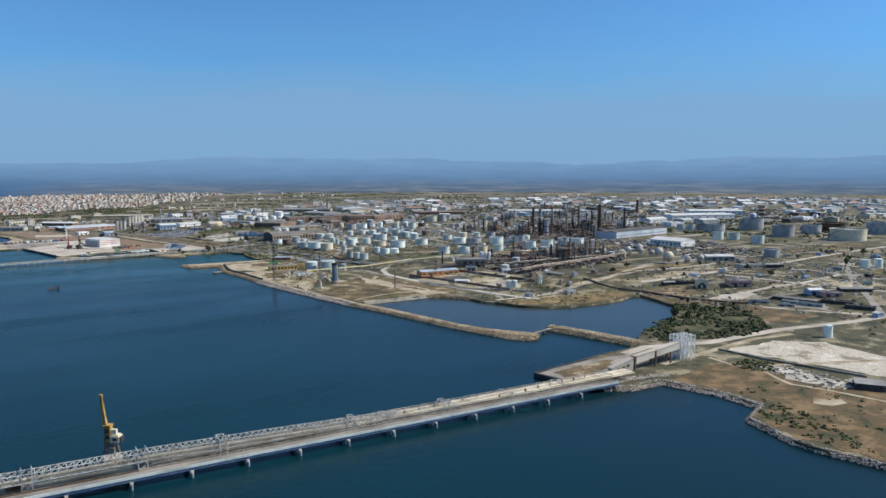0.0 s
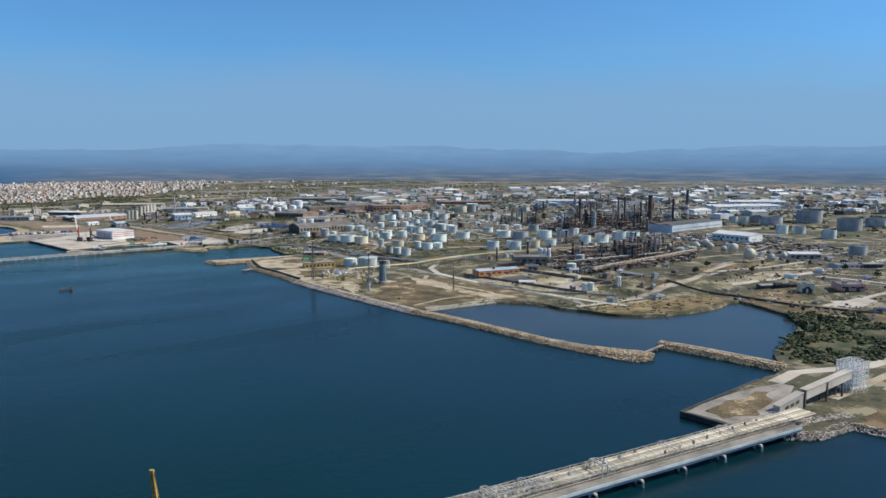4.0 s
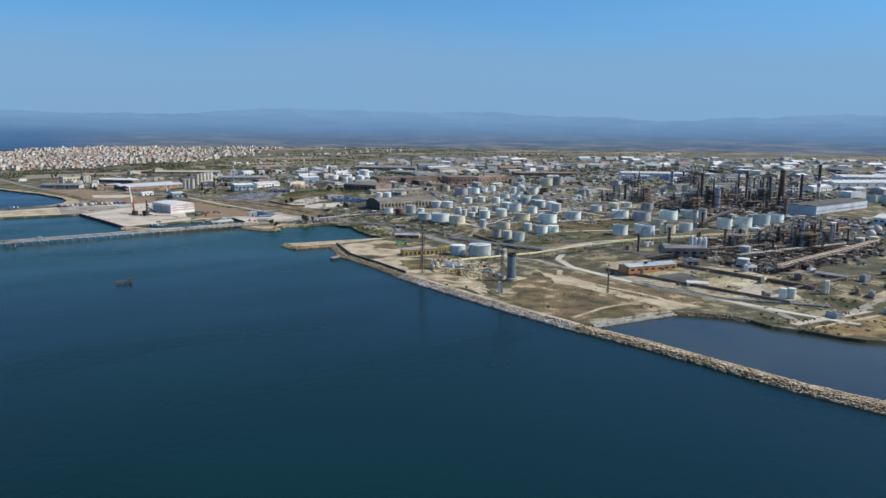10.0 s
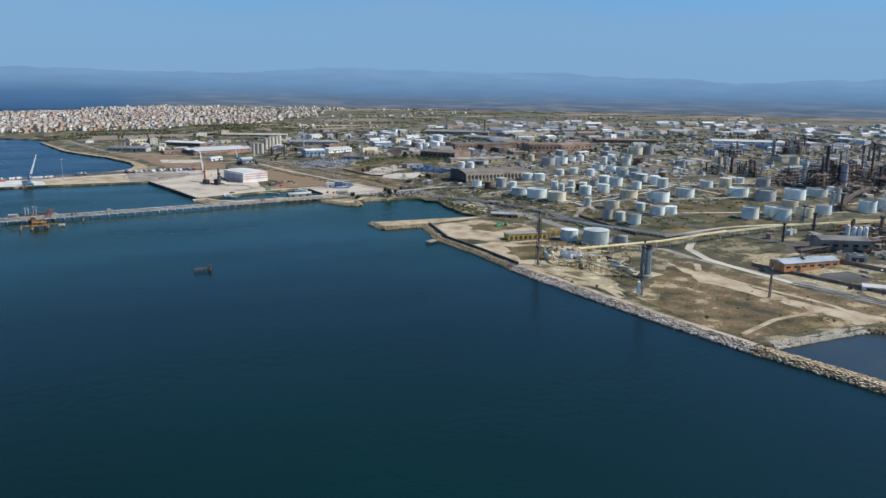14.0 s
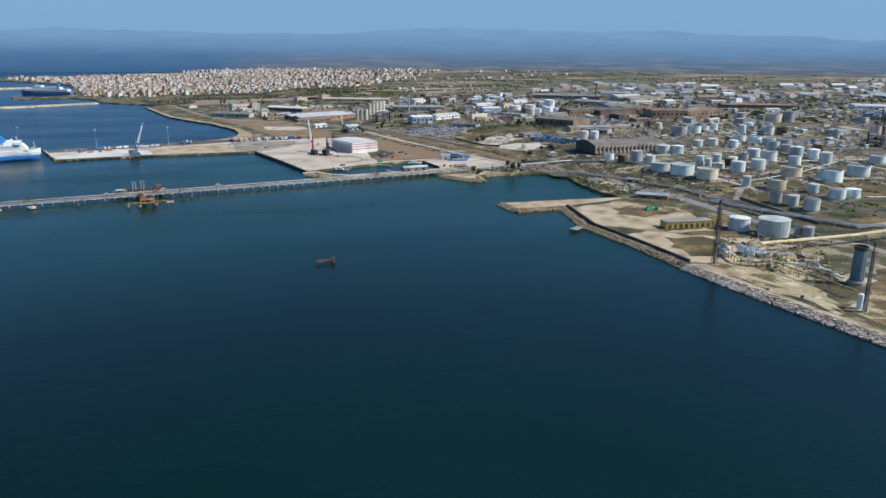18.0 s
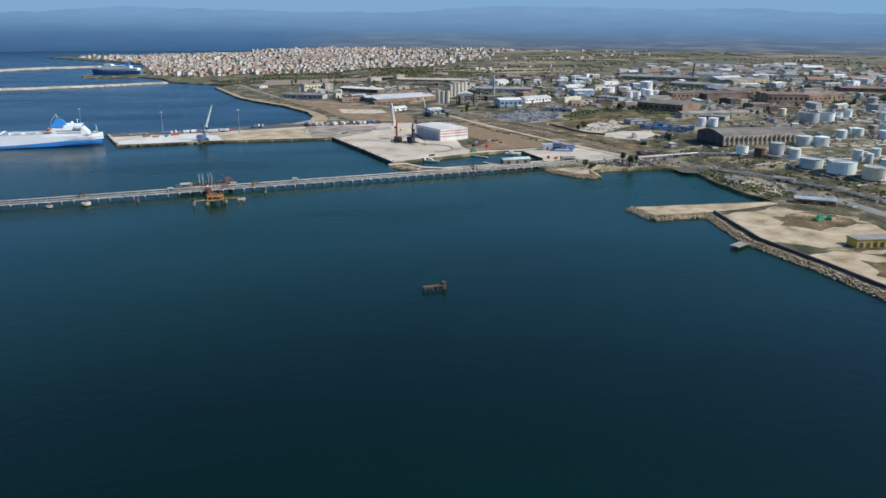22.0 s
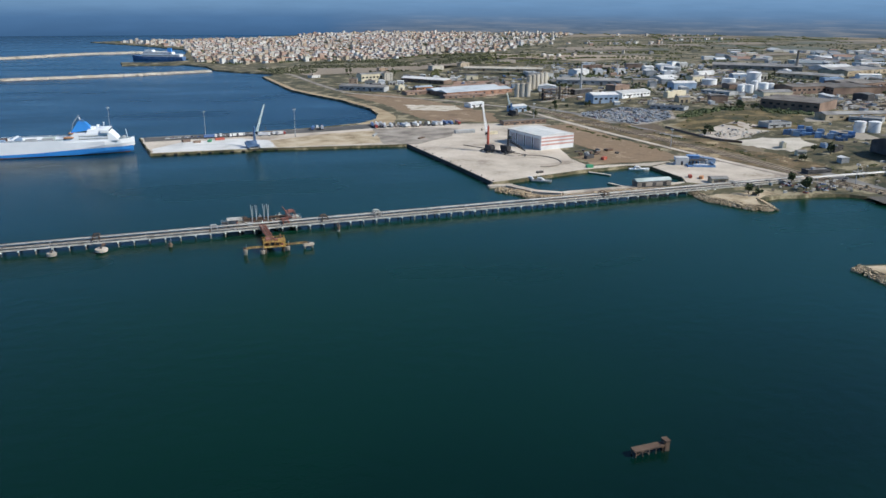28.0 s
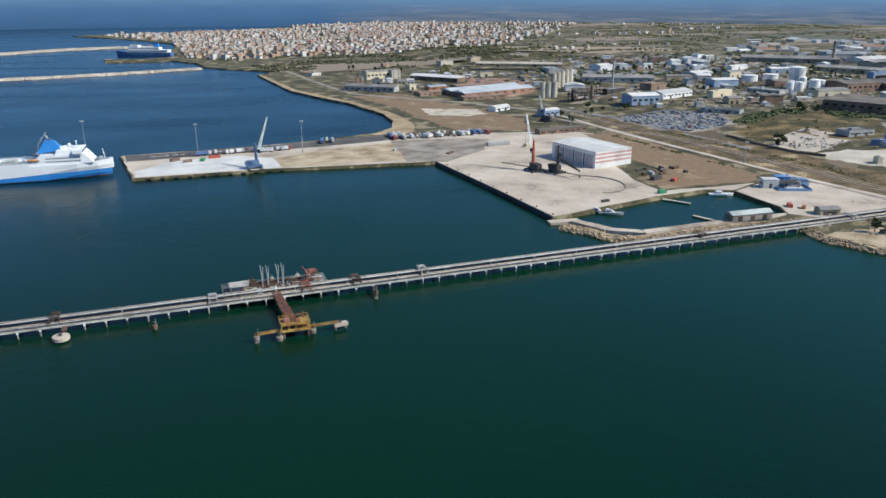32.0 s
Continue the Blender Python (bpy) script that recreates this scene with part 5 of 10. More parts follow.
# ---- north pier with loading platform ----
NX0, NX1, NY = -420, 575, 1256.0
north = thing("jetty_pier", 0, NY + 2, -1.5, "long narrow pier with steel pipe trestles", "pier", turn=0.65)
part("deck", Shape().box(NX0, -4.2, 4.2, NX1, 4.2, 4.9), M_DARK, north)
part("kerb", Shape().box(NX0, -4.6, 4.25, NX1, -4.22, 5.1), M_GALV, north)
part("kerb", Shape().box(NX0, 4.22, 4.3, NX1, 4.6, 5.0), M_STEEL, north)
for i in range(int((NX1 - NX0) / 8.4)):
    x = NX0 + 6 + 8.4 * i
    if x > 490:
        break
    cb = part("cross_beam", Shape().box(x - .35, -5.2, 3.5, x + .35, 4.6, 4.18), M_TANK, north)
    part("column", Shape().tube((x, -4.5, -2), (x, -4.5, 3.6), .36, n=7), M_CONC_D if i % 3 else M_DARK, cb)
    part("column", Shape().tube((x, 4.2, -2), (x, 4.2, 3.6), .36, n=7), M_DARK, cb)
for k in range(9):
    y = (-3.7, -3.0, -2.3, -1.6, .9, 1.6, 2.3, 3.0, 3.7)[k]
    z = 5.9 if k < 4 else 6.6
    part("pipe", Shape().tube((NX0, y, z), (NX1, y, z), .24, n=7), (M_GALV, M_RUST, M_PIPE, M_DARK, M_GREYP, M_GALV, M_RUST, M_GREYP, M_DARK)[k], north, shade=True)
for i in range(int((NX1 - NX0) / 25)):
    x = NX0 + 8 + 25 * i
    part("pipe_support", Shape().box(x - .2, -4.0, 4.9, x + .2, -1.2, 5.6), M_STEEL, north)
    part("pipe_support", Shape().box(x - .2, .6, 4.9, x + .2, 4.1, 6.3), M_STEEL, north)
# pipe loops with valve stands, some tied to a footway
for x, tall, paint in ((62, 1.6, M_RUST), (126, .9, M_GREYP), (168, 1.3, M_RUSTR), (192, 1.5, M_RUST), (226, 1.8, M_GALV), (392, 1.7, M_RUST), (505, 1.0, M_GREYP)):
    exp = Shape()
    for dx in (-1.9, 1.9):
        for y in (-4.3, 4.3):
            exp.beam((x + dx, y, 4.9), (x + dx, y, 6.4 + tall), .2)
        exp.beam((x + dx, -4.3, 6.4 + tall), (x + dx, 4.3, 6.4 + tall), .2)
        exp.beam((x + dx, -4.3, 5.2), (x + dx, -1.0, 6.4 + tall), .14)
        for y in (-3.4, -2.4, 1.0, 2.2, 3.2):
            exp.tube((x + dx * .8, y, 5.8), (x + dx * .8, y, 6.8 + tall), .2, n=6)
    for y in (-3.4, -2.4, 1.0, 2.2, 3.2):
        exp.tube((x - 1.5, y, 6.8 + tall), (x + 1.5, y, 6.8 + tall), .2, n=6)
    part("expansion_frame", exp, paint, north)
    valve = Shape()
    for k in range(6):
        vx, vy = x + (k * 1.7) % 5 - 2.6, -4.1 + (k * 3.1) % 8
        valve.box(vx - .4, vy - .35, 5.0, vx + .4, vy + .35, 6.3).tube((vx, vy, 6.3), (vx, vy, 7.1), .12, n=6)
    part("valve_set", valve, M_DARK if tall > 1.2 else M_RUST, north)
rl = Shape()
rail_line(rl, (NX0, -4.42, 5.0), (NX1 - 60, -4.42, 5.0), 1.1, 4)
part("handrail", rl, M_STEEL, north)

load = thing("loading_platform", 153, 1262, -1.3, "wide pier head with pipework and hose towers", "platform")
part("deck", Shape().box(-22, -2, 4.3, 26, 14, 5.1), M_STORE, load)
for x in (-20, -10, 0, 10, 20):
    for y in (0, 7, 13):
        part("column", Shape().tube((x, y, -2), (x, y, 4.3), .6, n=8), M_CONC_D, load)
part("control_house", Shape().box(-18, 3, 5.1, -13, 7.5, 8.6).box(-19, 1.4, 8.6, -10.4, 8.2, 8.9).beam((-18.6, 2, 5.1), (-18.6, 2, 8.6), .3).beam((-11, 2, 5.1), (-11, 2, 8.6), .3).beam((-11, 7.6, 5.1), (-11, 7.6, 8.6), .3), M_GALV, load, "grey control house with flat roof")
part("manifold", Shape().box(-9, 5, 5.1, 3, 7, 7.4).tube((-9, 6, 8), (18, 6, 8), .5, n=8).tube((-9, 8, 7), (18, 8, 7), .5, n=8), M_RUST, load)
for x in (-4, -1.4, 3.2, 5.6):
    arm = part("loading_arm", Shape().tube((x, 5, 5.1), (x, 5, 10.5), .4, .35, n=8), M_STEEL, load, "upright loading arm with twin pipes")
    part("arm_pipe", Shape().tube((x, 5, 10.5), (x - .5, 5.4, 16.5), .26, n=7).tube((x + .4, 5, 9.8), (x + .7, 5.3, 15.8), .2, n=7), (M_STEEL if x == -1.4 else M_GREYP), arm)
hose = Shape()
for x in (17, 22):
    for y in (3, 9):
        hose.beam((x, y, 5.1), (x, y, 10.4), .35)
hose.beam((17, 3, 10.4), (22, 3, 10.4), .3).beam((17, 9, 10.4), (22, 9, 10.4), .3).beam((17, 3, 10.4), (17, 9, 10.4), .3).beam((22, 3, 10.4), (22, 9, 10.4), .3).box(18, 4, 10.5, 21, 7, 11.6).beam((17, 3, 10.4), (14.5, 5, 14), .7, .5).beam((22, 9, 5), (17, 9, 10.4), .25).beam((22, 3, 5), (17, 3, 10.4), .25)
part("hose_tower", hose, M_RUSTR, load, "red hose handling tower")
rng = random.Random(64)
for i in range(64):
    x, y, z = rng.uniform(-20, 24), rng.uniform(-1, 13), rng.uniform(.8, 3.6)
    pw, pl = rng.uniform(.3, 1.1), rng.uniform(.3, 1.6)
    part("valve_set", Shape().box(x - pl, y - pw, 5.1, x + pl, y + pw, 5.1 + z * .6).tube((x, y, 5.1 + z * .6), (x, y, 5.1 + z), .18, n=6), rng.choice((M_RUST, M_DARK, M_GALV, M_GREYP, M_RUSTR, M_TANK, M_RUST)), load)
for k in range(6):
    y = -.5 + k * 1.9
    part("pipe", Shape().tube((-21, y, 5.9 + .4 * (k % 2)), (25, y, 5.9 + .4 * (k % 2)), .22, n=7), (M_PIPE, M_RUST, M_TANK)[k % 3], load)
rl = Shape()
for a, b in (((-22, 14), (26, 14)), ((-22, -2), (-22, 14)), ((26, -2), (26, 14))):
    rail_line(rl, (*a, 5.1), (*b, 5.1), 1.1, 3, .1)
part("handrail", rl, M_STEEL, load)

head = thing("mooring_platform", 156, 1220, -.4, "yellow railed berthing platform on piles", "platform")
part("deck", Shape().box(-6, -4, 3.4, 6, 4, 4.1), M_OCHRE, head)
for x in (-5, 5):
    for y in (-3, 3):
        part("column", Shape().tube((x, y, -2), (x, y, 3.4), .6, n=9), M_RUST, head)
for x in (-5.8, -2.9, 0, 2.9, 5.8):
    part("frame_post", Shape().beam((x, -3.8, 4.1), (x, -3.8, 6.2), .35).beam((x, 3.8, 4.1), (x, 3.8, 6.2), .35), M_OCHRE, head)
part("upper_deck", Shape().box(-6, -4, 6.2, 6, -1.2, 6.5).box(-6, -1.2, 6.2, -3, 4, 6.5).box(2.4, -1.2, 6.2, 6, 4, 6.5), M_OCHRE, head)
rl = Shape()
for a, b in (((-6, -4), (6, -4)), ((6, -4), (6, 4)), ((6, 4), (-6, 4)), ((-6, 4), (-6, -4))):
    rail_line(rl, (*a, 6.6), (*b, 6.6), 1.1, 2, .12)
part("handrail", rl, M_OCHRE, head)
part("equipment", Shape().box(-4.5, -1.5, 6.6, -2, 1.5, 8).box(.5, -2.4, 6.6, 2, 0, 7.6).tube((4, 2, 6.6), (4, 2, 9.4), .3, n=8), M_RUSTR, head)
rng = random.Random(65)
for i in range(14):
    x, y = rng.uniform(-5.4, 5.4), rng.uniform(-3.4, 3.4)
    h = rng.uniform(.5, 1.6)
    part("fitting", Shape().box(x - .4, y - .3, 4.1, x + .5, y + .3, 4.1 + h).tube((x, y, 4.1 + h), (x + .6, y, 4.6 + h), .16, n=6), rng.choice((M_RUST, M_OCHRE, M_RUSTR, M_DARK)), head)
link = Shape()
truss_box(link, 33, -1.6, 1.6, 4.4, 6.0, 3, .3)
lk = thing("access_bridge", 154, 1258, -1.0, "rusty truss footbridge to the berthing platform", "bridge", turn=-87)
part("truss", link, M_RUSTR, lk)
part("walkway", Shape().box(0, -1.5, 4.3, 33, 1.5, 4.5), M_BRICKB, lk)
for sx, dx in ((-1, -11), (1, 12)):
    arm = Shape()
    truss_box(arm, abs(dx), -.4, .4, 3.4, 4.2, 1.8, .11)
    w = thing("mooring_walkway", 156 + sx * 6, 1217.5, 0, "yellow walkway to a mooring dolphin", "walkway", "mooring walkways", turn=2 if sx > 0 else 184)
    part("truss", arm, M_OCHRE, w)
    part("grating", Shape().box(0, -.45, 3.35, abs(dx), .45, 3.45), M_OCHRE, w)


def dolphin(x, y, r, h, label, material, rail=False):
    d = thing("mooring_dolphin", x, y, 0, label, "dolphin", "mooring dolphins")
    part("cap", Shape().lathe([(r * .9, h - 1.8), (r, h - 1.4), (r, h), (r * .9, h + .1)], 14), material, d)
    for a in range(4):
        px, py = r * .6 * math.cos(a * 1.57 + .7), r * .6 * math.sin(a * 1.57 + .7)
        part("column", Shape().tube((px, py, -2), (px * .8, py * .8, h - 1.75), .5, n=8), M_CONC_D, d)
    part("bollard", Shape().lathe([(.5, h + .08), (.45, h + .9), (.8, h + 1.2), (.7, h + 1.5)], 10), M_DARK, d)
    if rail:
        part("ladder_post", Shape().beam((r * .5, 0, h), (r * .5, 0, h + 3), .2), M_STEEL, d)
    return d


for x, y, r, h, m in ((140, 1217, 1.3, 3, M_CONC_D), (65, 1246, 3.4, 2.2, M_CONC), (40, 1247, 2.6, 2.0, M_CONC_D), (101, 1245, 1.2, 2.0, M_RUST), (198, 1246, 1.0, 3.0, M_RUST),
                      (149, 1215.5, 1.5, 2.0, M_CONC_D), (163, 1218, 1.6, 2.4, M_CONC_D)):
    dolphin(x, y, r, h, "pale round concrete mooring dolphin" if m is M_CONC else "weathered mooring dolphin on piles", m, r < 3)
slab_d = thing("mooring_dolphin", 175, 1218.5, 0, "flat pale concrete mooring slab on piles", "dolphin", "mooring dolphins", turn=8)
part("cap", Shape().box(-3.0, -1.5, 1.7, 3.0, 1.5, 2.9), M_CONC, slab_d)
for x in (-2.2, 2.2):
    part("column", Shape().tube((x, 0, -2), (x, 0, 1.7), .55, n=8), M_CONC_D, slab_d)
part("bollard", Shape().lathe([(.45, 2.9), (.4, 3.5), (.65, 3.7), (.55, 3.95)], 9), M_DARK, slab_d)
wk = thing("mooring_walkway", 199, 1254, -1.5, "rusty footway down to a mooring dolphin", "walkway", "mooring walkways", turn=-90)
part("truss", Shape().beam((0, -.7, 4.6), (8, -.7, 4.4), .25).beam((0, .7, 4.6), (8, .7, 4.4), .25).box(0, -.6, 4.4, 8, .6, 4.5), M_RUST, wk)
wk = thing("mooring_walkway", 66, 1254, -1.5, "rusty footway down to a mooring dolphin", "walkway", "mooring walkways", turn=-90)
part("truss", Shape().beam((0, -.9, 4.6), (5, -.9, 4.6), .3).beam((0, .9, 4.6), (5, .9, 4.6), .3).box(0, -.8, 4.4, 5, .8, 4.5), M_RUST, wk)

# the ruined platform out in the water
ruin = thing("ruined_platform", 240, 979, 0, "rusty remains of a small platform on piles", "platform", turn=0)
part("deck", Shape().box(-6.5, -1.3, 1.9, 5.2, 1.3, 2.35), M_RUST, ruin)
for x in (-6, -3.6, -1.2, 1.2, 3.6):
    for y in (-1.1, 1.1):
        part("column", Shape().tube((x, y, -2), (x + .1, y, 1.9), .2, n=7), M_RUST, ruin)
part("corner_tower", Shape().box(4.6, -1.1, -1, 6.2, 1.1, 3.4).box(4.4, -1.3, 3.4, 6.4, 1.3, 3.7), M_RUST, ruin)
part("bracing", Shape().beam((-6, -1.2, .6), (-3.6, -1.2, 1.8), .15).beam((-3.6, -1.2, 1.8), (-1.2, -1.2, .6), .15).beam((-1.2, 1.2, .6), (1.2, 1.2, 1.8), .15), M_RUST, ruin)


# ---- the port ----
def light_mast(x, y, h, label="tall steel floodlight mast", n=8):
    m = thing("light_mast", x, y, ground_z(x, y), label, "light mast", "light masts")
    part("pole", Shape().tube((0, 0, 0), (0, 0, h), .38, .16, n=8), M_STEEL, m)
    part("head_ring", Shape().lathe([(.3, h - .4), (1.3, h - .3), (1.3, h), (.3, h + .2)], 10), M_STEEL, m)
    for a in range(4):
        t = a * math.pi / 2
        part("floodlight", Shape().box(1.4 * math.cos(t) - .35, 1.4 * math.sin(t) - .35, h - .9, 1.4 * math.cos(t) + .35, 1.4 * math.sin(t) + .35, h - .3), M_WHITE, m)
    part("footing", Shape().box(-.9, -.9, -.2, .9, .9, .5), M_CONC_D, m)


for x, y, h in ((47, 1640, 30), (138, 1622, 25), (225, 1590, 28), (560, 1420, 18), (520, 1640, 18), (600, 1240, 16)):
    light_mast(x, y, h)

M_PALEG = surface("pale_roof_sheet", [c(.40, .44, .43), c(.50, .54, .53), c(.58, .61, .60)], 0.1, 1.0, 0.6)
M_HALLD = surface("faded_door_paint", [c(.38, .36, .36), c(.47, .44, .44), c(.54, .50, .50)], 0.15, 1.0, 0.7)
hall = thing("port_hall", 440, 1468, ground_z(440, 1468), "large white quay warehouse with red stripes", "warehouse", turn=-15)
hall.matrix_basis = pose(446, 1473, ground_z(440, 1468), 0, 0, 11)
HW, HD, HH = 19.5, 27, 13.5
part("wall", Shape().box(-HW, -HD, 0, HW, -HD + .4, HH), M_WHITE, hall)
part("wall", Shape().box(-HW, HD - .4, 0, HW, HD, HH), M_WHITE, hall)
part("wall", Shape().box(-HW, -HD + .4, 0, -HW + .4, HD - .4, HH), M_WHITE, hall)
part("wall", Shape().box(HW - .4, -HD + .4, 0, HW, HD - .4, HH), M_WHITE, hall)
part("roof", Shape().add([(-HW - .3, -HD - .3, HH), (HW + .3, -HD - .3, HH), (HW + .3, HD + .3, HH), (-HW - .3, HD + .3, HH), (0, -HD - .3, HH + 1.4), (0, HD + .3, HH + 1.4)],
                         [(0, 1, 4), (2, 3, 5), (1, 2, 5, 4), (3, 0, 4, 5), (3, 2, 1, 0)]), M_ROOFW, hall)
for z in (4.2, 7.4, 10.4):
    part("stripe", Shape().box(-HW - .02, -HD - .05, z, HW + .02, -HD - .005, z + 1.5), M_PINK, hall, "faded red painted band")
for y in (-20, -7, 6, 19):
    dr_ = part("sliding_door", Shape().box(-HW - .12, y - 4.6, 0, -HW - .01, y + 4.6, 10.5), M_HALLD, hall)
    for k in range(4):
        part("door_rib", Shape().box(-HW - .2, y - 4.5, 2 + k * 2.4, -HW - .125, y + 4.5, 2.2 + k * 2.4), M_PINK, dr_)
for y in (-13.5, -.5, 12.5):
    part("door_gap", Shape().box(-HW - .1, y - .7, 0, -HW - .01, y + .7, 10.6), M_DARK, hall)
for k in range(9):
    y = -24 + k * 6
    part("roof_light", Shape().add([(-HW + 1, y - .8, HH + .10), (-1, y - .8, HH + 1.36), (-1, y + .8, HH + 1.36), (-HW + 1, y + .8, HH + .10), (-HW + 1, y - .8, HH + .18), (-1, y - .8, HH + 1.44), (-1, y + .8, HH + 1.44), (-HW + 1, y + .8, HH + .18)],
                                   [(4, 5, 6, 7), (0, 1, 5, 4), (1, 2, 6, 5), (2, 3, 7, 6), (3, 0, 4, 7)]), M_PALEG, hall)
part("gutter", Shape().box(-HW - .5, -HD, HH - .4, -HW - .02, HD, HH - .05), M_STEEL, hall)


def mobile_crane(x, y, turn, tower, jib_paint, boom_to, body, label):
    """A mobile harbour crane: chassis on outriggers, slewing house, tower, lattice boom."""
    cr = thing("mobile_crane", x, y, ground_z(x, y) + .1, label, "crane", "harbour cranes", turn=turn)
    part("chassis", Shape().box(-6, -2.2, 1.2, 6, 2.2, 2.8), body, cr)
    for sx in (-5, 5):
        out = part("outrigger", Shape().box(sx - .5, -6, 1.0, sx + .5, 6, 1.8), body, cr)
        for sy in (-5.6, 5.6):
            part("foot_pad", Shape().box(sx - 1, sy - 1, 0, sx + 1, sy + 1, .3).box(sx - .25, sy - .25, .3, sx + .25, sy + .25, 1.0), M_DARK, out)
    for sx in (-4, -2, 0, 2, 4):
        for sy in (-1, 1):
            part("wheel", Shape().tube((sx, sy * 1.7, .7), (sx, sy * 2.3, .7), .7, n=10), M_RUBBER, cr)
    part("slewing_house", Shape().box(-5.5, -2.4, 3.0, 3.5, 2.4, 6.6).box(-7, -2, 3.2, -5.52, 2, 6.0), body, cr)
    part("tower", Shape().tube((2, 0, 6.6), (2, 0, tower), 1.3, .9, n=10), jib_paint, cr)
    part("cab", Shape().box(3.0, -1.2, tower * .62, 5.2, 1.2, tower * .62 + 2.6), M_GLASS, cr)
    boom = Shape()
    a, b = Vector((3.2, 0, tower * .55)), Vector(boom_to)
    d = (b - a).normalized()
    side = Vector((0, 1, 0))
    up = d.cross(side).normalized()
    for i, j in ((-1, -1), (1, -1), (1, 1), (-1, 1)):
        boom.beam(a + side * i * 1.0 + up * j * .9, b + side * i * .3 + up * j * .3, .34)
    n = 14
    for i in range(n):
        u0, u1 = i / n, (i + 1) / n
        for s in (-1, 1):
            w0, w1 = 1 - .7 * u0, 1 - .7 * u1
            boom.beam(a.lerp(b, u0) + side * s * w0 + up * .9 * w0, a.lerp(b, u1) + side * s * w1 - up * .9 * w1, .2)
            boom.beam(a.lerp(b, u0) + side * w0 * s + up * w0 * .9 * s, a.lerp(b, u1) - side * w1 * s + up * w1 * .9 * s, .16)
    part("boom", boom, M_DARK if jib_paint is M_DARK else (M_WHITE if jib_paint is not M_NAVY else M_TANK), cr, "long lattice boom")
    part("stay", Shape().tube((2, 0, tower), b * .75 + a * .25, .12, n=5), M_DARK, cr)
    part("hoist_rope", Shape().tube(b, (b.x, b.y, b.z * .45), .08, n=5), M_DARK, cr)
    part("hook_block", Shape().box(b.x - .5, -.5, b.z * .45 - 1.6, b.x + .5, .5, b.z * .45), M_DARK, cr)
    return cr


mobile_crane(383, 1452, 100, 24, M_RED, (13, 0, 43), M_DARK, "mobile harbour crane with red tower and white boom")
mobile_crane(396, 1441, 285, 22, M_DARK, (26, 0, 6), M_DARK, "dark harbour crane with boom lowered")
mobile_crane(504, 1667, 120, 15, M_NAVY, (9, 0, 27), M_DARK, "small navy crane beside the quay sheds")
mobile_crane(177, 1537, 8, 20, M_NAVY, (13, 0, 40), M_NAVY, "navy blue mobile harbour crane with raised boom")


# ---- vehicles ----
def car_meshes():
    body = Shape().add([(-2.1, -.85, .35), (2.1, -.85, .35), (2.1, .85, .35), (-2.1, .85, .35), (-2.15, -.85, .9), (2.1, -.85, .8), (2.1, .85, .8), (-2.15, .85, .9)],
                       [(3, 2, 1, 0), (4, 5, 6, 7), (0, 1, 5, 4), (1, 2, 6, 5), (2, 3, 7, 6), (3, 0, 4, 7)])
    cabin = Shape().add([(-1.8, -.78, .89), (1.0, -.78, .84), (1.0, .78, .84), (-1.8, .78, .89), (-1.3, -.62, 1.38), (.3, -.62, 1.4), (.3, .62, 1.4), (-1.3, .62, 1.38)],
                        [(4, 5, 6, 7), (0, 1, 5, 4), (1, 2, 6, 5), (2, 3, 7, 6), (3, 0, 4, 7)])
    roof = Shape().box(-1.25, -.6, 1.39, .25, .6, 1.45)
    wheel = Shape().tube((0, -.1, 0), (0, .1, 0), .32, n=8)
    return body.mesh("body", M_CARS), cabin.mesh("windows", M_GLASS), roof.mesh("roof", M_CARS), wheel.mesh("wheel", M_RUBBER)


CAR = car_meshes()


def car(x, y, turn, group):
    k = thing("car", x, y, ground_z(x, y) + .14, "parked car with dark windows", "car", group, turn=turn)
    part("body", CAR[0], None, k)
    part("windows", CAR[1], None, k)
    part("roof", CAR[2], None, k)
    for wx in (-1.3, 1.3) if "mole" in group or "pier" in group else ():
        for wy in (-.8, .8):
            w = part("wheel", CAR[3], None, k)
            w.location = (wx, wy, .32)


def truck_meshes():
    cab = Shape().box(4.4, -1.2, .9, 6.4, 1.2, 3.4).box(4.6, -1.1, 3.4, 6.0, 1.1, 3.8)
    glass = Shape().box(6.41, -1.05, 2.0, 6.45, 1.05, 3.0)
    frame_ = Shape().box(-6.4, -.5, .8, 5, .5, 1.15)
    bed = Shape().box(-6.5, -1.25, 1.16, 4.0, 1.25, 3.7)
    wheel = Shape().tube((0, -.2, 0), (0, .2, 0), .5, n=9)
    return cab.mesh("cab", M_CARS), glass.mesh("windscreen", M_GLASS), frame_.mesh("chassis", M_DARK), bed.mesh("trailer", M_CARS), wheel.mesh("wheel", M_RUBBER)


TRUCK = truck_meshes()


def truck(x, y, turn, group, trailer=True):
    k = thing("truck", x, y, ground_z(x, y) + .12, "articulated truck parked on the quay" if trailer else "dark tractor unit parked on the quay", "truck", group, turn=turn)
    part("cab", TRUCK[0], None, k)
    part("windscreen", TRUCK[1], None, k)
    part("chassis", TRUCK[2], None, k)
    if trailer:
        part("trailer", TRUCK[3], None, k)
    for wx in (-5, -3.8, 5):
        for wy in (-1, 1):
            w = part("wheel", TRUCK[4], None, k)
            w.location = (wx, wy, .5)


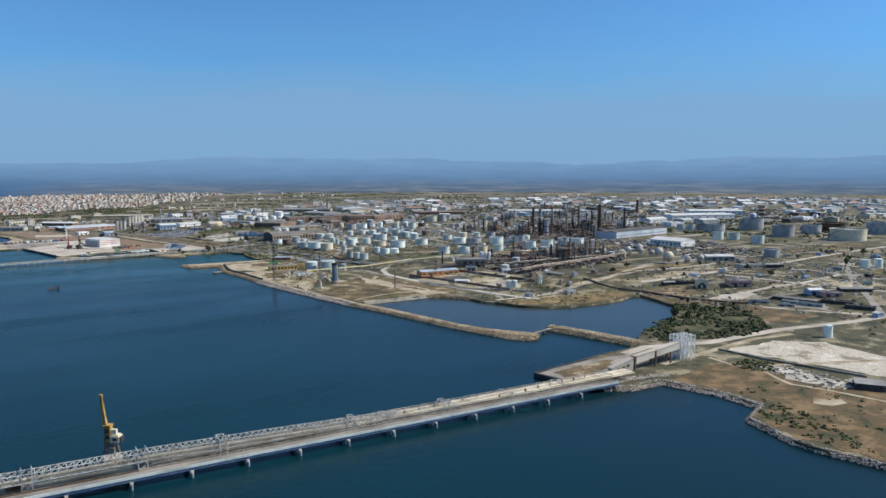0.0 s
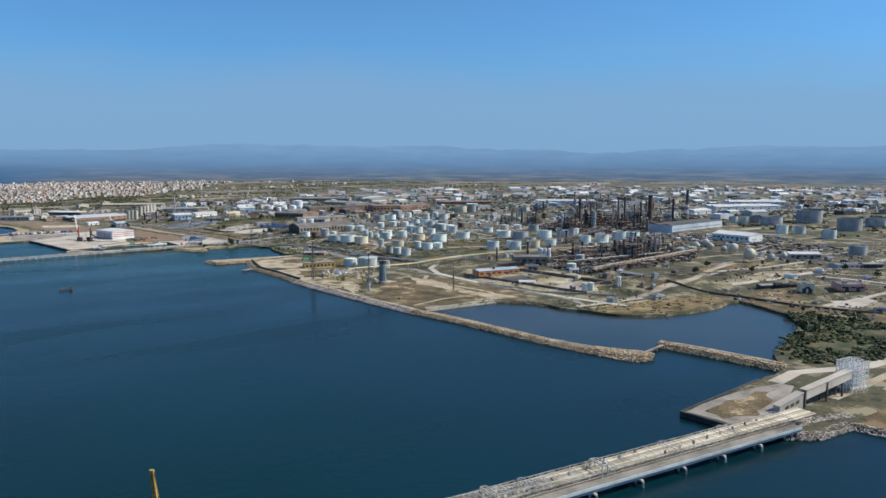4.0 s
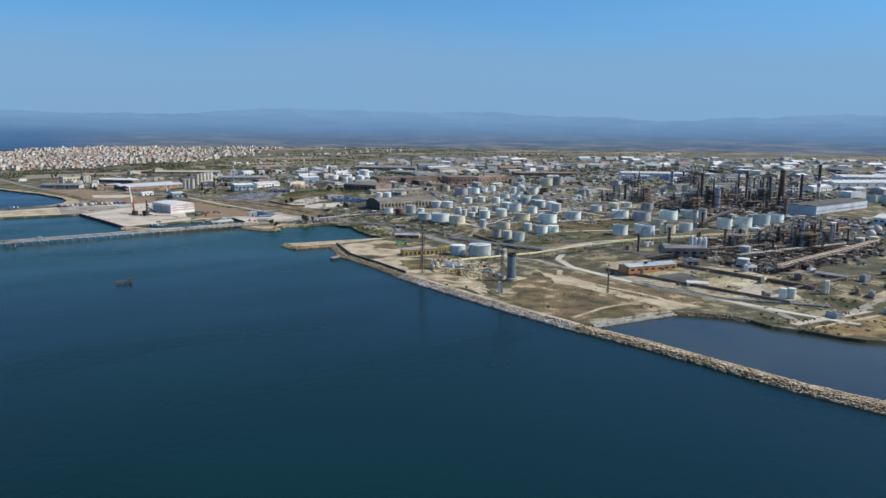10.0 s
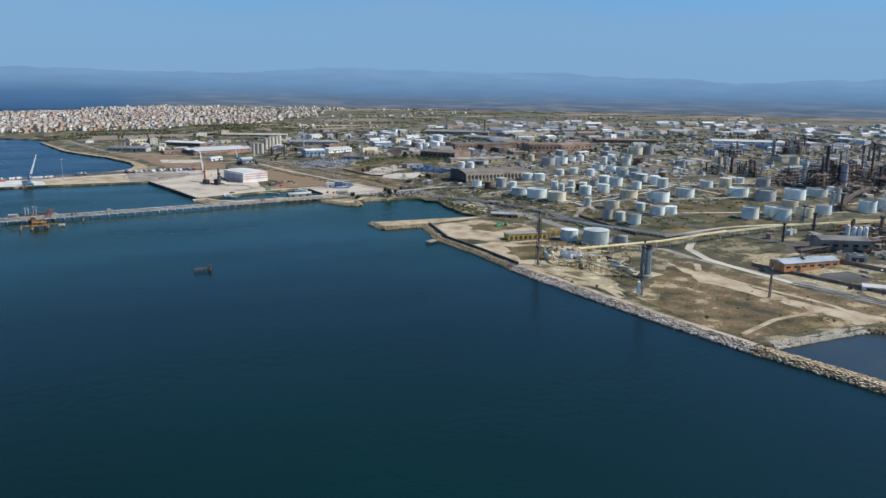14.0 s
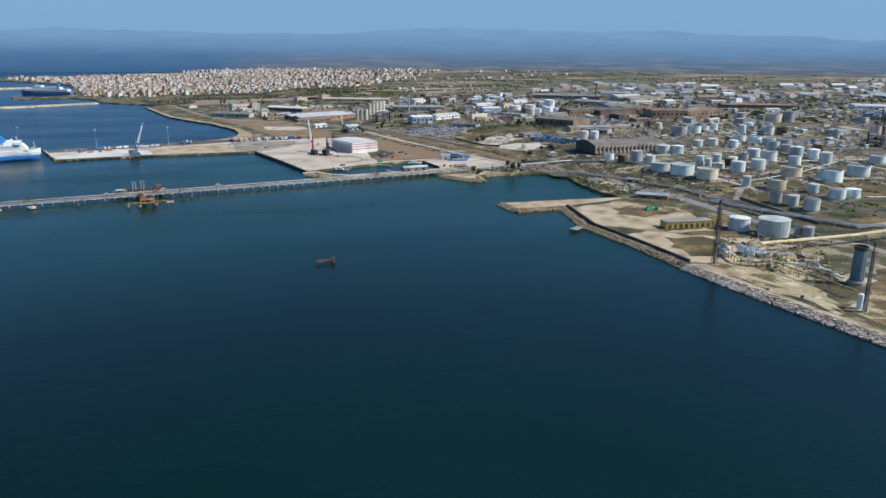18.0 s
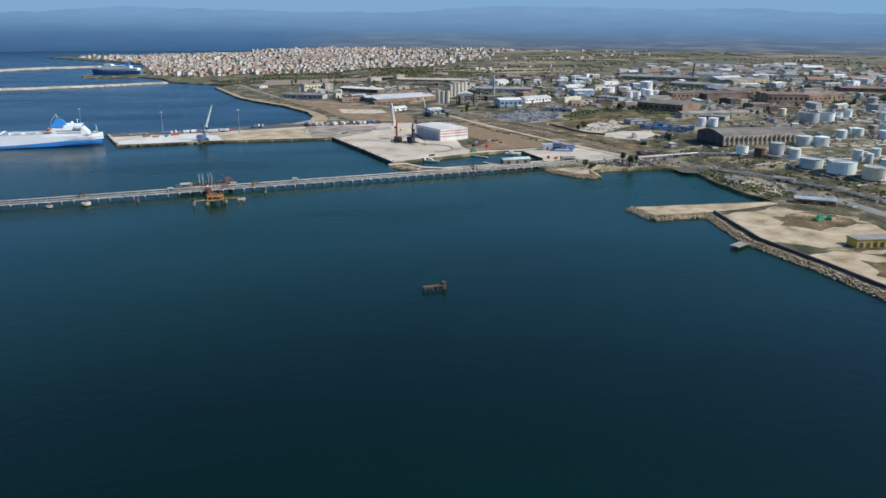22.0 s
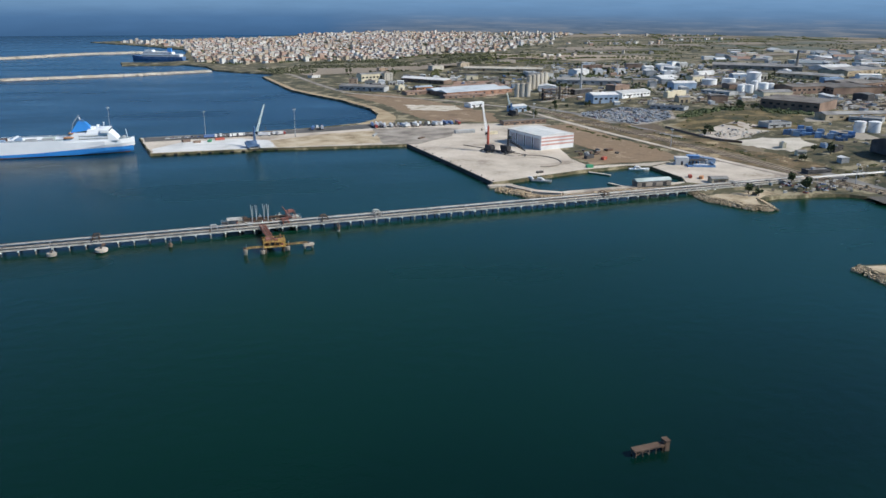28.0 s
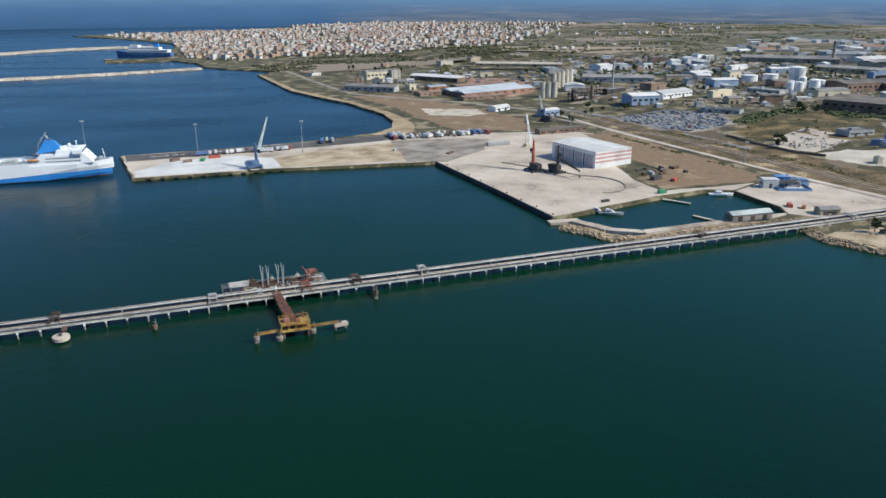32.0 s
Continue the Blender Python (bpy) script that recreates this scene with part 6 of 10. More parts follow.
rng = random.Random(21)
for i in range(9):
    truck(250 + (i % 3) * 5 + 68 * (i > 2), 1628 + 4 * (i // 3), 80 + rng.uniform(-8, 8), "trucks on the quay", i % 2 == 0)
for i in range(22):
    truck(318 + i * 4.6, 1622 + rng.uniform(-3, 4), 95 + rng.uniform(-10, 10), "trucks on the quay", rng.random() < .6)
for i in range(20):
    x = 100 + i * 6.2 + rng.uniform(-1, 1)
    car(x, 1609 + (x - 86) * .09, 10 + rng.uniform(-6, 6), "cars on the mole")
for i in range(10):
    truck(140 + i * 8 + rng.uniform(-2, 2), 1600 + rng.uniform(0, 8), 5 + rng.uniform(-10, 10), "trucks on the mole", rng.random() < .5)
rng = random.Random(22)
YARD = [(584, 1640), (602, 1665), (657, 1667), (684, 1606), (662, 1560), (610, 1552), (598, 1590)]
stored, stored_glass = Shape(), Shape()
n_car = 0
for r in range(30):
    for i in range(36):
        x, y = 576 + i * 3.1 + rng.uniform(-.3, .3), 1492 + r * 6.0 + (r % 3) * .5 + rng.uniform(-.4, .4)
        if not inside(x, y, YARD) or rng.random() > .78 or i % 9 == 4:
            continue
        n_car += 1
        if n_car % 9 == 0:
            car(x, y, 92 + rng.uniform(-4, 4), "cars in the storage yard")
            continue
        g = ground_z(x, y) + .17
        stored.add([(x + px, y + py, g + pz) for px, py, pz in ((-.85, -2.1, .3), (.85, -2.1, .3), (.85, 2.1, .3), (-.85, 2.1, .3), (-.85, -2.1, .9), (.85, -2.1, .9), (.85, 2.1, .8), (-.85, 2.1, .8), (-.7, -1.4, 1.42), (.7, -1.4, 1.42), (.7, .5, 1.42), (-.7, .5, 1.42))],
                   [(0, 1, 5, 4), (1, 2, 6, 5), (2, 3, 7, 6), (3, 0, 4, 7), (4, 5, 6, 7), (8, 9, 10, 11), (4, 8, 11, 7), (5, 6, 10, 9)])
        stored_glass.add([(x + px, y + py, g + pz) for px, py, pz in ((-.78, -1.95, .93), (.78, -1.95, .93), (.68, -1.42, 1.40), (-.68, -1.42, 1.40), (-.78, 1.2, .9), (.78, 1.2, .9), (.68, .55, 1.40), (-.68, .55, 1.40))], [(0, 1, 2, 3), (5, 4, 7, 6)])
solid("stored_cars", stored, M_CARST, "white, silver and blue cars stored in close rows", "cars", kind="stuff")
solid("stored_car_glass", stored_glass, M_GLASS, "dark windscreens of the stored cars", "cars", kind="stuff")
for i in range(26):
    car(540 + rng.uniform(0, 40), 1235 + rng.uniform(-6, 25), rng.choice((0, 90)) + rng.uniform(-5, 5), "cars by the pier root")
for i in range(9):
    car(650 + rng.uniform(0, 48), 1446 + rng.uniform(0, 46), rng.uniform(0, 180), "vehicles in the scrap yard")


# materials heaped on the quay
def pallet_stack(x, y, turn, w, d, h, material, label, name="cargo_stack"):
    k = thing(name, x, y, ground_z(x, y) + .1, label, "cargo", "cargo on the quay", turn=turn)
    n = max(1, int(h / .9))
    for i in range(n):
        part("layer", Shape().box(-w / 2 + .06 * (i % 2), -d / 2, i * h / n + .04, w / 2 - .05 * (i % 3), d / 2, (i + 1) * h / n), material, k)
    part("pallet", Shape().box(-w / 2, -d / 2, -.05, w / 2, d / 2, .04), M_BRICKB, k)


rng = random.Random(5)
for x, y, t, w, d, h, m, lb in ((150, 1590, 10, 9, 3, 2.2, M_RED, "red bundle of cargo on the mole"), (118, 1588, 30, 8, 3, 2.4, M_BRICKB, "brown timber bundle on the mole"), (128, 1580, 5, 7, 3, 2, M_BRICKB, "brown timber bundle on the mole"),
                               (140, 1582, 70, 6, 3, 2, M_GREENP, "green machine part on the mole"), (304, 1570, 60, 12, 2, 2, M_GREYP, "grey steel profile bundle"), (456, 1395, 15, 9, 4, 3, M_DARK, "dark scrap heap beside the hall"),
                               (466, 1386, 30, 6, 3, 2.4, M_RED, "red skip standing beside the hall"), (436, 1359, 0, 6, 3, 2.4, M_GREENP, "green container by the basin"), (386, 1352, 10, 6, 2, 1.6, M_DARK, "dark crate by the quay edge"),
                               (493, 1300, 60, 6, 2.6, 2.2, M_RED, "red machine by the basin"), (499, 1294, 40, 5, 2.6, 2.2, M_ORANGE, "orange machine by the basin"), (400, 1560, 0, 22, 5, 3.4, M_GREYP, "long grey trailer row on the quay"),
                               (425, 1545, 5, 12, 4, 3, M_CREAM, "cream boxes on the quay"), (345, 1540, 40, 9, 3, 1.2, M_RUST, "rusty barge cover on the quay")):
    pallet_stack(x, y, t, w, d, h, m, lb)
for i in range(16):
    pallet_stack(476 + rng.uniform(-22, 22), 1420 + rng.uniform(-14, 10), rng.uniform(0, 90), rng.uniform(3, 7), rng.uniform(2, 3), rng.uniform(1, 2.2), rng.choice((M_DARK, M_RUST, M_GREYP)), "scrap metal heap on bare ground", "scrap_heap")
kerb = Shape()
for i in range(26):
    a0, a1 = -1.9 + i * .14, -1.9 + (i + 1) * .14
    kerb.beam((404 + 22 * math.cos(a0), 1398 + 22 * math.sin(a0) * 1.2, 2.6), (404 + 22 * math.cos(a1), 1398 + 22 * math.sin(a1) * 1.2, 2.6), .7, .7)
kerb.beam((410, 1424, 2.6), (372, 1490, 2.6), .7, .7)
solid("crane_track_kerb", kerb, M_CONC_D, "dark curved kerb set in the quay", "kerb", kind="structure")
bol = thing("quay_bollards", 0, 0, 0, "row of dark mooring bollards along the quay edge", "bollards")
for i in range(9):
    u = i / 8
    p = (325 + 12 * u, 1496 - 160 * u)
    part("bollard", Shape().lathe([(.5, 2.3), (.4, 2.8), (.7, 3.0), (.6, 3.2)], 8, p[0] + 1.2, p[1]), M_DARK, bol)
for i in range(11):
    u = i / 10
    part("fender", Shape().tube((96 + 100 * u, 1532.2 - 3.6 * u, .8), (99 + 100 * u, 1532.1 - 3.6 * u, .8), .8, n=8), M_RUBBER, bol)

# basin: floating pontoons, boats, sheds
for x0, y0, x1, y1 in ((430, 1350, 441, 1334), (424, 1309, 430, 1293), (353, 1318, 360, 1303)):
    pn = thing("pontoon", 0, 0, 0, "pale floating concrete pontoon", "pontoon", "pontoons")
    part("deck", Shape().beam((x0, y0, .7), (x1, y1, .7), 2.6, .5), M_CONC, pn)
    part("float", Shape().beam((x0, y0, .1), (x1, y1, .1), 2.2, .7), M_DARK, pn)


def boat(x, y, turn, length, paint, label, name="motor_boat"):
    b = thing(name, x, y, 0, label, "boat", "boats", turn=turn)
    L, Wd = length / 2, length * .15
    hull = Shape()
    secs = ((-L, .9, 1.2), (-L * .3, 1, 1.2), (L * .4, .85, 1.4), (L * .8, .4, 1.7), (L, .03, 1.9))
    vs = []
    for sx, w, zt in secs:
        vs += [(sx, -Wd * w * .7, -.4), (sx, -Wd * w, zt), (sx, Wd * w, zt), (sx, Wd * w * .7, -.4)]
    fs = [(4 * i + k, 4 * i + 4 + k, 4 * i + 5 + k, 4 * i + 1 + k) for i in range(4) for k in range(3)] + [(0, 1, 2, 3), (19, 18, 17, 16)]
    hull.add(vs, fs)
    part("hull", hull, paint, b)
    part("cabin", Shape().add([(-L * .5, -Wd * .7, 1.2), (L * .3, -Wd * .6, 1.3), (L * .3, Wd * .6, 1.3), (-L * .5, Wd * .7, 1.2), (-L * .45, -Wd * .6, 2.9), (L * .05, -Wd * .5, 2.9), (L * .05, Wd * .5, 2.9), (-L * .45, Wd * .6, 2.9)],
                              [(4, 5, 6, 7), (0, 1, 5, 4), (1, 2, 6, 5), (2, 3, 7, 6), (3, 0, 4, 7)]), M_WHITE, b)
    part("windows", Shape().box(-L * .4, -Wd * .72, 1.9, 0, Wd * .72, 2.4), M_GLASS, b)
    part("flybridge", Shape().box(-L * .4, -Wd * .5, 2.91, -.05 * L, Wd * .5, 3.3).beam((-L * .3, 0, 3.3), (-L * .35, 0, 5), .12), M_WHITE, b)


boat(477, 1347, -20, 17, M_SHIP, "white motor yacht moored in the basin")
boat(378, 1332, -35, 16, M_GREYP, "grey work boat moored at the quay corner", "work_boat")
boat(372, 1338, -40, 12, M_DARK, "dark work boat moored at the quay corner", "work_boat")

yw = thing("yard_wall", 0, 0, 0, "low brown wall between the road and the yards", "wall")
for a, b in (((624, 1520), (622, 1471)), ((622, 1471), (625, 1430)), ((625, 1430), (634, 1408))):
    ga, gb = ground_z(*a), ground_z(*b)
    part("wall", Shape().beam((*a, ga + .9), (*b, gb + .9), .5, 2.2), M_UMBER, yw)
bs_ = thing("boat_shed", 449, 1288, 2.05, "long grey metal shed on the basin breakwater", "shed", turn=-3)
part("wall", Shape().box(-14.5, -4, 0, 14.5, 4, 4.0), M_CONC_D, bs_)
part("roof", Shape().add([(-15, -4.5, 4.0), (15, -4.5, 4.0), (15, 4.5, 4.0), (-15, 4.5, 4.0), (-15, 0, 5.8), (15, 0, 5.8)], [(3, 2, 1, 0), (0, 1, 5, 4), (2, 3, 4, 5), (1, 2, 5), (3, 0, 4)]), M_ZINC, bs_)
for x in (-9, 0, 9):
    part("door", Shape().box(x - 1.6, -4.08, 0, x + 1.6, -4.01, 3), M_DARK, bs_)

bb = thing("port_office", 531, 1344, ground_z(531, 1344), "pale blue port buildings behind a blue wall", "building", turn=-24)
part("yard_wall", Shape().box(-9, -13, 0, 14, -12.6, 1.8), M_BLUEC, bb)
part("yard_wall", Shape().box(-9, -12.6, 0, -8.6, -6.2, 1.8), M_BLUEC, bb)
part("yard_wall", Shape().box(13.6, -12.6, 0, 14, 6, 1.8), M_BLUEC, bb)
part("front_block", Shape().box(-18, -6, 0, -7, 2, 6.4), M_LBLUE, bb, "pale blue rendered block")
part("white_gable", Shape().box(-17.6, -6.12, .4, -7.4, -6.01, 6.0), M_ROOFW, bb, "white front panel")
part("door", Shape().box(-13.6, -6.2, 0, -11.6, -6.13, 3.6), M_DARK, bb)
part("flat_roof", Shape().box(-18.2, -6.3, 6.4, -6.8, 2.2, 6.6), M_ROOFW, bb)
part("canopy_roof", Shape().box(-6, -8, 4.2, 7, 2, 4.5), M_DARK, bb)
for x in (-5.6, .5, 6.6):
    for y in (-7.6, 1.6):
        part("canopy_post", Shape().box(x - .2, y - .2, 0, x + .2, y + .2, 4.2), M_NAVY, bb)
part("rear_block", Shape().box(-6, 3, 0, 4, 10, 6.4).box(-6.3, 2.7, 6.4, 4.3, 10.3, 6.7), M_BLUEC, bb)
for x, y, h in ((-4, -3, 7.4), (2, 5, 8.6), (8, 6, 6.2)):
    part("mast", Shape().beam((x, y, 4), (x, y, h), .25).beam((x - 1, y, h - .6), (x + 1, y, h - .6), .15), M_DARK, bb)
part("roof_slope", Shape().add([(5, 3, 5), (18, 3, 3.6), (18, 11, 3.6), (5, 11, 5), (5, 3, 5.4), (18, 3, 4.0), (18, 11, 4.0), (5, 11, 5.4)], [(4, 5, 6, 7), (0, 1, 5, 4), (1, 2, 6, 5), (2, 3, 7, 6), (3, 0, 4, 7), (3, 2, 1, 0)]), M_NAVY, bb)
part("shed_wall", Shape().box(5.2, 3.2, 0, 17.8, 3.6, 3.5).box(17.4, 3.6, 0, 17.8, 10.8, 3.5), M_BLUEP, bb)
for k in range(3):
    part("window", Shape().box(-18.1, -4.6 + k * 2.3, 2.2, -18.01, -3.2 + k * 2.3, 3.8), M_GLASS, bb)
    part("door", Shape().box(-5 + k * 3, 2.9, 0, -3.4 + k * 3, 2.99, 2.4), M_DARK, bb)
part("hull_on_stands", Shape().box(-4, -11, .8, 8, -9.4, 2.2), M_SHIP, bb)
part("tank", Shape().tube((9, 0, 0), (9, 0, 4.4), 1.3, n=12), M_STEEL, bb)


# ---- ferries ----
def loft(sh, secs):
    """A hull from stations of (x, half breadth at keel, at deck, deck height, keel height)."""
    vs = []
    for x, wk, wd, zd, zk in secs:
        vs += [(x, -wk, zk), (x, -(wk * .3 + wd * .7), zk + (zd - zk) * .45), (x, -wd, zd), (x, wd, zd), (x, wk * .3 + wd * .7, zk + (zd - zk) * .45), (x, wk, zk)]
    n = len(secs)
    fs = [(6 * i + k, 6 * i + 6 + k, 6 * i + 7 + k, 6 * i + 1 + k) for i in range(n - 1) for k in range(5)]
    fs += [tuple(range(6)), tuple(range(6 * n - 1, 6 * n - 7, -1))]
    sh.add(vs, fs)
    return sh


fe = thing("car_ferry", -38, 1571, 0, "large white and blue car ferry at the mole", "ferry", "ferries", turn=-3)
part("boot_top", loft(Shape(), ((-112, 9, 12.5, .7, -1), (0, 12, 13.02, .7, -1), (60, 9, 12.4, .7, -1), (92, 3, 6.4, .7, -1), (106, .4, 1.4, .7, -1))), M_RUSTR, fe)
part("hull", loft(Shape(), ((-112, 12.5, 13, 2.2, .72), (-20, 13, 13, 2.5, .72), (30, 13, 13, 3.6, .72), (62, 12.4, 12.8, 5.4, .72), (86, 8, 10, 5.9, .72), (100, 3.6, 5.8, 5.8, .72), (109, .3, 1.4, 5.8, .72))), M_HULLB, fe, "bright blue wave band along the hull")
part("upper_hull", loft(Shape(), ((-112, 13, 13, 12, 2.22), (-20, 13, 13, 12, 2.52), (30, 13, 13, 12, 3.62), (62, 12.8, 13, 12, 5.42), (86, 10, 11.8, 12.2, 5.92), (100, 5.8, 8, 12.6, 5.82), (110.5, 1.4, 2.2, 13.2, 5.82))), M_SHIP, fe)
part("superstructure", Shape().add([(52, -12.8, 12.02), (98, -10.4, 12.3), (98, 10.4, 12.3), (52, 12.8, 12.02), (61, -12.3, 19.5), (92, -10.6, 19.5), (92, 10.6, 19.5), (61, 12.3, 19.5)],
                                   [(4, 5, 6, 7), (0, 1, 5, 4), (1, 2, 6, 5), (2, 3, 7, 6), (3, 0, 4, 7)]), M_SHIP, fe)
part("upper_deck", Shape().add([(72, -11.4, 19.52), (90, -10.2, 19.52), (90, 10.2, 19.52), (72, 11.4, 19.52), (73, -11, 22.6), (88, -9.8, 22.6), (88, 9.8, 22.6), (73, 11, 22.6)],
                               [(4, 5, 6, 7), (0, 1, 5, 4), (1, 2, 6, 5), (2, 3, 7, 6), (3, 0, 4, 7)]), M_SHIP, fe)
for s in (-1, 1):
    for z in (14.3, 16.7):
        for i in range(12):
            x = 66 + i * 2.05
            y = s * (12.72 - (x - 52) * .0405)
            part("window", Shape().box(x - .55, y - .12, z, x + .55, y + .12, z + .8), M_GLASS, fe)
    part("bulwark", Shape().box(-110, s * 12.8 - .2, 12.02, 54, s * 12.8 + .2, 14.2), M_SHIP, fe)
    part("side_house", Shape().box(-110, s * 10.6 - 1.6, 12.02, -36, s * 10.6 + 1.6, 17.4), M_SHIP, fe)
    part("house_walkway", Shape().box(-109, s * 10.6 - 1.2, 17.4, -37, s * 10.6 + 1.2, 17.6), M_PALE, fe)
    for i in range(9):
        part("vent_opening", Shape().box(-106 + i * 8, s * 12.26 - .06, 13.6, -102 + i * 8, s * 12.26 + .06, 16.0), M_GREYP, fe)
    for i, (bx, bw) in enumerate(((-64, 2.2), (-60, 6), (-52, 3), (-47, 5), (-40, 2), (-36, 7), (-27, 4), (-21, 5.5), (-14, 3))):
        part("hull_marking", Shape().box(bx, s * 13.1 - .04, 6.5, bx + bw, s * 13.1 + .04, 8.1), M_BLUEP, fe)
    boat_ = Shape().lathe([(.2, -4.4), (1.2, -3.2), (1.5, 0), (1.2, 3.2), (.2, 4.4)], 10)
    boat_.v = [(z + 57, px + s * 12.4, py * .8 + 16.4) for px, py, z in boat_.v]
    part("lifeboat", boat_, M_ORANGE, fe, "orange enclosed lifeboat")
    part("rescue_davit", Shape().beam((55, s * 11.4, 14.4), (55, s * 12.6, 18.2), .3).beam((59, s * 11.4, 15.6), (59, s * 12.6, 18.6), .3), M_SHIP, fe)
    rl = Shape()
    rail_line(rl, (-35, s * 12.7, 14.2), (52, s * 12.7, 14.2), 1.1, 3)
    part("handrail", rl, M_SHIP, fe)
part("cargo_deck", Shape().box(-108, -9.0, 12.03, 52, 9.0, 12.2), M_TURQ, fe, "blue-grey open cargo deck")
frng = random.Random(17)
for i in range(22):
    tx, ty = -92 + (i % 11) * 13 + frng.uniform(-1, 1), -5 + (i // 11) * 9
    if i in (3, 8, 14, 15, 20):
        continue
    part("trailer", Shape().box(tx - 4.6, ty - 1.2, 13.0, tx + 4.6, ty + 1.2, 15.4).box(tx - 4.4, ty - 1, 12.2, tx - 3, ty + 1, 12.98).box(tx + 3, ty - 1, 12.2, tx + 4.4, ty + 1, 12.98), frng.choice((M_TANK, M_GREYP, M_DARK, M_BLUEP, M_RUST)), fe)
part("aft_house", Shape().box(-112, -9, 12.21, -96, 9, 20).box(-110, -7, 20, -99, 7, 22), M_SHIP, fe)
part("deck_crossbeam", Shape().box(-36, -12.6, 17.0, -33, 12.6, 18.2).box(10, -12.6, 15.4, 12, 12.6, 16.2), M_SHIP, fe)
part("bridge", Shape().box(84, -12.8, 19.6, 91, 12.8, 22.2), M_SHIP, fe)
for i in range(9):
    part("bridge_window", Shape().box(91.01, -12 + i * 2.7, 20.6, 91.15, -9.7 + i * 2.7, 21.8), M_GLASS, fe)
part("funnel", Shape().add([(58, -5.4, 19.53), (76, -5, 22.0), (76, 5, 22.0), (58, 5.4, 19.53), (65, -3.2, 29.6), (71, -3.2, 28.4), (71, 3.2, 28.4), (65, 3.2, 29.6)],
                           [(4, 5, 6, 7), (0, 1, 5, 4), (1, 2, 6, 5), (2, 3, 7, 6), (3, 0, 4, 7)]), M_HULLB, fe, "bright blue sloping funnel")
part("funnel_cap", Shape().box(65.4, -2.4, 29.0, 69, 2.4, 30.6), M_NAVY, fe)
part("exhaust", Shape().tube((66.5, -1.2, 30.6), (65.5, -1.2, 33), .5, n=8).tube((66.5, 1.2, 30.6), (65.5, 1.2, 33), .5, n=8), M_STEEL, fe)
part("mast", Shape().beam((60, 0, 27), (66, 0, 35), .7).beam((62.5, -2.4, 31.0), (62.5, 2.4, 31.0), .35).beam((58, 0, 19.5), (60, 0, 27), .7), M_STEEL, fe)
part("radar_mast", Shape().beam((86, 0, 22.6), (86, 0, 28), .4).beam((86, -2.4, 26.4), (86, 2.4, 26.4), .3).box(85.4, -1.4, 27.4, 86.6, 1.4, 27.8), M_SHIP, fe)
part("radome", Shape().lathe([(.2, 22.6), (1.2, 23.2), (1.4, 24), (1.1, 24.9), (.2, 25.3)], 12, 80, 5), M_SHIP, fe)
part("deck_locker", Shape().box(74, -4, 22.6, 78, 3, 24), M_SHIP, fe)
part("fore_deck", Shape().prism([(98, -7.6), (108, -2.2), (108, 2.2), (98, 7.6)], 12.9, 13.3), M_TURQ, fe)
part("winch", Shape().box(101, -3, 13.3, 103, 3, 14.6), M_GREYP, fe)
part("fore_mast", Shape().beam((105, 0, 13.3), (104, 0, 21), .45).beam((104.4, -1.6, 18), (104.4, 1.6, 18), .25), M_SHIP, fe)

f2 = thing("car_ferry", 84, 2822, 0, "dark blue and white ferry in the town harbour", "ferry", "ferries", turn=-27 + 180)
part("hull", loft(Shape(), ((-66, 8, 10, 9, -1), (-20, 9, 10, 8.5, -1), (36, 8, 10, 9, -1), (56, 3, 6, 11, -1), (66, .2, .8, 12.5, 0))), M_NAVY, f2)
part("superstructure", Shape().box(-60, -9.6, 9.05, 38, 9.6, 15).box(-40, -8.5, 15, 34, 8.5, 20).box(10, -8, 20, 30, 8, 24), M_WHITE, f2)
part("window_band", Shape().box(-58, -9.7, 11, 36, 9.7, 11.8).box(-38, -8.6, 17, 32, 8.6, 17.8), M_GLASS, f2)
part("funnel", Shape().box(-36, -3, 20, -26, 3, 29), M_HULLB, f2)
part("mast", Shape().beam((22, 0, 24), (22, 0, 31), .5), M_STEEL, f2)


# ---- works behind the sea wall ----
def lattice_stack(x, y, h, label, dark_top=True, r=1.0, spread=2.6):
    """A flare stack held in a lattice mast."""
    s = thing("flare_stack", x, y, ground_z(x, y), label, "flare stack", "flare stacks", turn=20)
    part("riser", Shape().tube((0, 0, 0), (0, 0, h), r * .55, r * .45, n=10), M_CONC_D if r > 1.2 else M_PIPE, s)
    for sx, sy in ((-1, -1), (1, -1), (1, 1), (-1, 1)):
        part("leg", Shape().beam((sx * spread * .5, sy * spread * .5, -.3), (sx * spread * .32, sy * spread * .32, h * .93), .22), M_RUST, s)
    n = int(h / 4)
    br = Shape()
    for i in range(n):
        z0, z1 = h * .93 * i / n, h * .93 * (i + 1) / n
        w0, w1 = spread * (.5 - .18 * i / n), spread * (.5 - .18 * (i + 1) / n)
        for k in range(4):
            a, b = ((-1, -1), (1, -1), (1, 1), (-1, 1))[k], ((1, -1), (1, 1), (-1, 1), (-1, -1))[k]
            br.beam((a[0] * w0, a[1] * w0, z0), (b[0] * w1, b[1] * w1, z1), .14)
            br.beam((a[0] * w1, a[1] * w1, z1), (b[0] * w1, b[1] * w1, z1), .14)
    part("bracing", br, M_RUST if r > 1.2 else M_STEEL, s)
    for z in (h * .35, h * .66, h * .92):
        part("platform", Shape().lathe([(spread * .75, z), (spread * .75, z + .25)], 10), M_DARK, s)
    part("tip", Shape().tube((0, 0, h), (0, 0, h + 2.4), r * .8, r * .6, n=10), M_DARK, s)
    part("footing", Shape().box(-spread, -spread, -.4, spread, spread, .5), M_CONC_D, s)


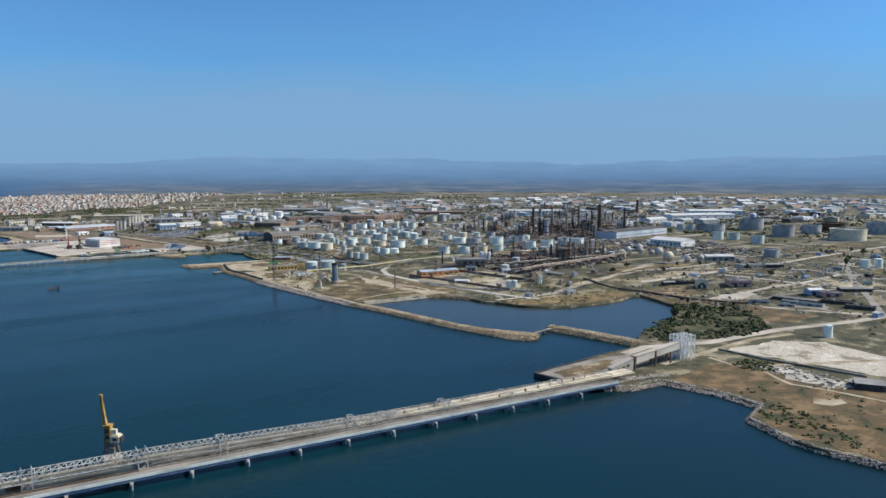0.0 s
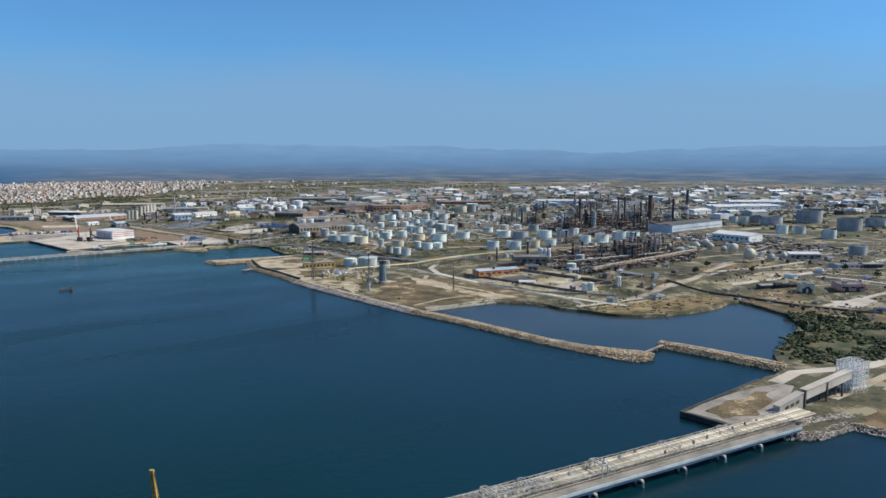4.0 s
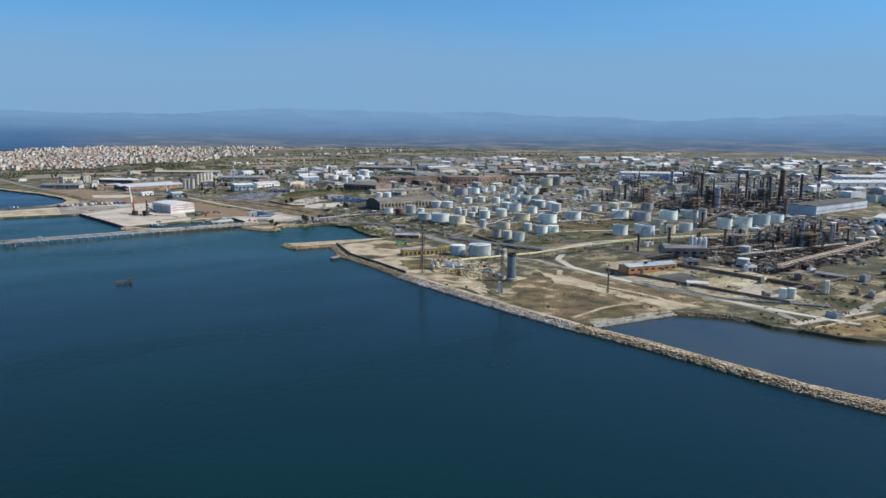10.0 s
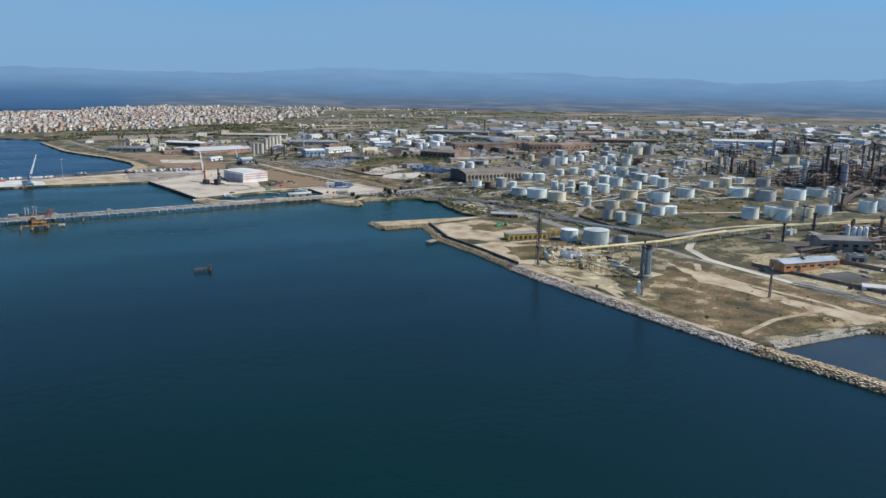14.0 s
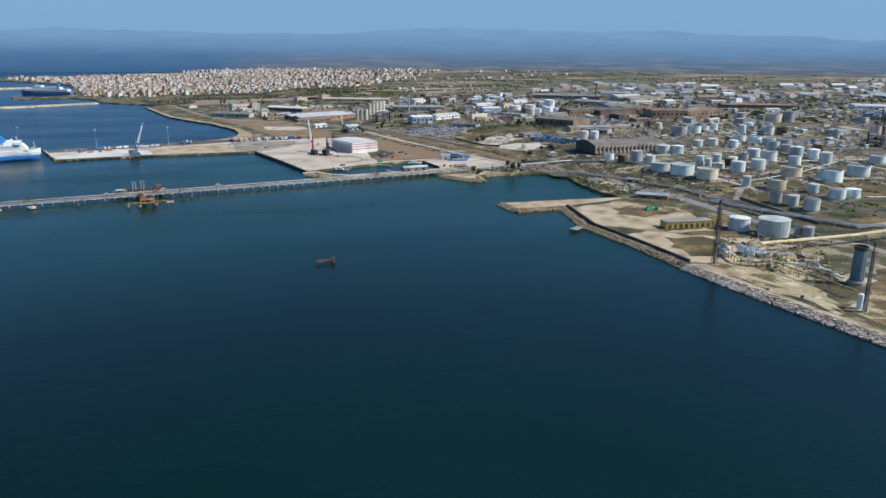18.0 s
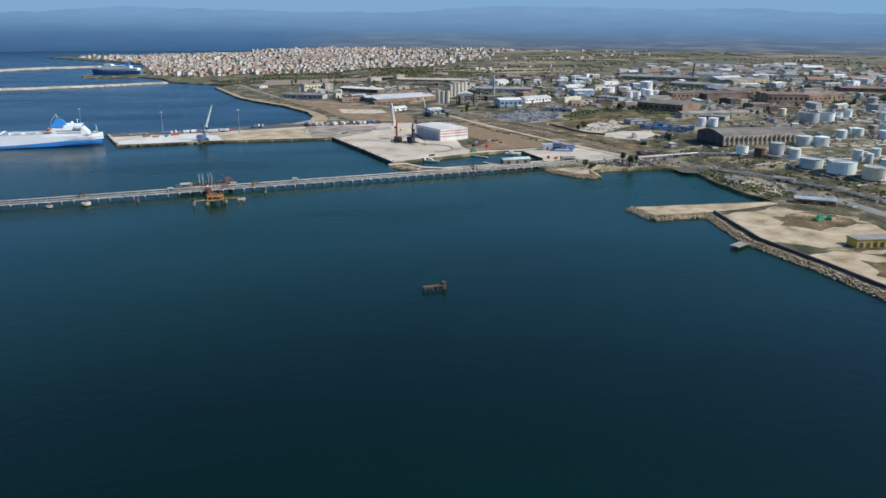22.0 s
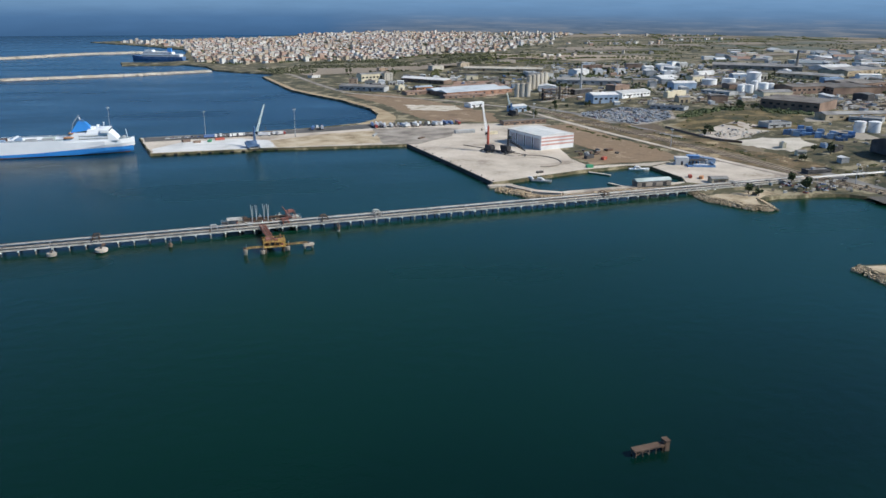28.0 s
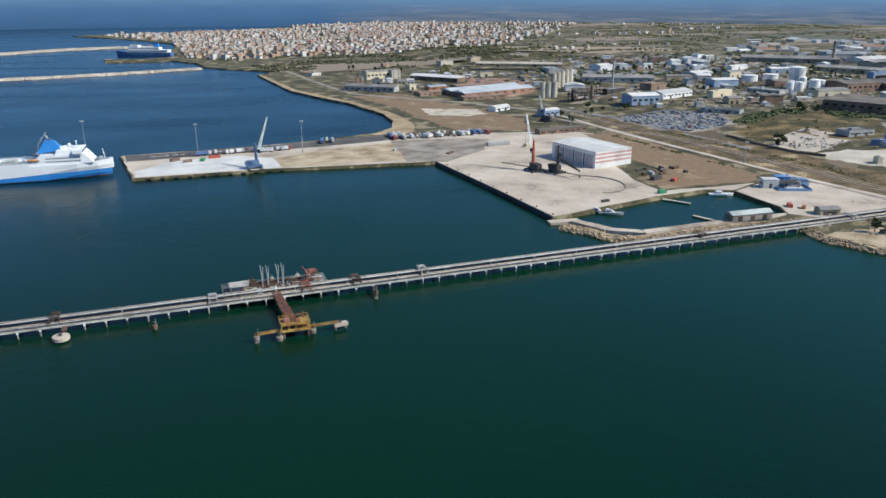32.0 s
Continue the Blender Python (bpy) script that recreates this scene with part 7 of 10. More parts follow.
lattice_stack(468, 861, 41, "tall dark lattice flare stack by the shore", r=1.4, spread=3.4)
lattice_stack(471, 757, 37, "slim rusty flare stack on a concrete pad", r=.9, spread=1.8)
lattice_stack(544, 709, 22, "thin pale lattice mast in the works yard", r=.6, spread=1.2)
patch("pavement", [(464, 748), (466, 766), (480, 768), (484, 752), (474, 744)], M_LOT, "sandy pad round the flare stack", "pad", 0.2)

tw = thing("cooling_tower", 514, 792, ground_z(514, 792), "tall round bluish concrete tower on the field", "tower")
part("skirt", Shape().lathe([(5.2, -.3), (5.2, 2.0), (4.4, 2.6)], 24), M_CONC_D, tw)
part("shaft", Shape().lathe([(3.9, 2.6), (3.6, 12), (3.6, 21.5)], 24), M_TURQ, tw)
part("crown", Shape().lathe([(3.6, 21.5), (4.1, 22.2), (4.1, 24.0), (3.8, 24.0), (3.8, 22.8)], 24), M_DARK, tw)
for a in range(8):
    t = a * math.pi / 4
    part("rib", Shape().beam((3.95 * math.cos(t), 3.95 * math.sin(t), 2.6), (3.65 * math.cos(t), 3.65 * math.sin(t), 21.5), .22), M_TURQ, tw)
patch("pavement", [(510, 788), (510, 806), (530, 808), (532, 790)], M_SAND, "sandy pad round the tower", "pad", 0.2)
storage_tank(474, 762, 3.2, 8.5, M_WHITE, False, "small white upright vessel by the flare stack", "storage tanks")
storage_tank(586, 882, 8, 9, M_GREYP, False, "grey upright process tank", "storage tanks")


def horizontal_vessel(x, y, turn, length, r, paint, label, lift=3.0):
    v = thing("pressure_vessel", x, y, ground_z(x, y), label, "vessel", "pressure vessels", turn=turn)
    n = 14
    body = Shape().lathe([(r * .2, -length / 2 - r * .5), (r * .75, -length / 2 - r * .3), (r, -length / 2), (r, length / 2), (r * .75, length / 2 + r * .3), (r * .2, length / 2 + r * .5)], n)
    body.v = [(z, px, py + lift) for px, py, z in body.v]
    part("shell", body, paint, v, shade=True)
    for s in (-.3, .3):
        part("saddle", Shape().box(s * length - .5, -r * .8, -.3, s * length + .5, r * .8, lift - r * .55), M_CONC_D, v)
    part("nozzle", Shape().tube((0, 0, lift + r * .95), (0, 0, lift + r + 1.2), .35, n=8), M_STEEL, v)
    part("walkway", Shape().box(-length / 2, -.5, lift + r + .1, length / 2, .5, lift + r + .2), M_STEEL, v)


for x, y, t, L, r, m, lb in ((488, 872, 70, 7, 2.0, M_CREAM, "cream horizontal process vessel"), (505, 868, 70, 15, 2.8, M_WHITE, "white horizontal gas vessel"), (511, 863, 70, 15, 2.4, M_WHITE, "white horizontal gas vessel"),
                             (500, 882, 70, 8, 2.0, M_CREAM, "cream horizontal process vessel"), (520, 826, 75, 9, 1.1, M_PIPE, "pale horizontal drum on saddles"),
                             (528, 842, 75, 8, 1.1, M_RUST, "rusty horizontal drum on saddles")):
    horizontal_vessel(x, y, t, L, r, m, lb)


def pipe_rack(points, width, z, count, paints, label, step=10, levels=1, posts=M_STEEL, group="pipe racks", fat=1.0):
    """A run of parallel pipes on trestles along a line."""
    x0, y0 = points[0]
    rk = thing("pipe_rack", 0, 0, 0, label, "pipe rack", group)
    for lv in range(levels):
        for k in range(count):
            sh, run_ = Shape(), []
            off = (k + .5) / count * width - width / 2
            for (ax, ay), (bx, by) in zip(points, points[1:]):
                d = Vector((bx - ax, by - ay)).normalized()
                s = Vector((-d.y, d.x)) * off
                za, zb = ground_z(ax, ay) + z + lv * 2.2, ground_z(bx, by) + z + lv * 2.2
                m = max(1, int((Vector((bx - ax, by - ay)).length) / 40))
                for i in range(m):
                    u0, u1 = i / m, (i + 1) / m
                    p0 = (ax + (bx - ax) * u0 + s.x, ay + (by - ay) * u0 + s.y)
                    p1 = (ax + (bx - ax) * u1 + s.x, ay + (by - ay) * u1 + s.y)
                    run_.append((*p0, ground_z(*p0) + z + lv * 2.2))
            run_.append((*p1, ground_z(*p1) + z + lv * 2.2))
            sh.run(run_, fat * (.22 + .1 * ((k * 7 + lv) % 3)))
            part("pipe", sh, paints[(k + lv) % len(paints)], rk)
    for (ax, ay), (bx, by) in zip(points, points[1:]):
        L = Vector((bx - ax, by - ay)).length
        d = Vector((bx - ax, by - ay)).normalized()
        s = Vector((-d.y, d.x)) * width / 2
        for i in range(max(1, int(L / step))):
            u = (i + .5) / max(1, int(L / step))
            px, py = ax + (bx - ax) * u, ay + (by - ay) * u
            g = ground_z(px, py)
            top = g + z + (levels - 1) * 2.2 - .4
            fr = Shape().beam((px + s.x, py + s.y, g - .5), (px + s.x, py + s.y, top), .35).beam((px - s.x, py - s.y, g - .5), (px - s.x, py - s.y, top), .35)
            for lv in range(levels):
                fr.beam((px + s.x, py + s.y, g + z + lv * 2.2 - .45), (px - s.x, py - s.y, g + z + lv * 2.2 - .45), .3)
            part("trestle", fr, posts, rk)


YP = (M_STRAW, M_PIPEG, M_PIPEG, M_CREAM)
pipe_rack([(520, 869), (560, 863), (607, 855), (672, 838)], 3.2, 6.4, 3, (M_STRAW, M_STRAW, M_CREAM), "thick straw-yellow pipes on steel trestles", 12, fat=2.2)
pipe_rack([(497, 846), (492, 819), (491, 800), (487, 774)], 1.6, 5, 2, (M_RUST, M_STRAW), "small rusty pipe bridge on yellow posts", 6, posts=M_OCHRE)
pipe_rack([(519, 830), (518, 814), (512, 800)], 2.4, 2, 3, (M_PIPE, M_CREAM, M_WHITE), "short pale pipes beside the tower", 5, fat=1.6)
pipe_rack([(616, 973), (608, 914), (597, 880)], 4, 1.4, 5, (M_PIPEG, M_DARK, M_PIPE), "low green and dark pipes by the tanks", 9)
pipe_rack([(489, 868), (483, 856), (486, 845), (499, 842)], 2.2, 4.4, 3, (M_STRAW, M_WHITE, M_STRAW), "yellow pipe loops among the shore vessels", 4, posts=M_OCHRE, fat=1.4)
pipe_rack([(672, 838), (730, 824), (800, 806), (860, 790)], 6, 6, 6, YP, "green and cream pipes on steel trestles", 12)
pipe_rack([(486, 851), (500, 830), (511, 800)], 3, 5, 3, (M_CREAM, M_STEEL), "small pipe bridge on thin posts", 9)
pipe_rack([(618, 1010), (625, 950), (640, 880), (680, 845)], 8, 2.2, 7, (M_PIPE, M_STEEL, M_GREYP), "low bundle of grey pipes beside a track", 10)
pipe_rack([(500, 868), (505, 850), (515, 838)], 3, 7, 3, (M_WHITE, M_STEEL), "short white pipe bridge", 6)
pipe_rack([(592, 722), (600, 640), (640, 575)], 4, 1.5, 5, (M_PIPE, M_STEEL), "low grey pipes along the works road", 10)
pipe_rack([(640, 620), (720, 600), (800, 560), (900, 500), (980, 440)], 5, 2.0, 5, (M_RUST, M_DARK, M_BRICKB), "long dark pipe run through the works", 14, 1, M_DARK)
pipe_rack([(596, 1200), (620, 1140), (632, 1060), (628, 1000)], 6, 2.0, 5, (M_PIPE, M_GREYP), "low grey pipes beside the coast road", 12)
pipe_rack([(760, 1010), (860, 980), (960, 950), (1060, 930)], 4, 3, 4, (M_PIPEG, M_PIPE), "pale green pipes between tanks", 14)
pipe_rack([(690, 1040), (780, 1050), (860, 1075), (960, 1110)], 3, 1.5, 4, (M_PIPE, M_STEEL), "low pipes between storage tanks", 14)
pipe_rack([(575, 1262), (640, 1250), (680, 1200), (690, 1100)], 5, 2.5, 5, (M_STEEL, M_PIPE), "grey pipes leading inland from the pier", 12)
pipe_rack([(700, 650), (780, 655), (860, 660), (940, 668)], 8, 5, 7, (M_RUST, M_BRICKB, M_PIPE), "rusty two-level pipe rack", 10, 2, M_RUST)
pipe_rack([(720, 700), (800, 690), (880, 676)], 7, 5, 6, (M_RUST, M_DARK, M_PIPE), "dark two-level pipe rack", 10, 2, M_DARK)
pipe_rack([(780, 800), (850, 780), (930, 760), (1020, 735)], 8, 5, 7, (M_RUST, M_BRICKB, M_YELLOW), "rusty pipe rack between process units", 10, 2, M_RUST)
pipe_rack([(900, 860), (1000, 900), (1100, 930)], 7, 6, 6, (M_RUST, M_DARK), "dark pipe rack at the process units", 12, 2, M_DARK)
pipe_rack([(660, 760), (760, 735), (850, 715)], 6, 4, 5, (M_DARK, M_RUST), "dark pipe rack along a works road", 10, 2, M_DARK)
pipe_rack([(1000, 620), (1100, 640), (1200, 620)], 5, 4, 5, (M_RUST, M_PIPE), "pipe run past the gas spheres", 12)

yb = thing("yellow_shed", 530, 950, ground_z(530, 950), "long yellow-fronted works building", "building", turn=-14)
part("wall", Shape().box(-20, -5, 0, 20, 5, 5), M_YELLOW, yb)
part("roof", Shape().box(-20.5, -5.5, 5, 20.5, 5.5, 5.5), M_ROOFG, yb)
for k in range(8):
    part("bay_opening", Shape().box(-18.5 + k * 4.8, -5.12, .2, -15.6 + k * 4.8, -5.01, 3.4), M_DARK, yb)
ye = thing("open_steel_shed", 566, 944, ground_z(566, 944), "open yellow steel frame beside the shed", "frame", turn=-14)
for x in range(-12, 13, 6):
    part("portal", Shape().beam((x, -4, 0), (x, -4, 5.4), .5).beam((x, 4, 0), (x, 4, 5.4), .5).beam((x, -4, 5.4), (x, 4, 5.4), .5), M_YELLOW, ye)
part("top_beam", Shape().beam((-12, -4, 5.6), (12, -4, 5.6), .5).beam((-12, 4, 5.6), (12, 4, 5.6), .5), M_YELLOW, ye)
for x, y in ((548, 1012), (553, 1009), (543, 1009)):
    g = thing("green_machine", x, y, ground_z(x, y) + .1, "bright green heap of machinery on sand", "machine", "green machines", turn=x * 31 % 90)
    part("body", Shape().box(-3, -1.6, .4, 3, 1.6, 2.2).box(-1, -1.2, 2.2, 2, 1.2, 3.4), M_GREENP, g)
    part("arm", Shape().beam((2, 0, 2.5), (5, 0, 1), .7), M_GREENP, g)
sm = thing("small_jetty", 452, 985, 0, "small concrete landing on piles", "jetty", turn=-160)
part("slab", Shape().box(-2, -3, 1.4, 11, 3, 2.1), M_CONC_D, sm)
for x in (5, 10):
    for y in (-2, 2):
        part("column", Shape().tube((x, y, -2), (x, y, 1.4), .4, n=8), M_DARK, sm)


# ---- refinery ----
def column(x, y, h, w, paint, label, group="process columns"):
    """A distillation column with rings of platforms, a ladder and an overhead pipe."""
    k = thing("process_column", x, y, ground_z(x, y), label, "column", group, turn=(x * 13 + y) % 360)
    r = max(.8, w / 2)
    part("shell", Shape().lathe([(r * 1.15, -.3), (r * 1.15, h * .12), (r, h * .16), (r, h * .95), (r * .6, h * .99), (r * .15, h)], 12), paint, k, shade=False)
    n = max(2, int(h / 9))
    for i in range(n):
        z = h * (.25 + .7 * i / max(1, n - 1))
        part("platform", Shape().lathe([(r + 1.1, z), (r + 1.1, z + .9), (r + 1.0, z + .9), (r + 1.0, z + .15), (r, z + .15)], 10), M_DARK, k)
    part("ladder", Shape().beam((r + .4, -.3, 0), (r + .4, -.3, h * .95), .12).beam((r + .4, .3, 0), (r + .4, .3, h * .95), .12), M_STEEL, k)
    part("overhead_pipe", Shape().tube((0, 0, h), (0, 0, h + 1.2), .3, n=6).tube((0, 0, h + 1.2), (-r - .6, 0, h + 1.0), .3, n=6).tube((-r - .6, 0, h + 1.0), (-r - .6, 0, 3), .3, n=6), M_STEEL, k)


COLS_A = [(1098, 992, 58, 4.4), (1127, 1001, 36, 7.2), (1120, 978, 34, 8.9), (1148, 988, 33, 5.4), (1193, 1078, 30, 2.9), (1264, 1015, 55, 3.4), (827, 701, 26, 4.1), (850, 706, 33, 3.6), (860, 699, 24, 3.0), (904, 712, 19, 2.5),
          (835, 677, 23, 2.3), (813, 772, 16, 3.1), (827, 772, 18, 2.5), (694, 796, 17, 1.7), (808, 846, 16, 2.6), (767, 811, 17, 2.5), (1117, 1178, 25, 4.0), (1126, 1173, 25, 4.0), (1135, 1168, 25, 4.0), (1120, 1122, 22, 3.9)]
COLS_B = [(1154, 915, 17, 5.2), (1144, 881, 25, 5.0), (898, 868, 22, 4.3), (907, 862, 20, 3.6), (1504, 1335, 31, 7.7), (1571, 1352, 26, 4.0), (1780, 1562, 31, 4.7), (1565, 1184, 22, 3.7), (1574, 1179, 22, 3.7), (1583, 1174, 22, 3.7),
          (1592, 1169, 22, 3.7), (1210, 1002, 40, 3), (1090, 1020, 30, 3), (1180, 960, 28, 3.4), (1060, 1000, 26, 3), (1330, 1010, 44, 3), (870, 720, 22, 2.4), (880, 690, 26, 2.6), (920, 690, 18, 2.2), (1240, 980, 36, 3)]
for i, (x, y, h, w) in enumerate(COLS_A + COLS_B):
    column(x, y, h, w, (M_RUST, M_UMBER, M_STEEL, M_RUST, M_GREYP)[i % 5], ("rusty process column with platforms", "brown process column with platforms", "grey metal process column with platforms", "rusty process column with platforms", "grey painted process column with platforms")[i % 5])
for x, y in ((730, 754), (734, 751), (738, 748), (735, 762)):
    storage_tank(x, y, 3.6, 16, M_WHITE, False, "tall slim white silo beside a grey hall", "silos")


def chimney(x, y, h, r0, r1, bands, label):
    k = thing("chimney", x, y, ground_z(x, y) - .2, label, "chimney", "chimneys")
    n = 16
    edges = [0] + [b for b, _ in bands] + [1]
    paints = [M_CONC_D] + [m for _, m in bands]
    for i in range(len(edges) - 1):
        u0, u1 = edges[i], edges[i + 1]
        part("shaft", Shape().tube((0, 0, h * u0), (0, 0, h * u1), r0 + (r1 - r0) * u0, r0 + (r1 - r0) * u1, n=n, caps=(i == len(edges) - 2)), paints[i], k)
    for z in (h * .6, h * .96):
        r = r0 + (r1 - r0) * z / h
        part("gallery", Shape().lathe([(r, z), (r + .9, z + .1), (r + .9, z + 1.0), (r + .8, z + 1.0), (r + .8, z + .2), (r, z + .2)], 12), M_DARK, k)
    part("ladder", Shape().beam((r0 + .15, -.25, 0), (r1 + .15, -.25, h), .1).beam((r0 + .15, .25, 0), (r1 + .15, .25, h), .1), M_DARK, k)


chimney(1376, 947, 66, 3.0, 2.4, [(.30, M_WHITE), (.42, M_RED), (.50, M_WHITE), (.58, M_RED), (.66, M_DARK)], "red and white banded chimney with a black top")
chimney(1234, 937, 61, 4.9, 4.0, [(.05, M_RUST)], "wide dark concrete chimney")
chimney(1368, 973, 48, 2.6, 2.2, [(.05, M_DARK)], "tall dark steel chimney")
chimney(1264, 1030, 50, 1.8, 1.4, [(.05, M_DARK)], "slim dark steel chimney")
chimney(1295, 2040, 40, 3.0, 2.0, [(.05, M_CONC_D)], "grey concrete chimney behind a shed")
chimney(690, 1831, 42, 1.8, 1.2, [(.05, M_GREYP)], "slim grey chimney by the silos")
chimney(2900, 1800, 40, 3.0, 2.2, [(.05, M_WHITE)], "pale chimney in the distance")


def process_unit(x, y, w, d, floors, seed, paint, label, far=False):
    """An open steel structure with vessels, exchangers and pipes on its floors."""
    rnd = random.Random(seed)
    k = thing("process_unit", x, y, ground_z(x, y), label, "process unit", "process units", turn=rnd.choice((0, 0, 90, 4)))
    nx, ny = max(2, int(w / 9) + 1), max(2, int(d / 9) + 1)
    H = floors * 5.0
    for i in range(nx):
        for j in range(ny):
            px, py = -w / 2 + w * i / (nx - 1), -d / 2 + d * j / (ny - 1)
            frame_posts = frame_posts if far and (i or j) else Shape()
            frame_posts.box(px - .3, py - .3, -.4, px + .3, py + .3, H * rnd.choice((1, 1, .8)))
            if not far or (i == nx - 1 and j == ny - 1):
                tagged(part("steel_frame" if far else "post", frame_posts, paint, k), kind="stuff" if far else "")
    for f in range(1, floors + 1):
        u0, u1 = rnd.choice((0, 0, .2)), rnd.choice((1, 1, .75))
        part("floor_plate", Shape().box(-w / 2 + w * u0, -d / 2, f * 5 - .35, -w / 2 + w * u1, d / 2, f * 5), paint, k)
        rl_ = Shape()
        for s in (-1, 1):
            rl_.beam((-w / 2, s * d / 2, f * 5 + 1), (w / 2, s * d / 2, f * 5 + 1), .12).beam((s * w / 2, -d / 2, f * 5 + 1), (s * w / 2, d / 2, f * 5 + 1), .12)
        part("railing", rl_, paint, k)
        for _ in range(rnd.randint(2, 3)):
            px, py, L, r = rnd.uniform(-w / 2 + 2, w / 2 - 2), rnd.uniform(-d / 2 + 1.5, d / 2 - 1.5), rnd.uniform(3, 6), rnd.uniform(.6, 1.3)
            part("exchanger", Shape().tube((max(-w / 2, px - L / 2), py, f * 5 - 5 + r + .3), (min(w / 2, px + L / 2), py, f * 5 - 5 + r + .3), r, n=9), rnd.choice((M_STEEL, M_RUST, M_GREYP, M_CREAM)), k)
    for _ in range(3):
        px, py, r, h = rnd.uniform(-w / 2, w / 2), rnd.uniform(-d / 2, d / 2), rnd.uniform(.8, 1.7), H * rnd.uniform(.8, 1.7)
        part("vessel", Shape().lathe([(r, -.3), (r, h), (r * .5, h + r * .5), (.1, h + r * .6)], 11, px, py), rnd.choice((M_STEEL, M_RUST, M_DARK, M_GREYP)), k)
    for _ in range(7):
        px, py = rnd.uniform(-w / 2, w / 2), rnd.choice((-1, 1)) * d / 2
        z = rnd.uniform(2, H)
        part("pipe", Shape().run(((px, py * 1.05, 0), (px, py * 1.05, z), (rnd.uniform(-w / 2, w / 2), py * 1.05, z)), .25), rnd.choice((M_STEEL, M_RUST, M_PIPE)), k)
    for s in (-1, 1):
        part("brace", Shape().beam((-w / 2, s * d / 2, 0), (-w / 2 + w / (nx - 1), s * d / 2, 5), .22), paint, k)


UNITS = [(835, 690, 30, 14, 4), (866, 712, 26, 16, 5), (902, 700, 24, 14, 3), (800, 745, 30, 12, 3), (768, 775, 26, 10, 2), (850, 745, 30, 14, 3), (790, 700, 30, 12, 2), (940, 735, 34, 14, 3), (905, 760, 26, 14, 2),
         (1100, 1005, 36, 18, 5), (1140, 990, 30, 20, 6), (1070, 985, 30, 16, 4), (1185, 1000, 34, 18, 4), (1225, 960, 40, 20, 6), (1260, 980, 34, 18, 5), (1305, 985, 40, 20, 4), (1160, 940, 30, 16, 3), (1210, 915, 34, 16, 3)]
for i, (x, y, w, d, fl) in enumerate(UNITS):
    process_unit(x, y, w, d, fl, 40 + i, (M_RUST, M_DARK, M_RUST, M_BRICKB)[i % 4], ("rusty brown process unit full of pipes", "dark process unit of open steel floors")[i % 2])
process_unit(622, 1795, 30, 14, 3, 38, M_RUST, "rusty plant with hoppers beside the silos")
process_unit(655, 1812, 24, 12, 2, 39, M_BRICKB, "rusty plant with hoppers beside the silos")
UNITS_FAR = [(1350, 1020, 40, 20, 5), (1120, 1120, 40, 16, 3), (1180, 1090, 40, 16, 3), (1090, 1170, 34, 14, 3), (1150, 1150, 30, 14, 3), (1420, 1010, 40, 20, 4), (1240, 1080, 40, 18, 3), (1320, 1090, 44, 18, 3), (1380, 1150, 44, 18, 3),
             (1500, 1300, 44, 20, 4), (1570, 1330, 40, 18, 4), (1640, 1280, 44, 20, 3), (1720, 1420, 50, 20, 4), (1800, 1560, 50, 20, 4), (1480, 1420, 40, 18, 3), (1380, 1340, 40, 16, 3)]
for i, (x, y, w, d, fl) in enumerate(UNITS_FAR):
    process_unit(x, y, w, d, fl, 70 + i, (M_DARK, M_RUST, M_GREYP)[i % 3], ("dark process unit of open steel floors", "rusty brown process unit full of pipes", "grey process unit of open steel floors")[i % 3], True)


def sphere_tank(x, y, r, label="pale spherical gas tank on legs", paint=M_WHITE):
    k = thing("gas_sphere", x, y, ground_z(x, y), label, "gas sphere", "gas spheres", turn=x % 90)
    prof = [(max(.05, r * math.sin(math.pi * i / 10)), r * 1.35 - r * math.cos(math.pi * i / 10)) for i in range(11)]
    part("shell", Shape().lathe(prof, 18), paint, k, shade=True)
    for a in range(8):
        t = a * math.pi / 4
        part("leg", Shape().tube((r * .93 * math.cos(t), r * .93 * math.sin(t), -.3), (r * .93 * math.cos(t), r * .93 * math.sin(t), r * 1.35), .3, n=7), M_STEEL, k)
    part("equator_ring", Shape().lathe([(r + .05, r * 1.33), (r + .8, r * 1.33), (r + .8, r * 1.36), (r + .05, r * 1.36)], 18), M_STEEL, k)
    part("crown_platform", Shape().lathe([(1.6, r * 2.3), (1.6, r * 2.38)], 8), M_STEEL, k)


for x, y, r in ((954, 716, 4.4), (988, 695, 5), (1036, 708, 5), (1002, 682, 4.6), (991, 655, 4), (983, 637, 6.4), (925, 584, 7.4), (946, 567, 4.6), (982, 568, 4.2)):
    sphere_tank(x, y, r, paint=M_CREAM if x in (925, 982) else M_PALE)



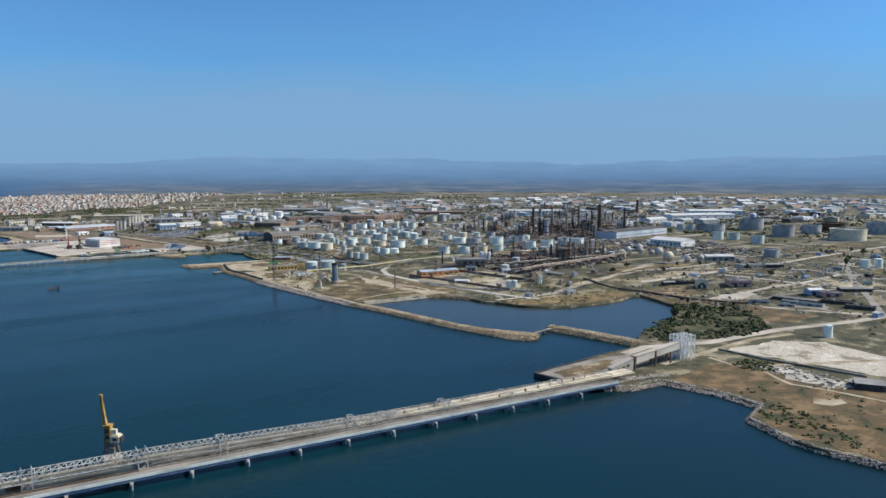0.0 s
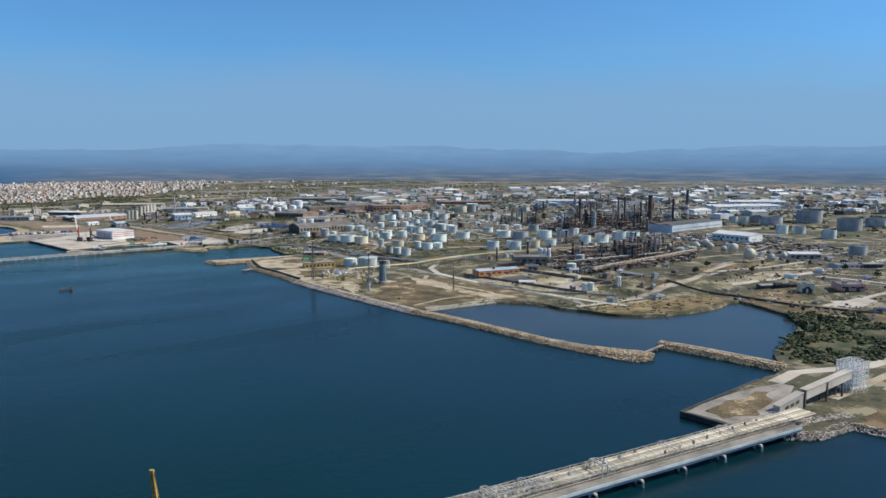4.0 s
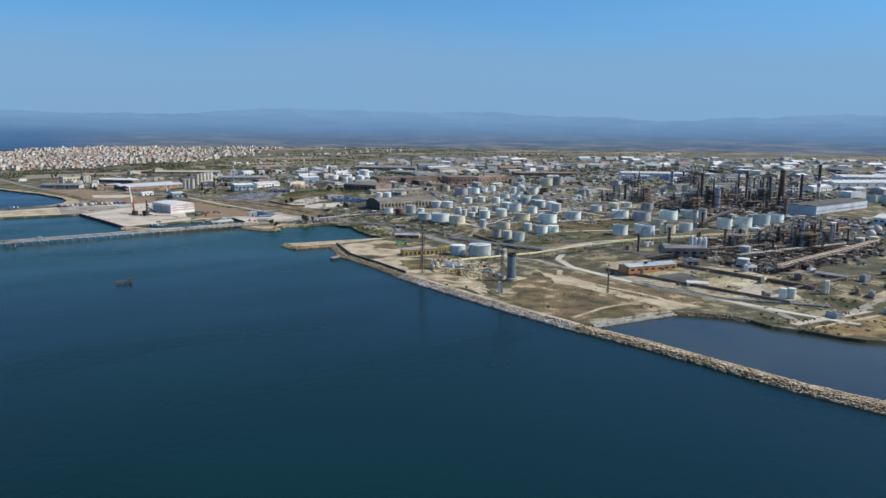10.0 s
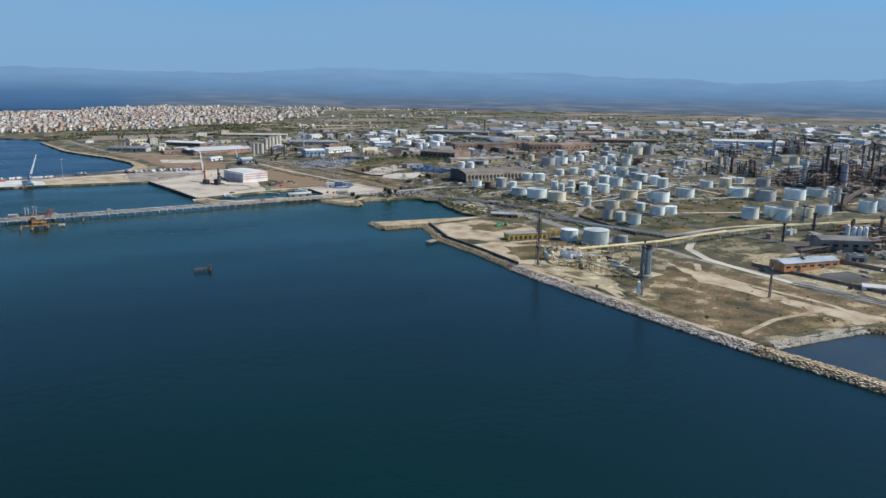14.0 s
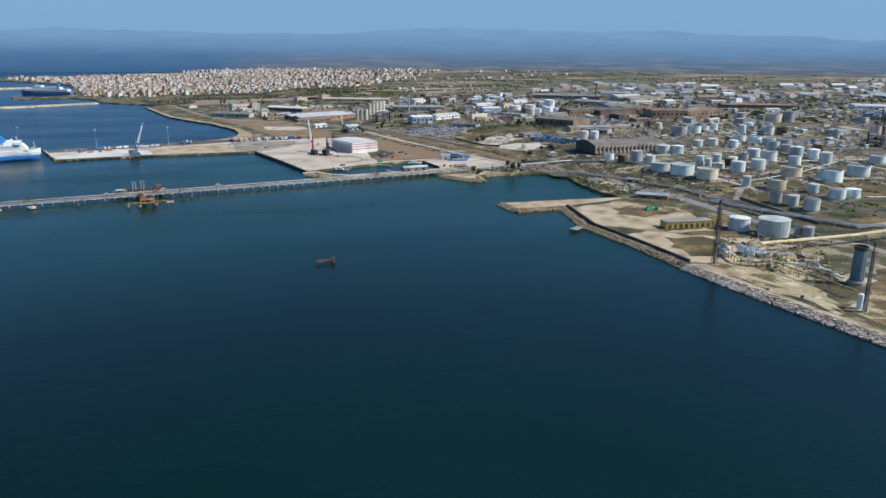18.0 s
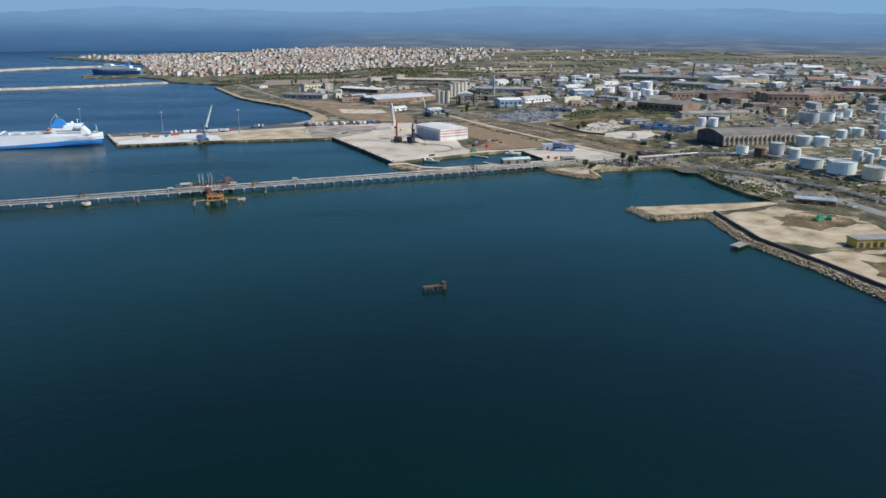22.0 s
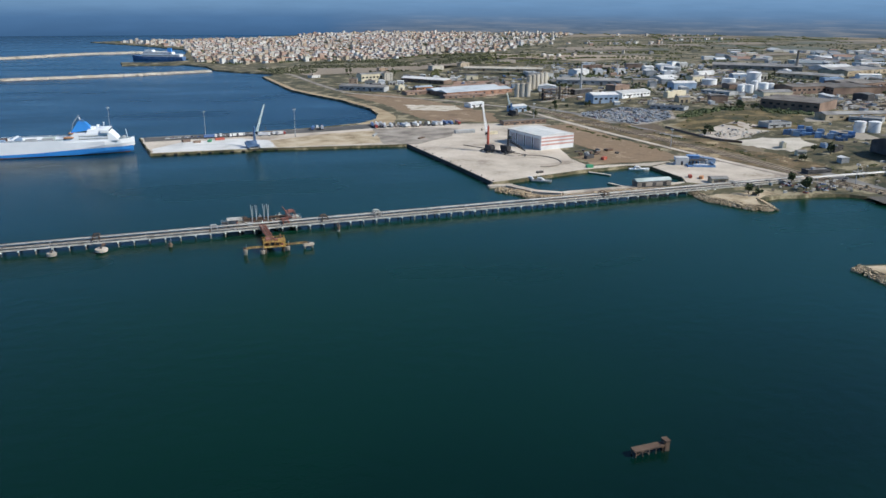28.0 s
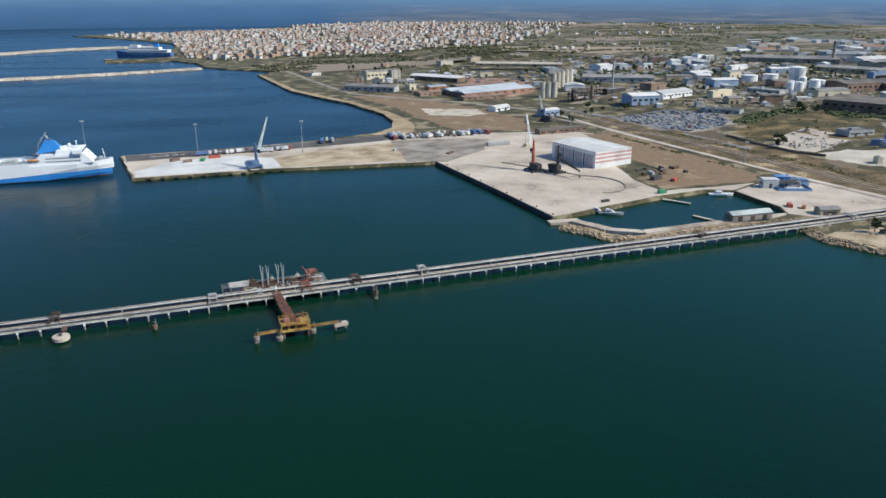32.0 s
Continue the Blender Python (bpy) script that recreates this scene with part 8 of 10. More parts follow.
# ---- industrial buildings ----
SKIN = {"brown_w": (M_BRICKB, M_ROOFW, "long brown shed with a pale roof"), "paleblue": (M_TERRA, M_PALEB, "wide works hall with pale roof and red-brown walls"), "tanw": (M_SAND, M_PALE, "long low tan shed with a pale roof"), "white": (M_WHITE, M_ROOFW, "white industrial shed with a pale roof"),
        "bluew": (M_BLUEP, M_ROOFW, "blue and white industrial building"), "brown": (M_UMBER, M_STORE, "brown clad industrial building with a grey roof"), "grey": (M_GREYP, M_ROOFG, "plain grey metal industrial shed"),
        "brownbig": (M_UMBER, M_STORE, "large dark brown clad warehouse"), "dark": (M_DARK, M_ROOFG, "long dark industrial shed"), "tan": (M_SAND, M_ROOFG, "tan walled warehouse with a grey roof"),
        "cream": (M_CREAM, M_ROOFG, "cream plastered block with flat roof"), "terra": (M_UMBER, M_TERRAD, "long red-brown works hall"), "orange": (M_ORANGE, M_PANEL, "orange brick building with a pale blue-grey roof"),
        "greyhall": (M_CONC_D, M_ROOFG, "large grey concrete hall"), "darkwhite": (M_LBLUE, M_ASPH, "huge works hall, pale blue walls and dark roof"), "whiteL": (M_GREYP, M_ROOFW, "low shed with a bright white roof"),
        "pink": (M_PINK, M_ROOFG, "faded pink works building")}


def window_row(k, w, d, h, n, rows=1):
    """Windows and a door let into the long front."""
    for r in range(rows):
        z0 = h * (.45 if rows == 1 else .18 + .42 * r)
        for i in range(n):
            x = -w / 2 + w * (i + .5) / n
            ww = min(2.2, w / n * .3)
            part("window", Shape().box(x - ww, -d / 2 - .06, z0, x + ww, -d / 2 + .1, z0 + h * .22), M_GLASS, k)


def four_walls(k, w, d, h, wall_m):
    part("wall", Shape().box(-w / 2, -d / 2, 0, w / 2, -d / 2 + .4, h), wall_m, k)
    part("wall", Shape().box(-w / 2, d / 2 - .4, 0, w / 2, d / 2, h), wall_m, k)
    part("wall", Shape().box(-w / 2, -d / 2 + .4, 0, -w / 2 + .4, d / 2 - .4, h), wall_m, k)
    part("wall", Shape().box(w / 2 - .4, -d / 2 + .4, 0, w / 2, d / 2 - .4, h), wall_m, k)


def shed(x, y, w, d, turn, h, style, windows=0, gable=None, group="industrial buildings", doors=2):
    wall_m, roof_m, label = SKIN[style] if isinstance(style, str) else style
    k = thing("industrial_building", x, y, ground_z(x, y) - .3, label, "building", group, turn=turn)
    if group != "industrial buildings":
        part("wall", Shape().box(-w / 2, -d / 2, 0, w / 2, d / 2, h - .02), wall_m, k)
    else:
        four_walls(k, w, d, h, wall_m)
    rise = d * (.045 if style in ("brown", "brownbig", "dark", "terra", "greyhall", "darkwhite") else .085) if gable is None else gable
    o = .5
    if rise > 0.4:
        nb = max(1, round(d / 30))
        rf = Shape()
        for b in range(nb):
            y0, y1 = -d / 2 - (o if b == 0 else 0) + d * b / nb * 1.0, -d / 2 + d * (b + 1) / nb + (o if b == nb - 1 else 0)
            if b:
                y0 = -d / 2 + d * b / nb
            r = rise / nb + .6
            rf.add([(-w / 2 - o, y0, h), (w / 2 + o, y0, h), (w / 2 + o, y1, h), (-w / 2 - o, y1, h), (-w / 2 - o, (y0 + y1) / 2, h + r), (w / 2 + o, (y0 + y1) / 2, h + r)],
                   [(3, 2, 1, 0), (0, 1, 5, 4), (2, 3, 4, 5), (1, 2, 5), (3, 0, 4)])
        part("roof", rf, roof_m, k)
        if style == "darkwhite":
            part("window_band", Shape().box(-w / 2 + 3, -d / 2 - .1, h * .42, w / 2 - 3, -d / 2 - .005, h * .58), M_PANEL, k)
            part("brick_base", Shape().box(-w / 2, -d / 2 - .3, 0, w / 2, -d / 2 - .02, h * .22), M_BRICKB, k)
    else:
        part("roof", Shape().box(-w / 2 + .2, -d / 2 + .2, h - .5, w / 2 - .2, d / 2 - .2, h - .2), roof_m, k)
        part("parapet", Shape().box(-w / 2 - .1, -d / 2 - .1, h, w / 2 + .1, -d / 2 + .35, h + .6).box(-w / 2 - .1, d / 2 - .35, h, w / 2 + .1, d / 2 + .1, h + .6)
             .box(-w / 2 - .1, -d / 2 + .35, h, -w / 2 + .35, d / 2 - .35, h + .6).box(w / 2 - .35, -d / 2 + .35, h, w / 2 + .1, d / 2 - .35, h + .6), wall_m, k)
        part("roof_unit", Shape().box(-w * .2, -d * .1, h - .2, -w * .2 + 2.4, d * .1 + 1, h + 1.6), M_STEEL, k)
    for i in range(doors):
        x0 = -w / 2 + w * (i + .6) / (doors + .3)
        part("door", Shape().box(x0 - 1.8, -d / 2 - .08, 0, x0 + 1.8, -d / 2 - .005, min(4.2, h * .7)), M_DARK, k)
    if windows and style != "darkwhite":
        window_row(k, w, d, h, windows)
    return k


BUILT_A = [(532, 2096, 88, 28, -50, 7.2, "brown_w"), (545, 1923, 124, 60, 15, 6.3, "paleblue"), (491, 1762, 26, 12, 25, 5.4, "white"), (527, 1704, 22, 14, 13, 7.5, "bluew"), (488, 1602, 56, 10, 5, 5.0, "brown"), (662, 1722, 37, 26, -5, 11.1, "bluew"), (718, 1741, 59, 24, 17, 7.4, "white"),
           (695, 1615, 44, 14, -58, 4.4, "grey"), (856, 1571, 72, 60, -64, 11.5, "brownbig"), (1064, 1702, 62, 80, -97, 10.2, "brown"), (1141, 1751, 73, 60, 11, 10.0, "brown"), (1250, 2103, 170, 70, -39, 9.0, "greyhall"), (1390, 2045, 82, 40, 5, 7.2, "white")]
BUILT_B = [(864, 1732, 45, 24, -69, 5.1, "grey"), (1357, 1961, 131, 60, 13, 9.0, "tan"), (840, 1452, 33, 24, -56, 5.2, "grey"), (713, 1453, 29, 16, -2, 5.0, "grey"), (397, 2001, 76, 24, -35, 7.4, "grey"), (452, 2157, 59, 18, 17, 12.6, "cream"), (721, 2191, 153, 26, -28, 5.4, "tanw"),
           (751, 1914, 103, 30, -29, 7.6, "grey"), (503, 1279, 13, 8, -15, 4.2, "tan"), (1000, 1716, 70, 40, -2, 11.0, "brown"), (1116, 1606, 68, 50, -22, 15.0, "terra"), (1186, 1601, 105, 45, 10, 12.6, "terra"), (853, 1471, 105, 20, -10, 7.1, "tan")]
BUILT_C = [(585, 1051, 29, 10, -44, 4.2, "orange"), (624, 1119, 17, 8, -59, 3.5, "tan"), (588, 1139, 17, 8, -24, 3.5, "cream"), (603, 1282, 23, 8, -4, 3.5, "dark"), (1190, 1898, 109, 30, -66, 7.7, "tan"), (1474, 1711, 150, 40, -32, 7.5, "terra"), (639, 742, 53, 16, -15.4, 6.6, "orange"),
           (706, 752, 40, 22, -38, 10.1, "greyhall"), (683, 725, 13, 10, -47, 4.8, "grey"), (625, 680, 17, 9, -53, 3, "white"), (1250, 870, 171, 46, 1, 14.6, "darkwhite"), (2057, 1154, 153, 60, -43, 11.7, "white"), (1735, 1559, 170, 50, -43, 7.8, "white"), (1157, 724, 63, 40, -93, 10.1, "white")]
BUILT_D = [(1014, 559, 40, 20, -42, 6.7, "whiteL"), (793, 457, 13, 13, -52, 8.6, "cream"), (822, 428, 24, 22, -46, 6.4, "pink"), (787, 347, 44, 9, -86, 2.8, "dark"), (775, 334, 40, 7, -86, 2.6, "grey"), (797, 309, 30, 8, -86, 2.6, "dark"), (971, 484, 46, 16, -27, 4.6, "grey"),
           (991, 468, 24, 12, -40, 5.0, "dark"), (517, 180, 17, 14, -63, 4.4, "dark"), (787, 284, 26, 8, -80, 3.0, "dark"), (1637, 1078, 66, 30, -4, 9.6, "white"), (1830, 1071, 181, 60, -28, 12.3, "white"), (821, 343, 16, 12, -32, 5.6, "bluew"), (822, 326, 20, 10, -45, 4.2, "pink"), (862, 318, 32, 12, -46, 3.6, "dark"), (790, 493, 24, 9, -30, 3.2, "dark"), (802, 478, 30, 8, -40, 3.0, "dark"), (760, 372, 20, 4, -68, 2.4, "whiteL"), (760, 344, 16, 4, -70, 2.4, "whiteL"), (720, 612, 26, 8, -86, 3.0, "tan")]
taken = []
for group_ in (BUILT_A, BUILT_B, BUILT_C, BUILT_D):
    for x, y, w, d, t, h, st in group_:
        shed(x, y, w, d, t, h, st, windows=min(8, int(w / 7)), gable=0 if st in ("cream", "pink", "grey") and w < 50 else None)
        taken.append((x, y, max(w, d) * .6))
for x, y, w, d, t, h, st in ((515, 1868, 70, 16, 10, 4.6, "terra"), (470, 1930, 60, 18, 12, 5, "terra"), (560, 1990, 90, 20, 12, 5, "terra"), (490, 1985, 30, 14, 12, 5, "orange")):
    shed(x, y, w, d, t, h, st, windows=4)
    taken.append((x, y, w * .55))
# the arched dark store beside the tank farm
ah = thing("arched_store", 735, 1278, ground_z(735, 1278) - .3, "long dark arched store with pale buttressed side", "warehouse", turn=-9)
arch = Shape()
n_a = 14
prof = [(-25 + 50 * i / n_a, 10.4 + 4.6 * math.sin(math.pi * i / n_a)) for i in range(n_a + 1)]
vs = [(x_, y_, z_) for x_ in (-50, 50) for y_, z_ in prof]
arch.add(vs, [(i, i + n_a + 1, i + n_a + 2, i + 1) for i in range(n_a)])
part("roof", arch, M_STORE, ah)
for s in (-1, 1):
    part("gable_wall", Shape().add([(s * 50, -25, 0)] + [(s * 50, y_, z_) for y_, z_ in prof] + [(s * 50, 25, 0)], [tuple(range(n_a + 3))]), M_DARK, ah)
part("side_wall", Shape().box(-50, -25, 0, 50, -24.6, 10.4), M_SAND, ah)
part("side_wall", Shape().box(-50, 24.6, 0, 50, 25, 10.4), M_SAND, ah)
for i in range(18):
    part("buttress", Shape().box(-49 + i * 5.7, -26.2, 0, -48 + i * 5.7, -25.02, 10), M_CONC, ah)
    part("window", Shape().box(-47 + i * 5.7, -25.1, 4, -44.4 + i * 5.7, -25.01, 8), M_DARK, ah)
taken.append((735, 1278, 62))
for i, (x, y) in enumerate(((594, 1849), (601, 1846), (608, 1843), (640, 1906), (649, 1910), (658, 1914), (667, 1918), (676, 1922))):
    storage_tank(x, y, 8, 22 if i > 2 else 20, M_PALE, False, "tall tan concrete silo", "silos", M_CONC_D)
for x, y, d, h in ((940, 1853, 24, 9), (972, 1845, 22, 10), (1010, 1832, 23, 20), (915, 1730, 12, 12), (935, 1724, 14, 15), (902, 1733, 10, 12), (950, 1760, 10, 14), (925, 1755, 9, 11), (962, 1740, 12, 12), (769, 1396, 11, 11), (782, 1390, 12, 11)):
    storage_tank(x, y, d, h, M_WHITE, False, "bright white storage tank among the sheds", "storage tanks")
    taken.append((x, y, d))

# blue crates stacked in a yard
rng = random.Random(31)
for i in range(46):
    u, v = rng.random(), rng.random()
    x, y = 686 + 22 * u + 34 * v, 1410 - 52 * u + 16 * v
    k = thing("blue_container", x, y, ground_z(x, y), "faded blue stacked container", "container", "blue containers", turn=-38 + rng.uniform(-6, 6))
    hh = rng.choice((2.6, 2.6, 5.2))
    part("box", Shape().box(-3, -1.2, 0, 3, 1.2, hh), (M_NAVY, M_BLUEC, M_BLUEP, M_NAVY, M_GREYP)[i % 5], k)
    part("door_end", Shape().box(3.01, -1.1, .1, 3.06, 1.1, hh - .1), M_DARK, k)


# scattered works sheds of the industrial estate
def clear(x, y, r):
    return all((x - a) ** 2 + (y - b) ** 2 > (r + q) ** 2 for a, b, q in taken)


for farm in (FARM_A, FARM_B, FARM_C, FARM_D, FARM_E, FARM_F):
    taken += [(x, y, d * .6 + 2) for x, y, d, h in farm]
taken += [(x, y, w * .6) for x, y, w, d, fl in UNITS + UNITS_FAR]
taken += [(x, y, 6) for x, y, h, w in COLS_A + COLS_B]
taken += [(985, 670, 60), (930, 575, 30), (735, 1400, 55), (640, 1620, 60), (720, 1505, 75)]
ZONES = [([(620, 1660), (640, 2050), (900, 2250), (1300, 2200), (1700, 1900), (1300, 1450), (900, 1420), (820, 1620)], 70, 12, 46, 6, 10),
         ([(1100, 1250), (1400, 1500), (2100, 1700), (2500, 1200), (2200, 700), (1500, 950), (1450, 1200)], 60, 14, 60, 6, 11),
         ([(760, 140), (750, 400), (790, 520), (1000, 540), (1250, 540), (1250, 140)], 34, 5, 15, 2.8, 4.6),
         ([(600, 560), (640, 720), (720, 690), (820, 640), (760, 540), (690, 520)], 12, 4, 12, 3, 5),
         ([(400, 1960), (420, 2150), (560, 2200), (640, 2100), (560, 1990)], 10, 8, 30, 4, 8),
         ([(620, 1290), (650, 1400), (690, 1340), (660, 1260)], 5, 6, 14, 3, 5)]
rng = random.Random(77)
kinds = ["white", "grey", "brown", "tan", "dark", "whiteL", "bluew", "terra", "white", "cream", "whiteL"]
for zi, (zone, count, s0, s1, h0, h1) in enumerate(ZONES):
    xs, ys = [p[0] for p in zone], [p[1] for p in zone]
    made = tries = 0
    while made < count and tries < 3000:
        tries += 1
        x, y = rng.uniform(min(xs), max(xs)), rng.uniform(min(ys), max(ys))
        w, d = rng.uniform(s0, s1), rng.uniform(s0, s1) * .6
        if inside(x, y, zone) and clear(x, y, max(w, d) * .62):
            st = rng.choice(kinds)
            shed(x, y, w, d, rng.choice((-9, -20, 81, 70, 15)), rng.uniform(h0, h1), st, windows=4 if zi in (2, 3, 5) else 0, gable=rng.choice((None, None, 0)), doors=rng.choice((1, 2)), group="estate sheds")
            taken.append((x, y, max(w, d) * .62))
            made += 1

# far sheds and farmhouses, too small to pick apart
far_w, far_r = Shape(), Shape()
rng = random.Random(78)


def plain_house(shw, shr, x, y, w, d, h, a, flat):
    ca, sa = math.cos(a), math.sin(a)
    g = ground_z(x, y) - .3

    def tr(px, py, pz):
        return (x + px * ca - py * sa, y + px * sa + py * ca, g + pz)
    vs = [tr(px, py, pz) for pz in (0, h) for px, py in ((-w / 2, -d / 2), (w / 2, -d / 2), (w / 2, d / 2), (-w / 2, d / 2))]
    shw.add(vs, [(0, 1, 5, 4), (1, 2, 6, 5), (2, 3, 7, 6), (3, 0, 4, 7), (4, 5, 6, 7)])
    if flat:
        vs = [tr(px, py, pz) for pz in (h + .02, h + .35) for px, py in ((-w / 2 - .2, -d / 2 - .2), (w / 2 + .2, -d / 2 - .2), (w / 2 + .2, d / 2 + .2), (-w / 2 - .2, d / 2 + .2))]
        shr.add(vs, [(0, 1, 5, 4), (1, 2, 6, 5), (2, 3, 7, 6), (3, 0, 4, 7), (4, 5, 6, 7)])
    else:
        r = min(w, d) * .2
        vs = [tr(-w / 2 - .4, -d / 2 - .4, h), tr(w / 2 + .4, -d / 2 - .4, h), tr(w / 2 + .4, d / 2 + .4, h), tr(-w / 2 - .4, d / 2 + .4, h), tr(-w / 2 - .4, 0, h + r), tr(w / 2 + .4, 0, h + r)]
        shr.add(vs, [(3, 2, 1, 0), (0, 1, 5, 4), (2, 3, 4, 5), (1, 2, 5), (3, 0, 4)])


FAR_ZONE = [(1500, 1900), (1300, 2350), (1700, 2700), (2600, 2300), (3600, 1500), (3400, 500), (2300, 300), (1500, 350), (1750, 560), (2250, 700), (2550, 1250), (2100, 1750)]
made = 0
# small stores and offices between the works
small_w, small_r = Shape(), Shape()
MEADOW = [(620, 860), (640, 1010), (690, 1060), (700, 1190), (900, 1250), (1080, 1060), (1020, 880), (900, 800), (760, 810)]
srng = random.Random(79)
for zone in [z[0] for z in ZONES[:2]] + [[(660, 1000), (690, 1300), (900, 1400), (1150, 1400), (1400, 1200), (1400, 900), (1050, 700), (700, 640)]]:
    xs, ys = [p[0] for p in zone], [p[1] for p in zone]
    for _ in range(700):
        x, y = srng.uniform(min(xs), max(xs)), srng.uniform(min(ys), max(ys))
        s = srng.uniform(4, 10)
        if inside(x, y, zone) and clear(x, y, s * .7) and not inside(x, y, MEADOW):
            plain_house(small_w, small_r, x, y, s * srng.uniform(.8, 1.6), s * .7, srng.uniform(2.4, 5), srng.choice((-.16, -.35, 1.22, 1.4)), srng.random() < .7)
while made < 620:
    x, y = rng.uniform(1300, 3600), rng.uniform(300, 2700)
    if inside(x, y, FAR_ZONE):
        s = rng.choice((14, 20, 28, 45))
        plain_house(far_w, far_r, x, y, s * rng.uniform(.7, 1.3), s * .6, rng.uniform(4, 9), rng.choice((-.2, 1.37, -.5)), rng.random() < .4)
        made += 1
solid("small_stores", small_w, palette("store_walls", [c(.50, .48, .44), c(.68, .68, .66), c(.40, .36, .32), c(.58, .52, .43), c(.33, .25, .19), c(.30, .36, .42)], island=True), "small pale stores among the works", "sheds", kind="stuff")
solid("small_store_roofs", small_r, palette("store_roofs", [c(.50, .49, .47), c(.30, .29, .28), c(.68, .68, .67), c(.34, .22, .16), c(.20, .20, .20), c(.62, .60, .56)], island=True), "flat roofs of small stores", "roofs", kind="stuff")
solid("far_sheds", far_w, palette("far_walls", [c(.52, .50, .46), c(.66, .65, .62), c(.40, .38, .36), c(.60, .55, .47), c(.72, .72, .70)], island=True), "distant pale works sheds", "sheds", kind="stuff")
solid("far_shed_roofs", far_r, palette("far_roofs", [c(.50, .50, .49), c(.30, .28, .27), c(.64, .64, .63), c(.30, .19, .14), c(.22, .25, .27), c(.70, .71, .71)], island=True), "distant grey and pale shed roofs", "roofs", kind="stuff")


# ---- the town ----
TOWN = [(170, 2700), (255, 2580), (420, 2660), (560, 2640), (760, 2690), (960, 2780), (1250, 3120), (1560, 3560), (1900, 4050), (1150, 4300), (800, 4180), (330, 3920), (120, 3830), (-60, 3760), (40, 3560), (150, 3320), (165, 3000)]


def town_density(x, y):
    """Dense by the harbour, thinning to scattered houses inland, with squares and groves left open."""
    edge = smooth((y - 2600 - .22 * max(0, x - 500)) / 160 + .25)
    inland = 1 - .72 * smooth((x - 650 - .22 * (y - 2700)) / 620)
    blots = .5 + 1.2 * noise.noise((x * .0055, y * .0038, 4)) + .7 * noise.noise((x * .018, y * .012, 9))
    return (.12 + .66 * edge) * inland * min(1.2, max(.06, .48 + blots * .62))


rng = random.Random(91)
lots = []
for i in range(-110, 190):
    for j in range(-100, 210):
        a = .32 + .5 * noise.noise((i * .05, j * .05, 2))
        px, py = i * 12.6 + 3.6 * rng.uniform(-1, 1), j * 13.6 + 3.6 * rng.uniform(-1, 1)
        if (i + j // 9) % 7 == 0 or (j + i // 11) % 6 == 0:
            continue
        x, y = 700 + px * math.cos(.32) - py * math.sin(.32), 3200 + px * math.sin(.32) + py * math.cos(.32)
        if inside(x, y, TOWN) and rng.random() < town_density(x, y):
            lots.append((y + .2 * x, x, y, a))
lots.sort()
WALL_I = palette("town_walls", [c(.50, .45, .38), c(.58, .55, .50), c(.48, .38, .27), c(.50, .45, .37), c(.42, .28, .21), c(.64, .63, .61), c(.46, .39, .31), c(.56, .51, .43), c(.66, .65, .62), c(.52, .39, .33)], island=True)
ROOF_I = palette("town_roofs", [c(.38, .20, .13), c(.46, .42, .38), c(.60, .57, .53), c(.36, .21, .15), c(.34, .31, .30), c(.44, .28, .20), c(.62, .60, .57), c(.30, .26, .23)], island=True)


def town_house(x, y, w, d, h, turn, flat, tall):
    k = thing("town_house", x, y, ground_z(x, y) - .3, "tall plastered apartment house" if tall else ("plastered town house with flat roof" if flat else "plastered town house with tiled roof"), "house", "town houses", turn=turn)
    part("wall", Shape().box(-w / 2, -d / 2, 0, w / 2, d / 2, h), M_WALL, k)
    if flat:
        part("roof", Shape().box(-w / 2 - .2, -d / 2 - .2, h, w / 2 + .2, d / 2 + .2, h + .4).box(-w * .2, -d * .2, h + .4, w * .1, d * .15, h + 2.6), M_CONC_D, k)
    else:
        r = min(w, d) * .22
        part("roof", Shape().add([(-w / 2 - .5, -d / 2 - .5, h), (w / 2 + .5, -d / 2 - .5, h), (w / 2 + .5, d / 2 + .5, h), (-w / 2 - .5, d / 2 + .5, h), (-w / 2 - .5, 0, h + r), (w / 2 + .5, 0, h + r)],
                                 [(3, 2, 1, 0), (0, 1, 5, 4), (2, 3, 4, 5), (1, 2, 5), (3, 0, 4)]), M_TERRA, k)
    for f in range(int(h / 3.1)) if y < 2640 else ():
        for s in (-.28, .28):
            part("window", Shape().box(w * s - .8, -d / 2 - .05, 1.0 + f * 3.1, w * s + .8, -d / 2 + .05, 2.6 + f * 3.1), M_GLASS, k)


tw_w, tw_r = Shape(), Shape()
for n_h, (_, x, y, a) in enumerate(lots):
    big = noise.noise((x * .004, y * .004, 14)) > .12
    w, d = rng.uniform(6, 11) * (1.35 if big else 1), rng.uniform(6, 10) * (1.2 if big else 1)
    tall = rng.random() < (.22 if big else .06)
    h = rng.uniform(8, 13) if tall else rng.choice((3.0, 3.2, 3.4, 3.8, 4.6, 6, 6.4))
    flat = rng.random() < (.9 if tall else .55)
    t = math.degrees(a) + rng.choice((0, 90)) + rng.uniform(-7, 7)
    if n_h < 110:
        town_house(x, y, w, d, h, t, flat, tall)
    else:
        plain_house(tw_w, tw_r, x, y, w, d, h, radians(t), flat)
        if not tall and rng.random() < .25:
            plain_house(tw_w, tw_r, x + math.cos(a) * w * .8, y + math.sin(a) * w * .8, w * .6, d * .8, h * .7, radians(t), True)
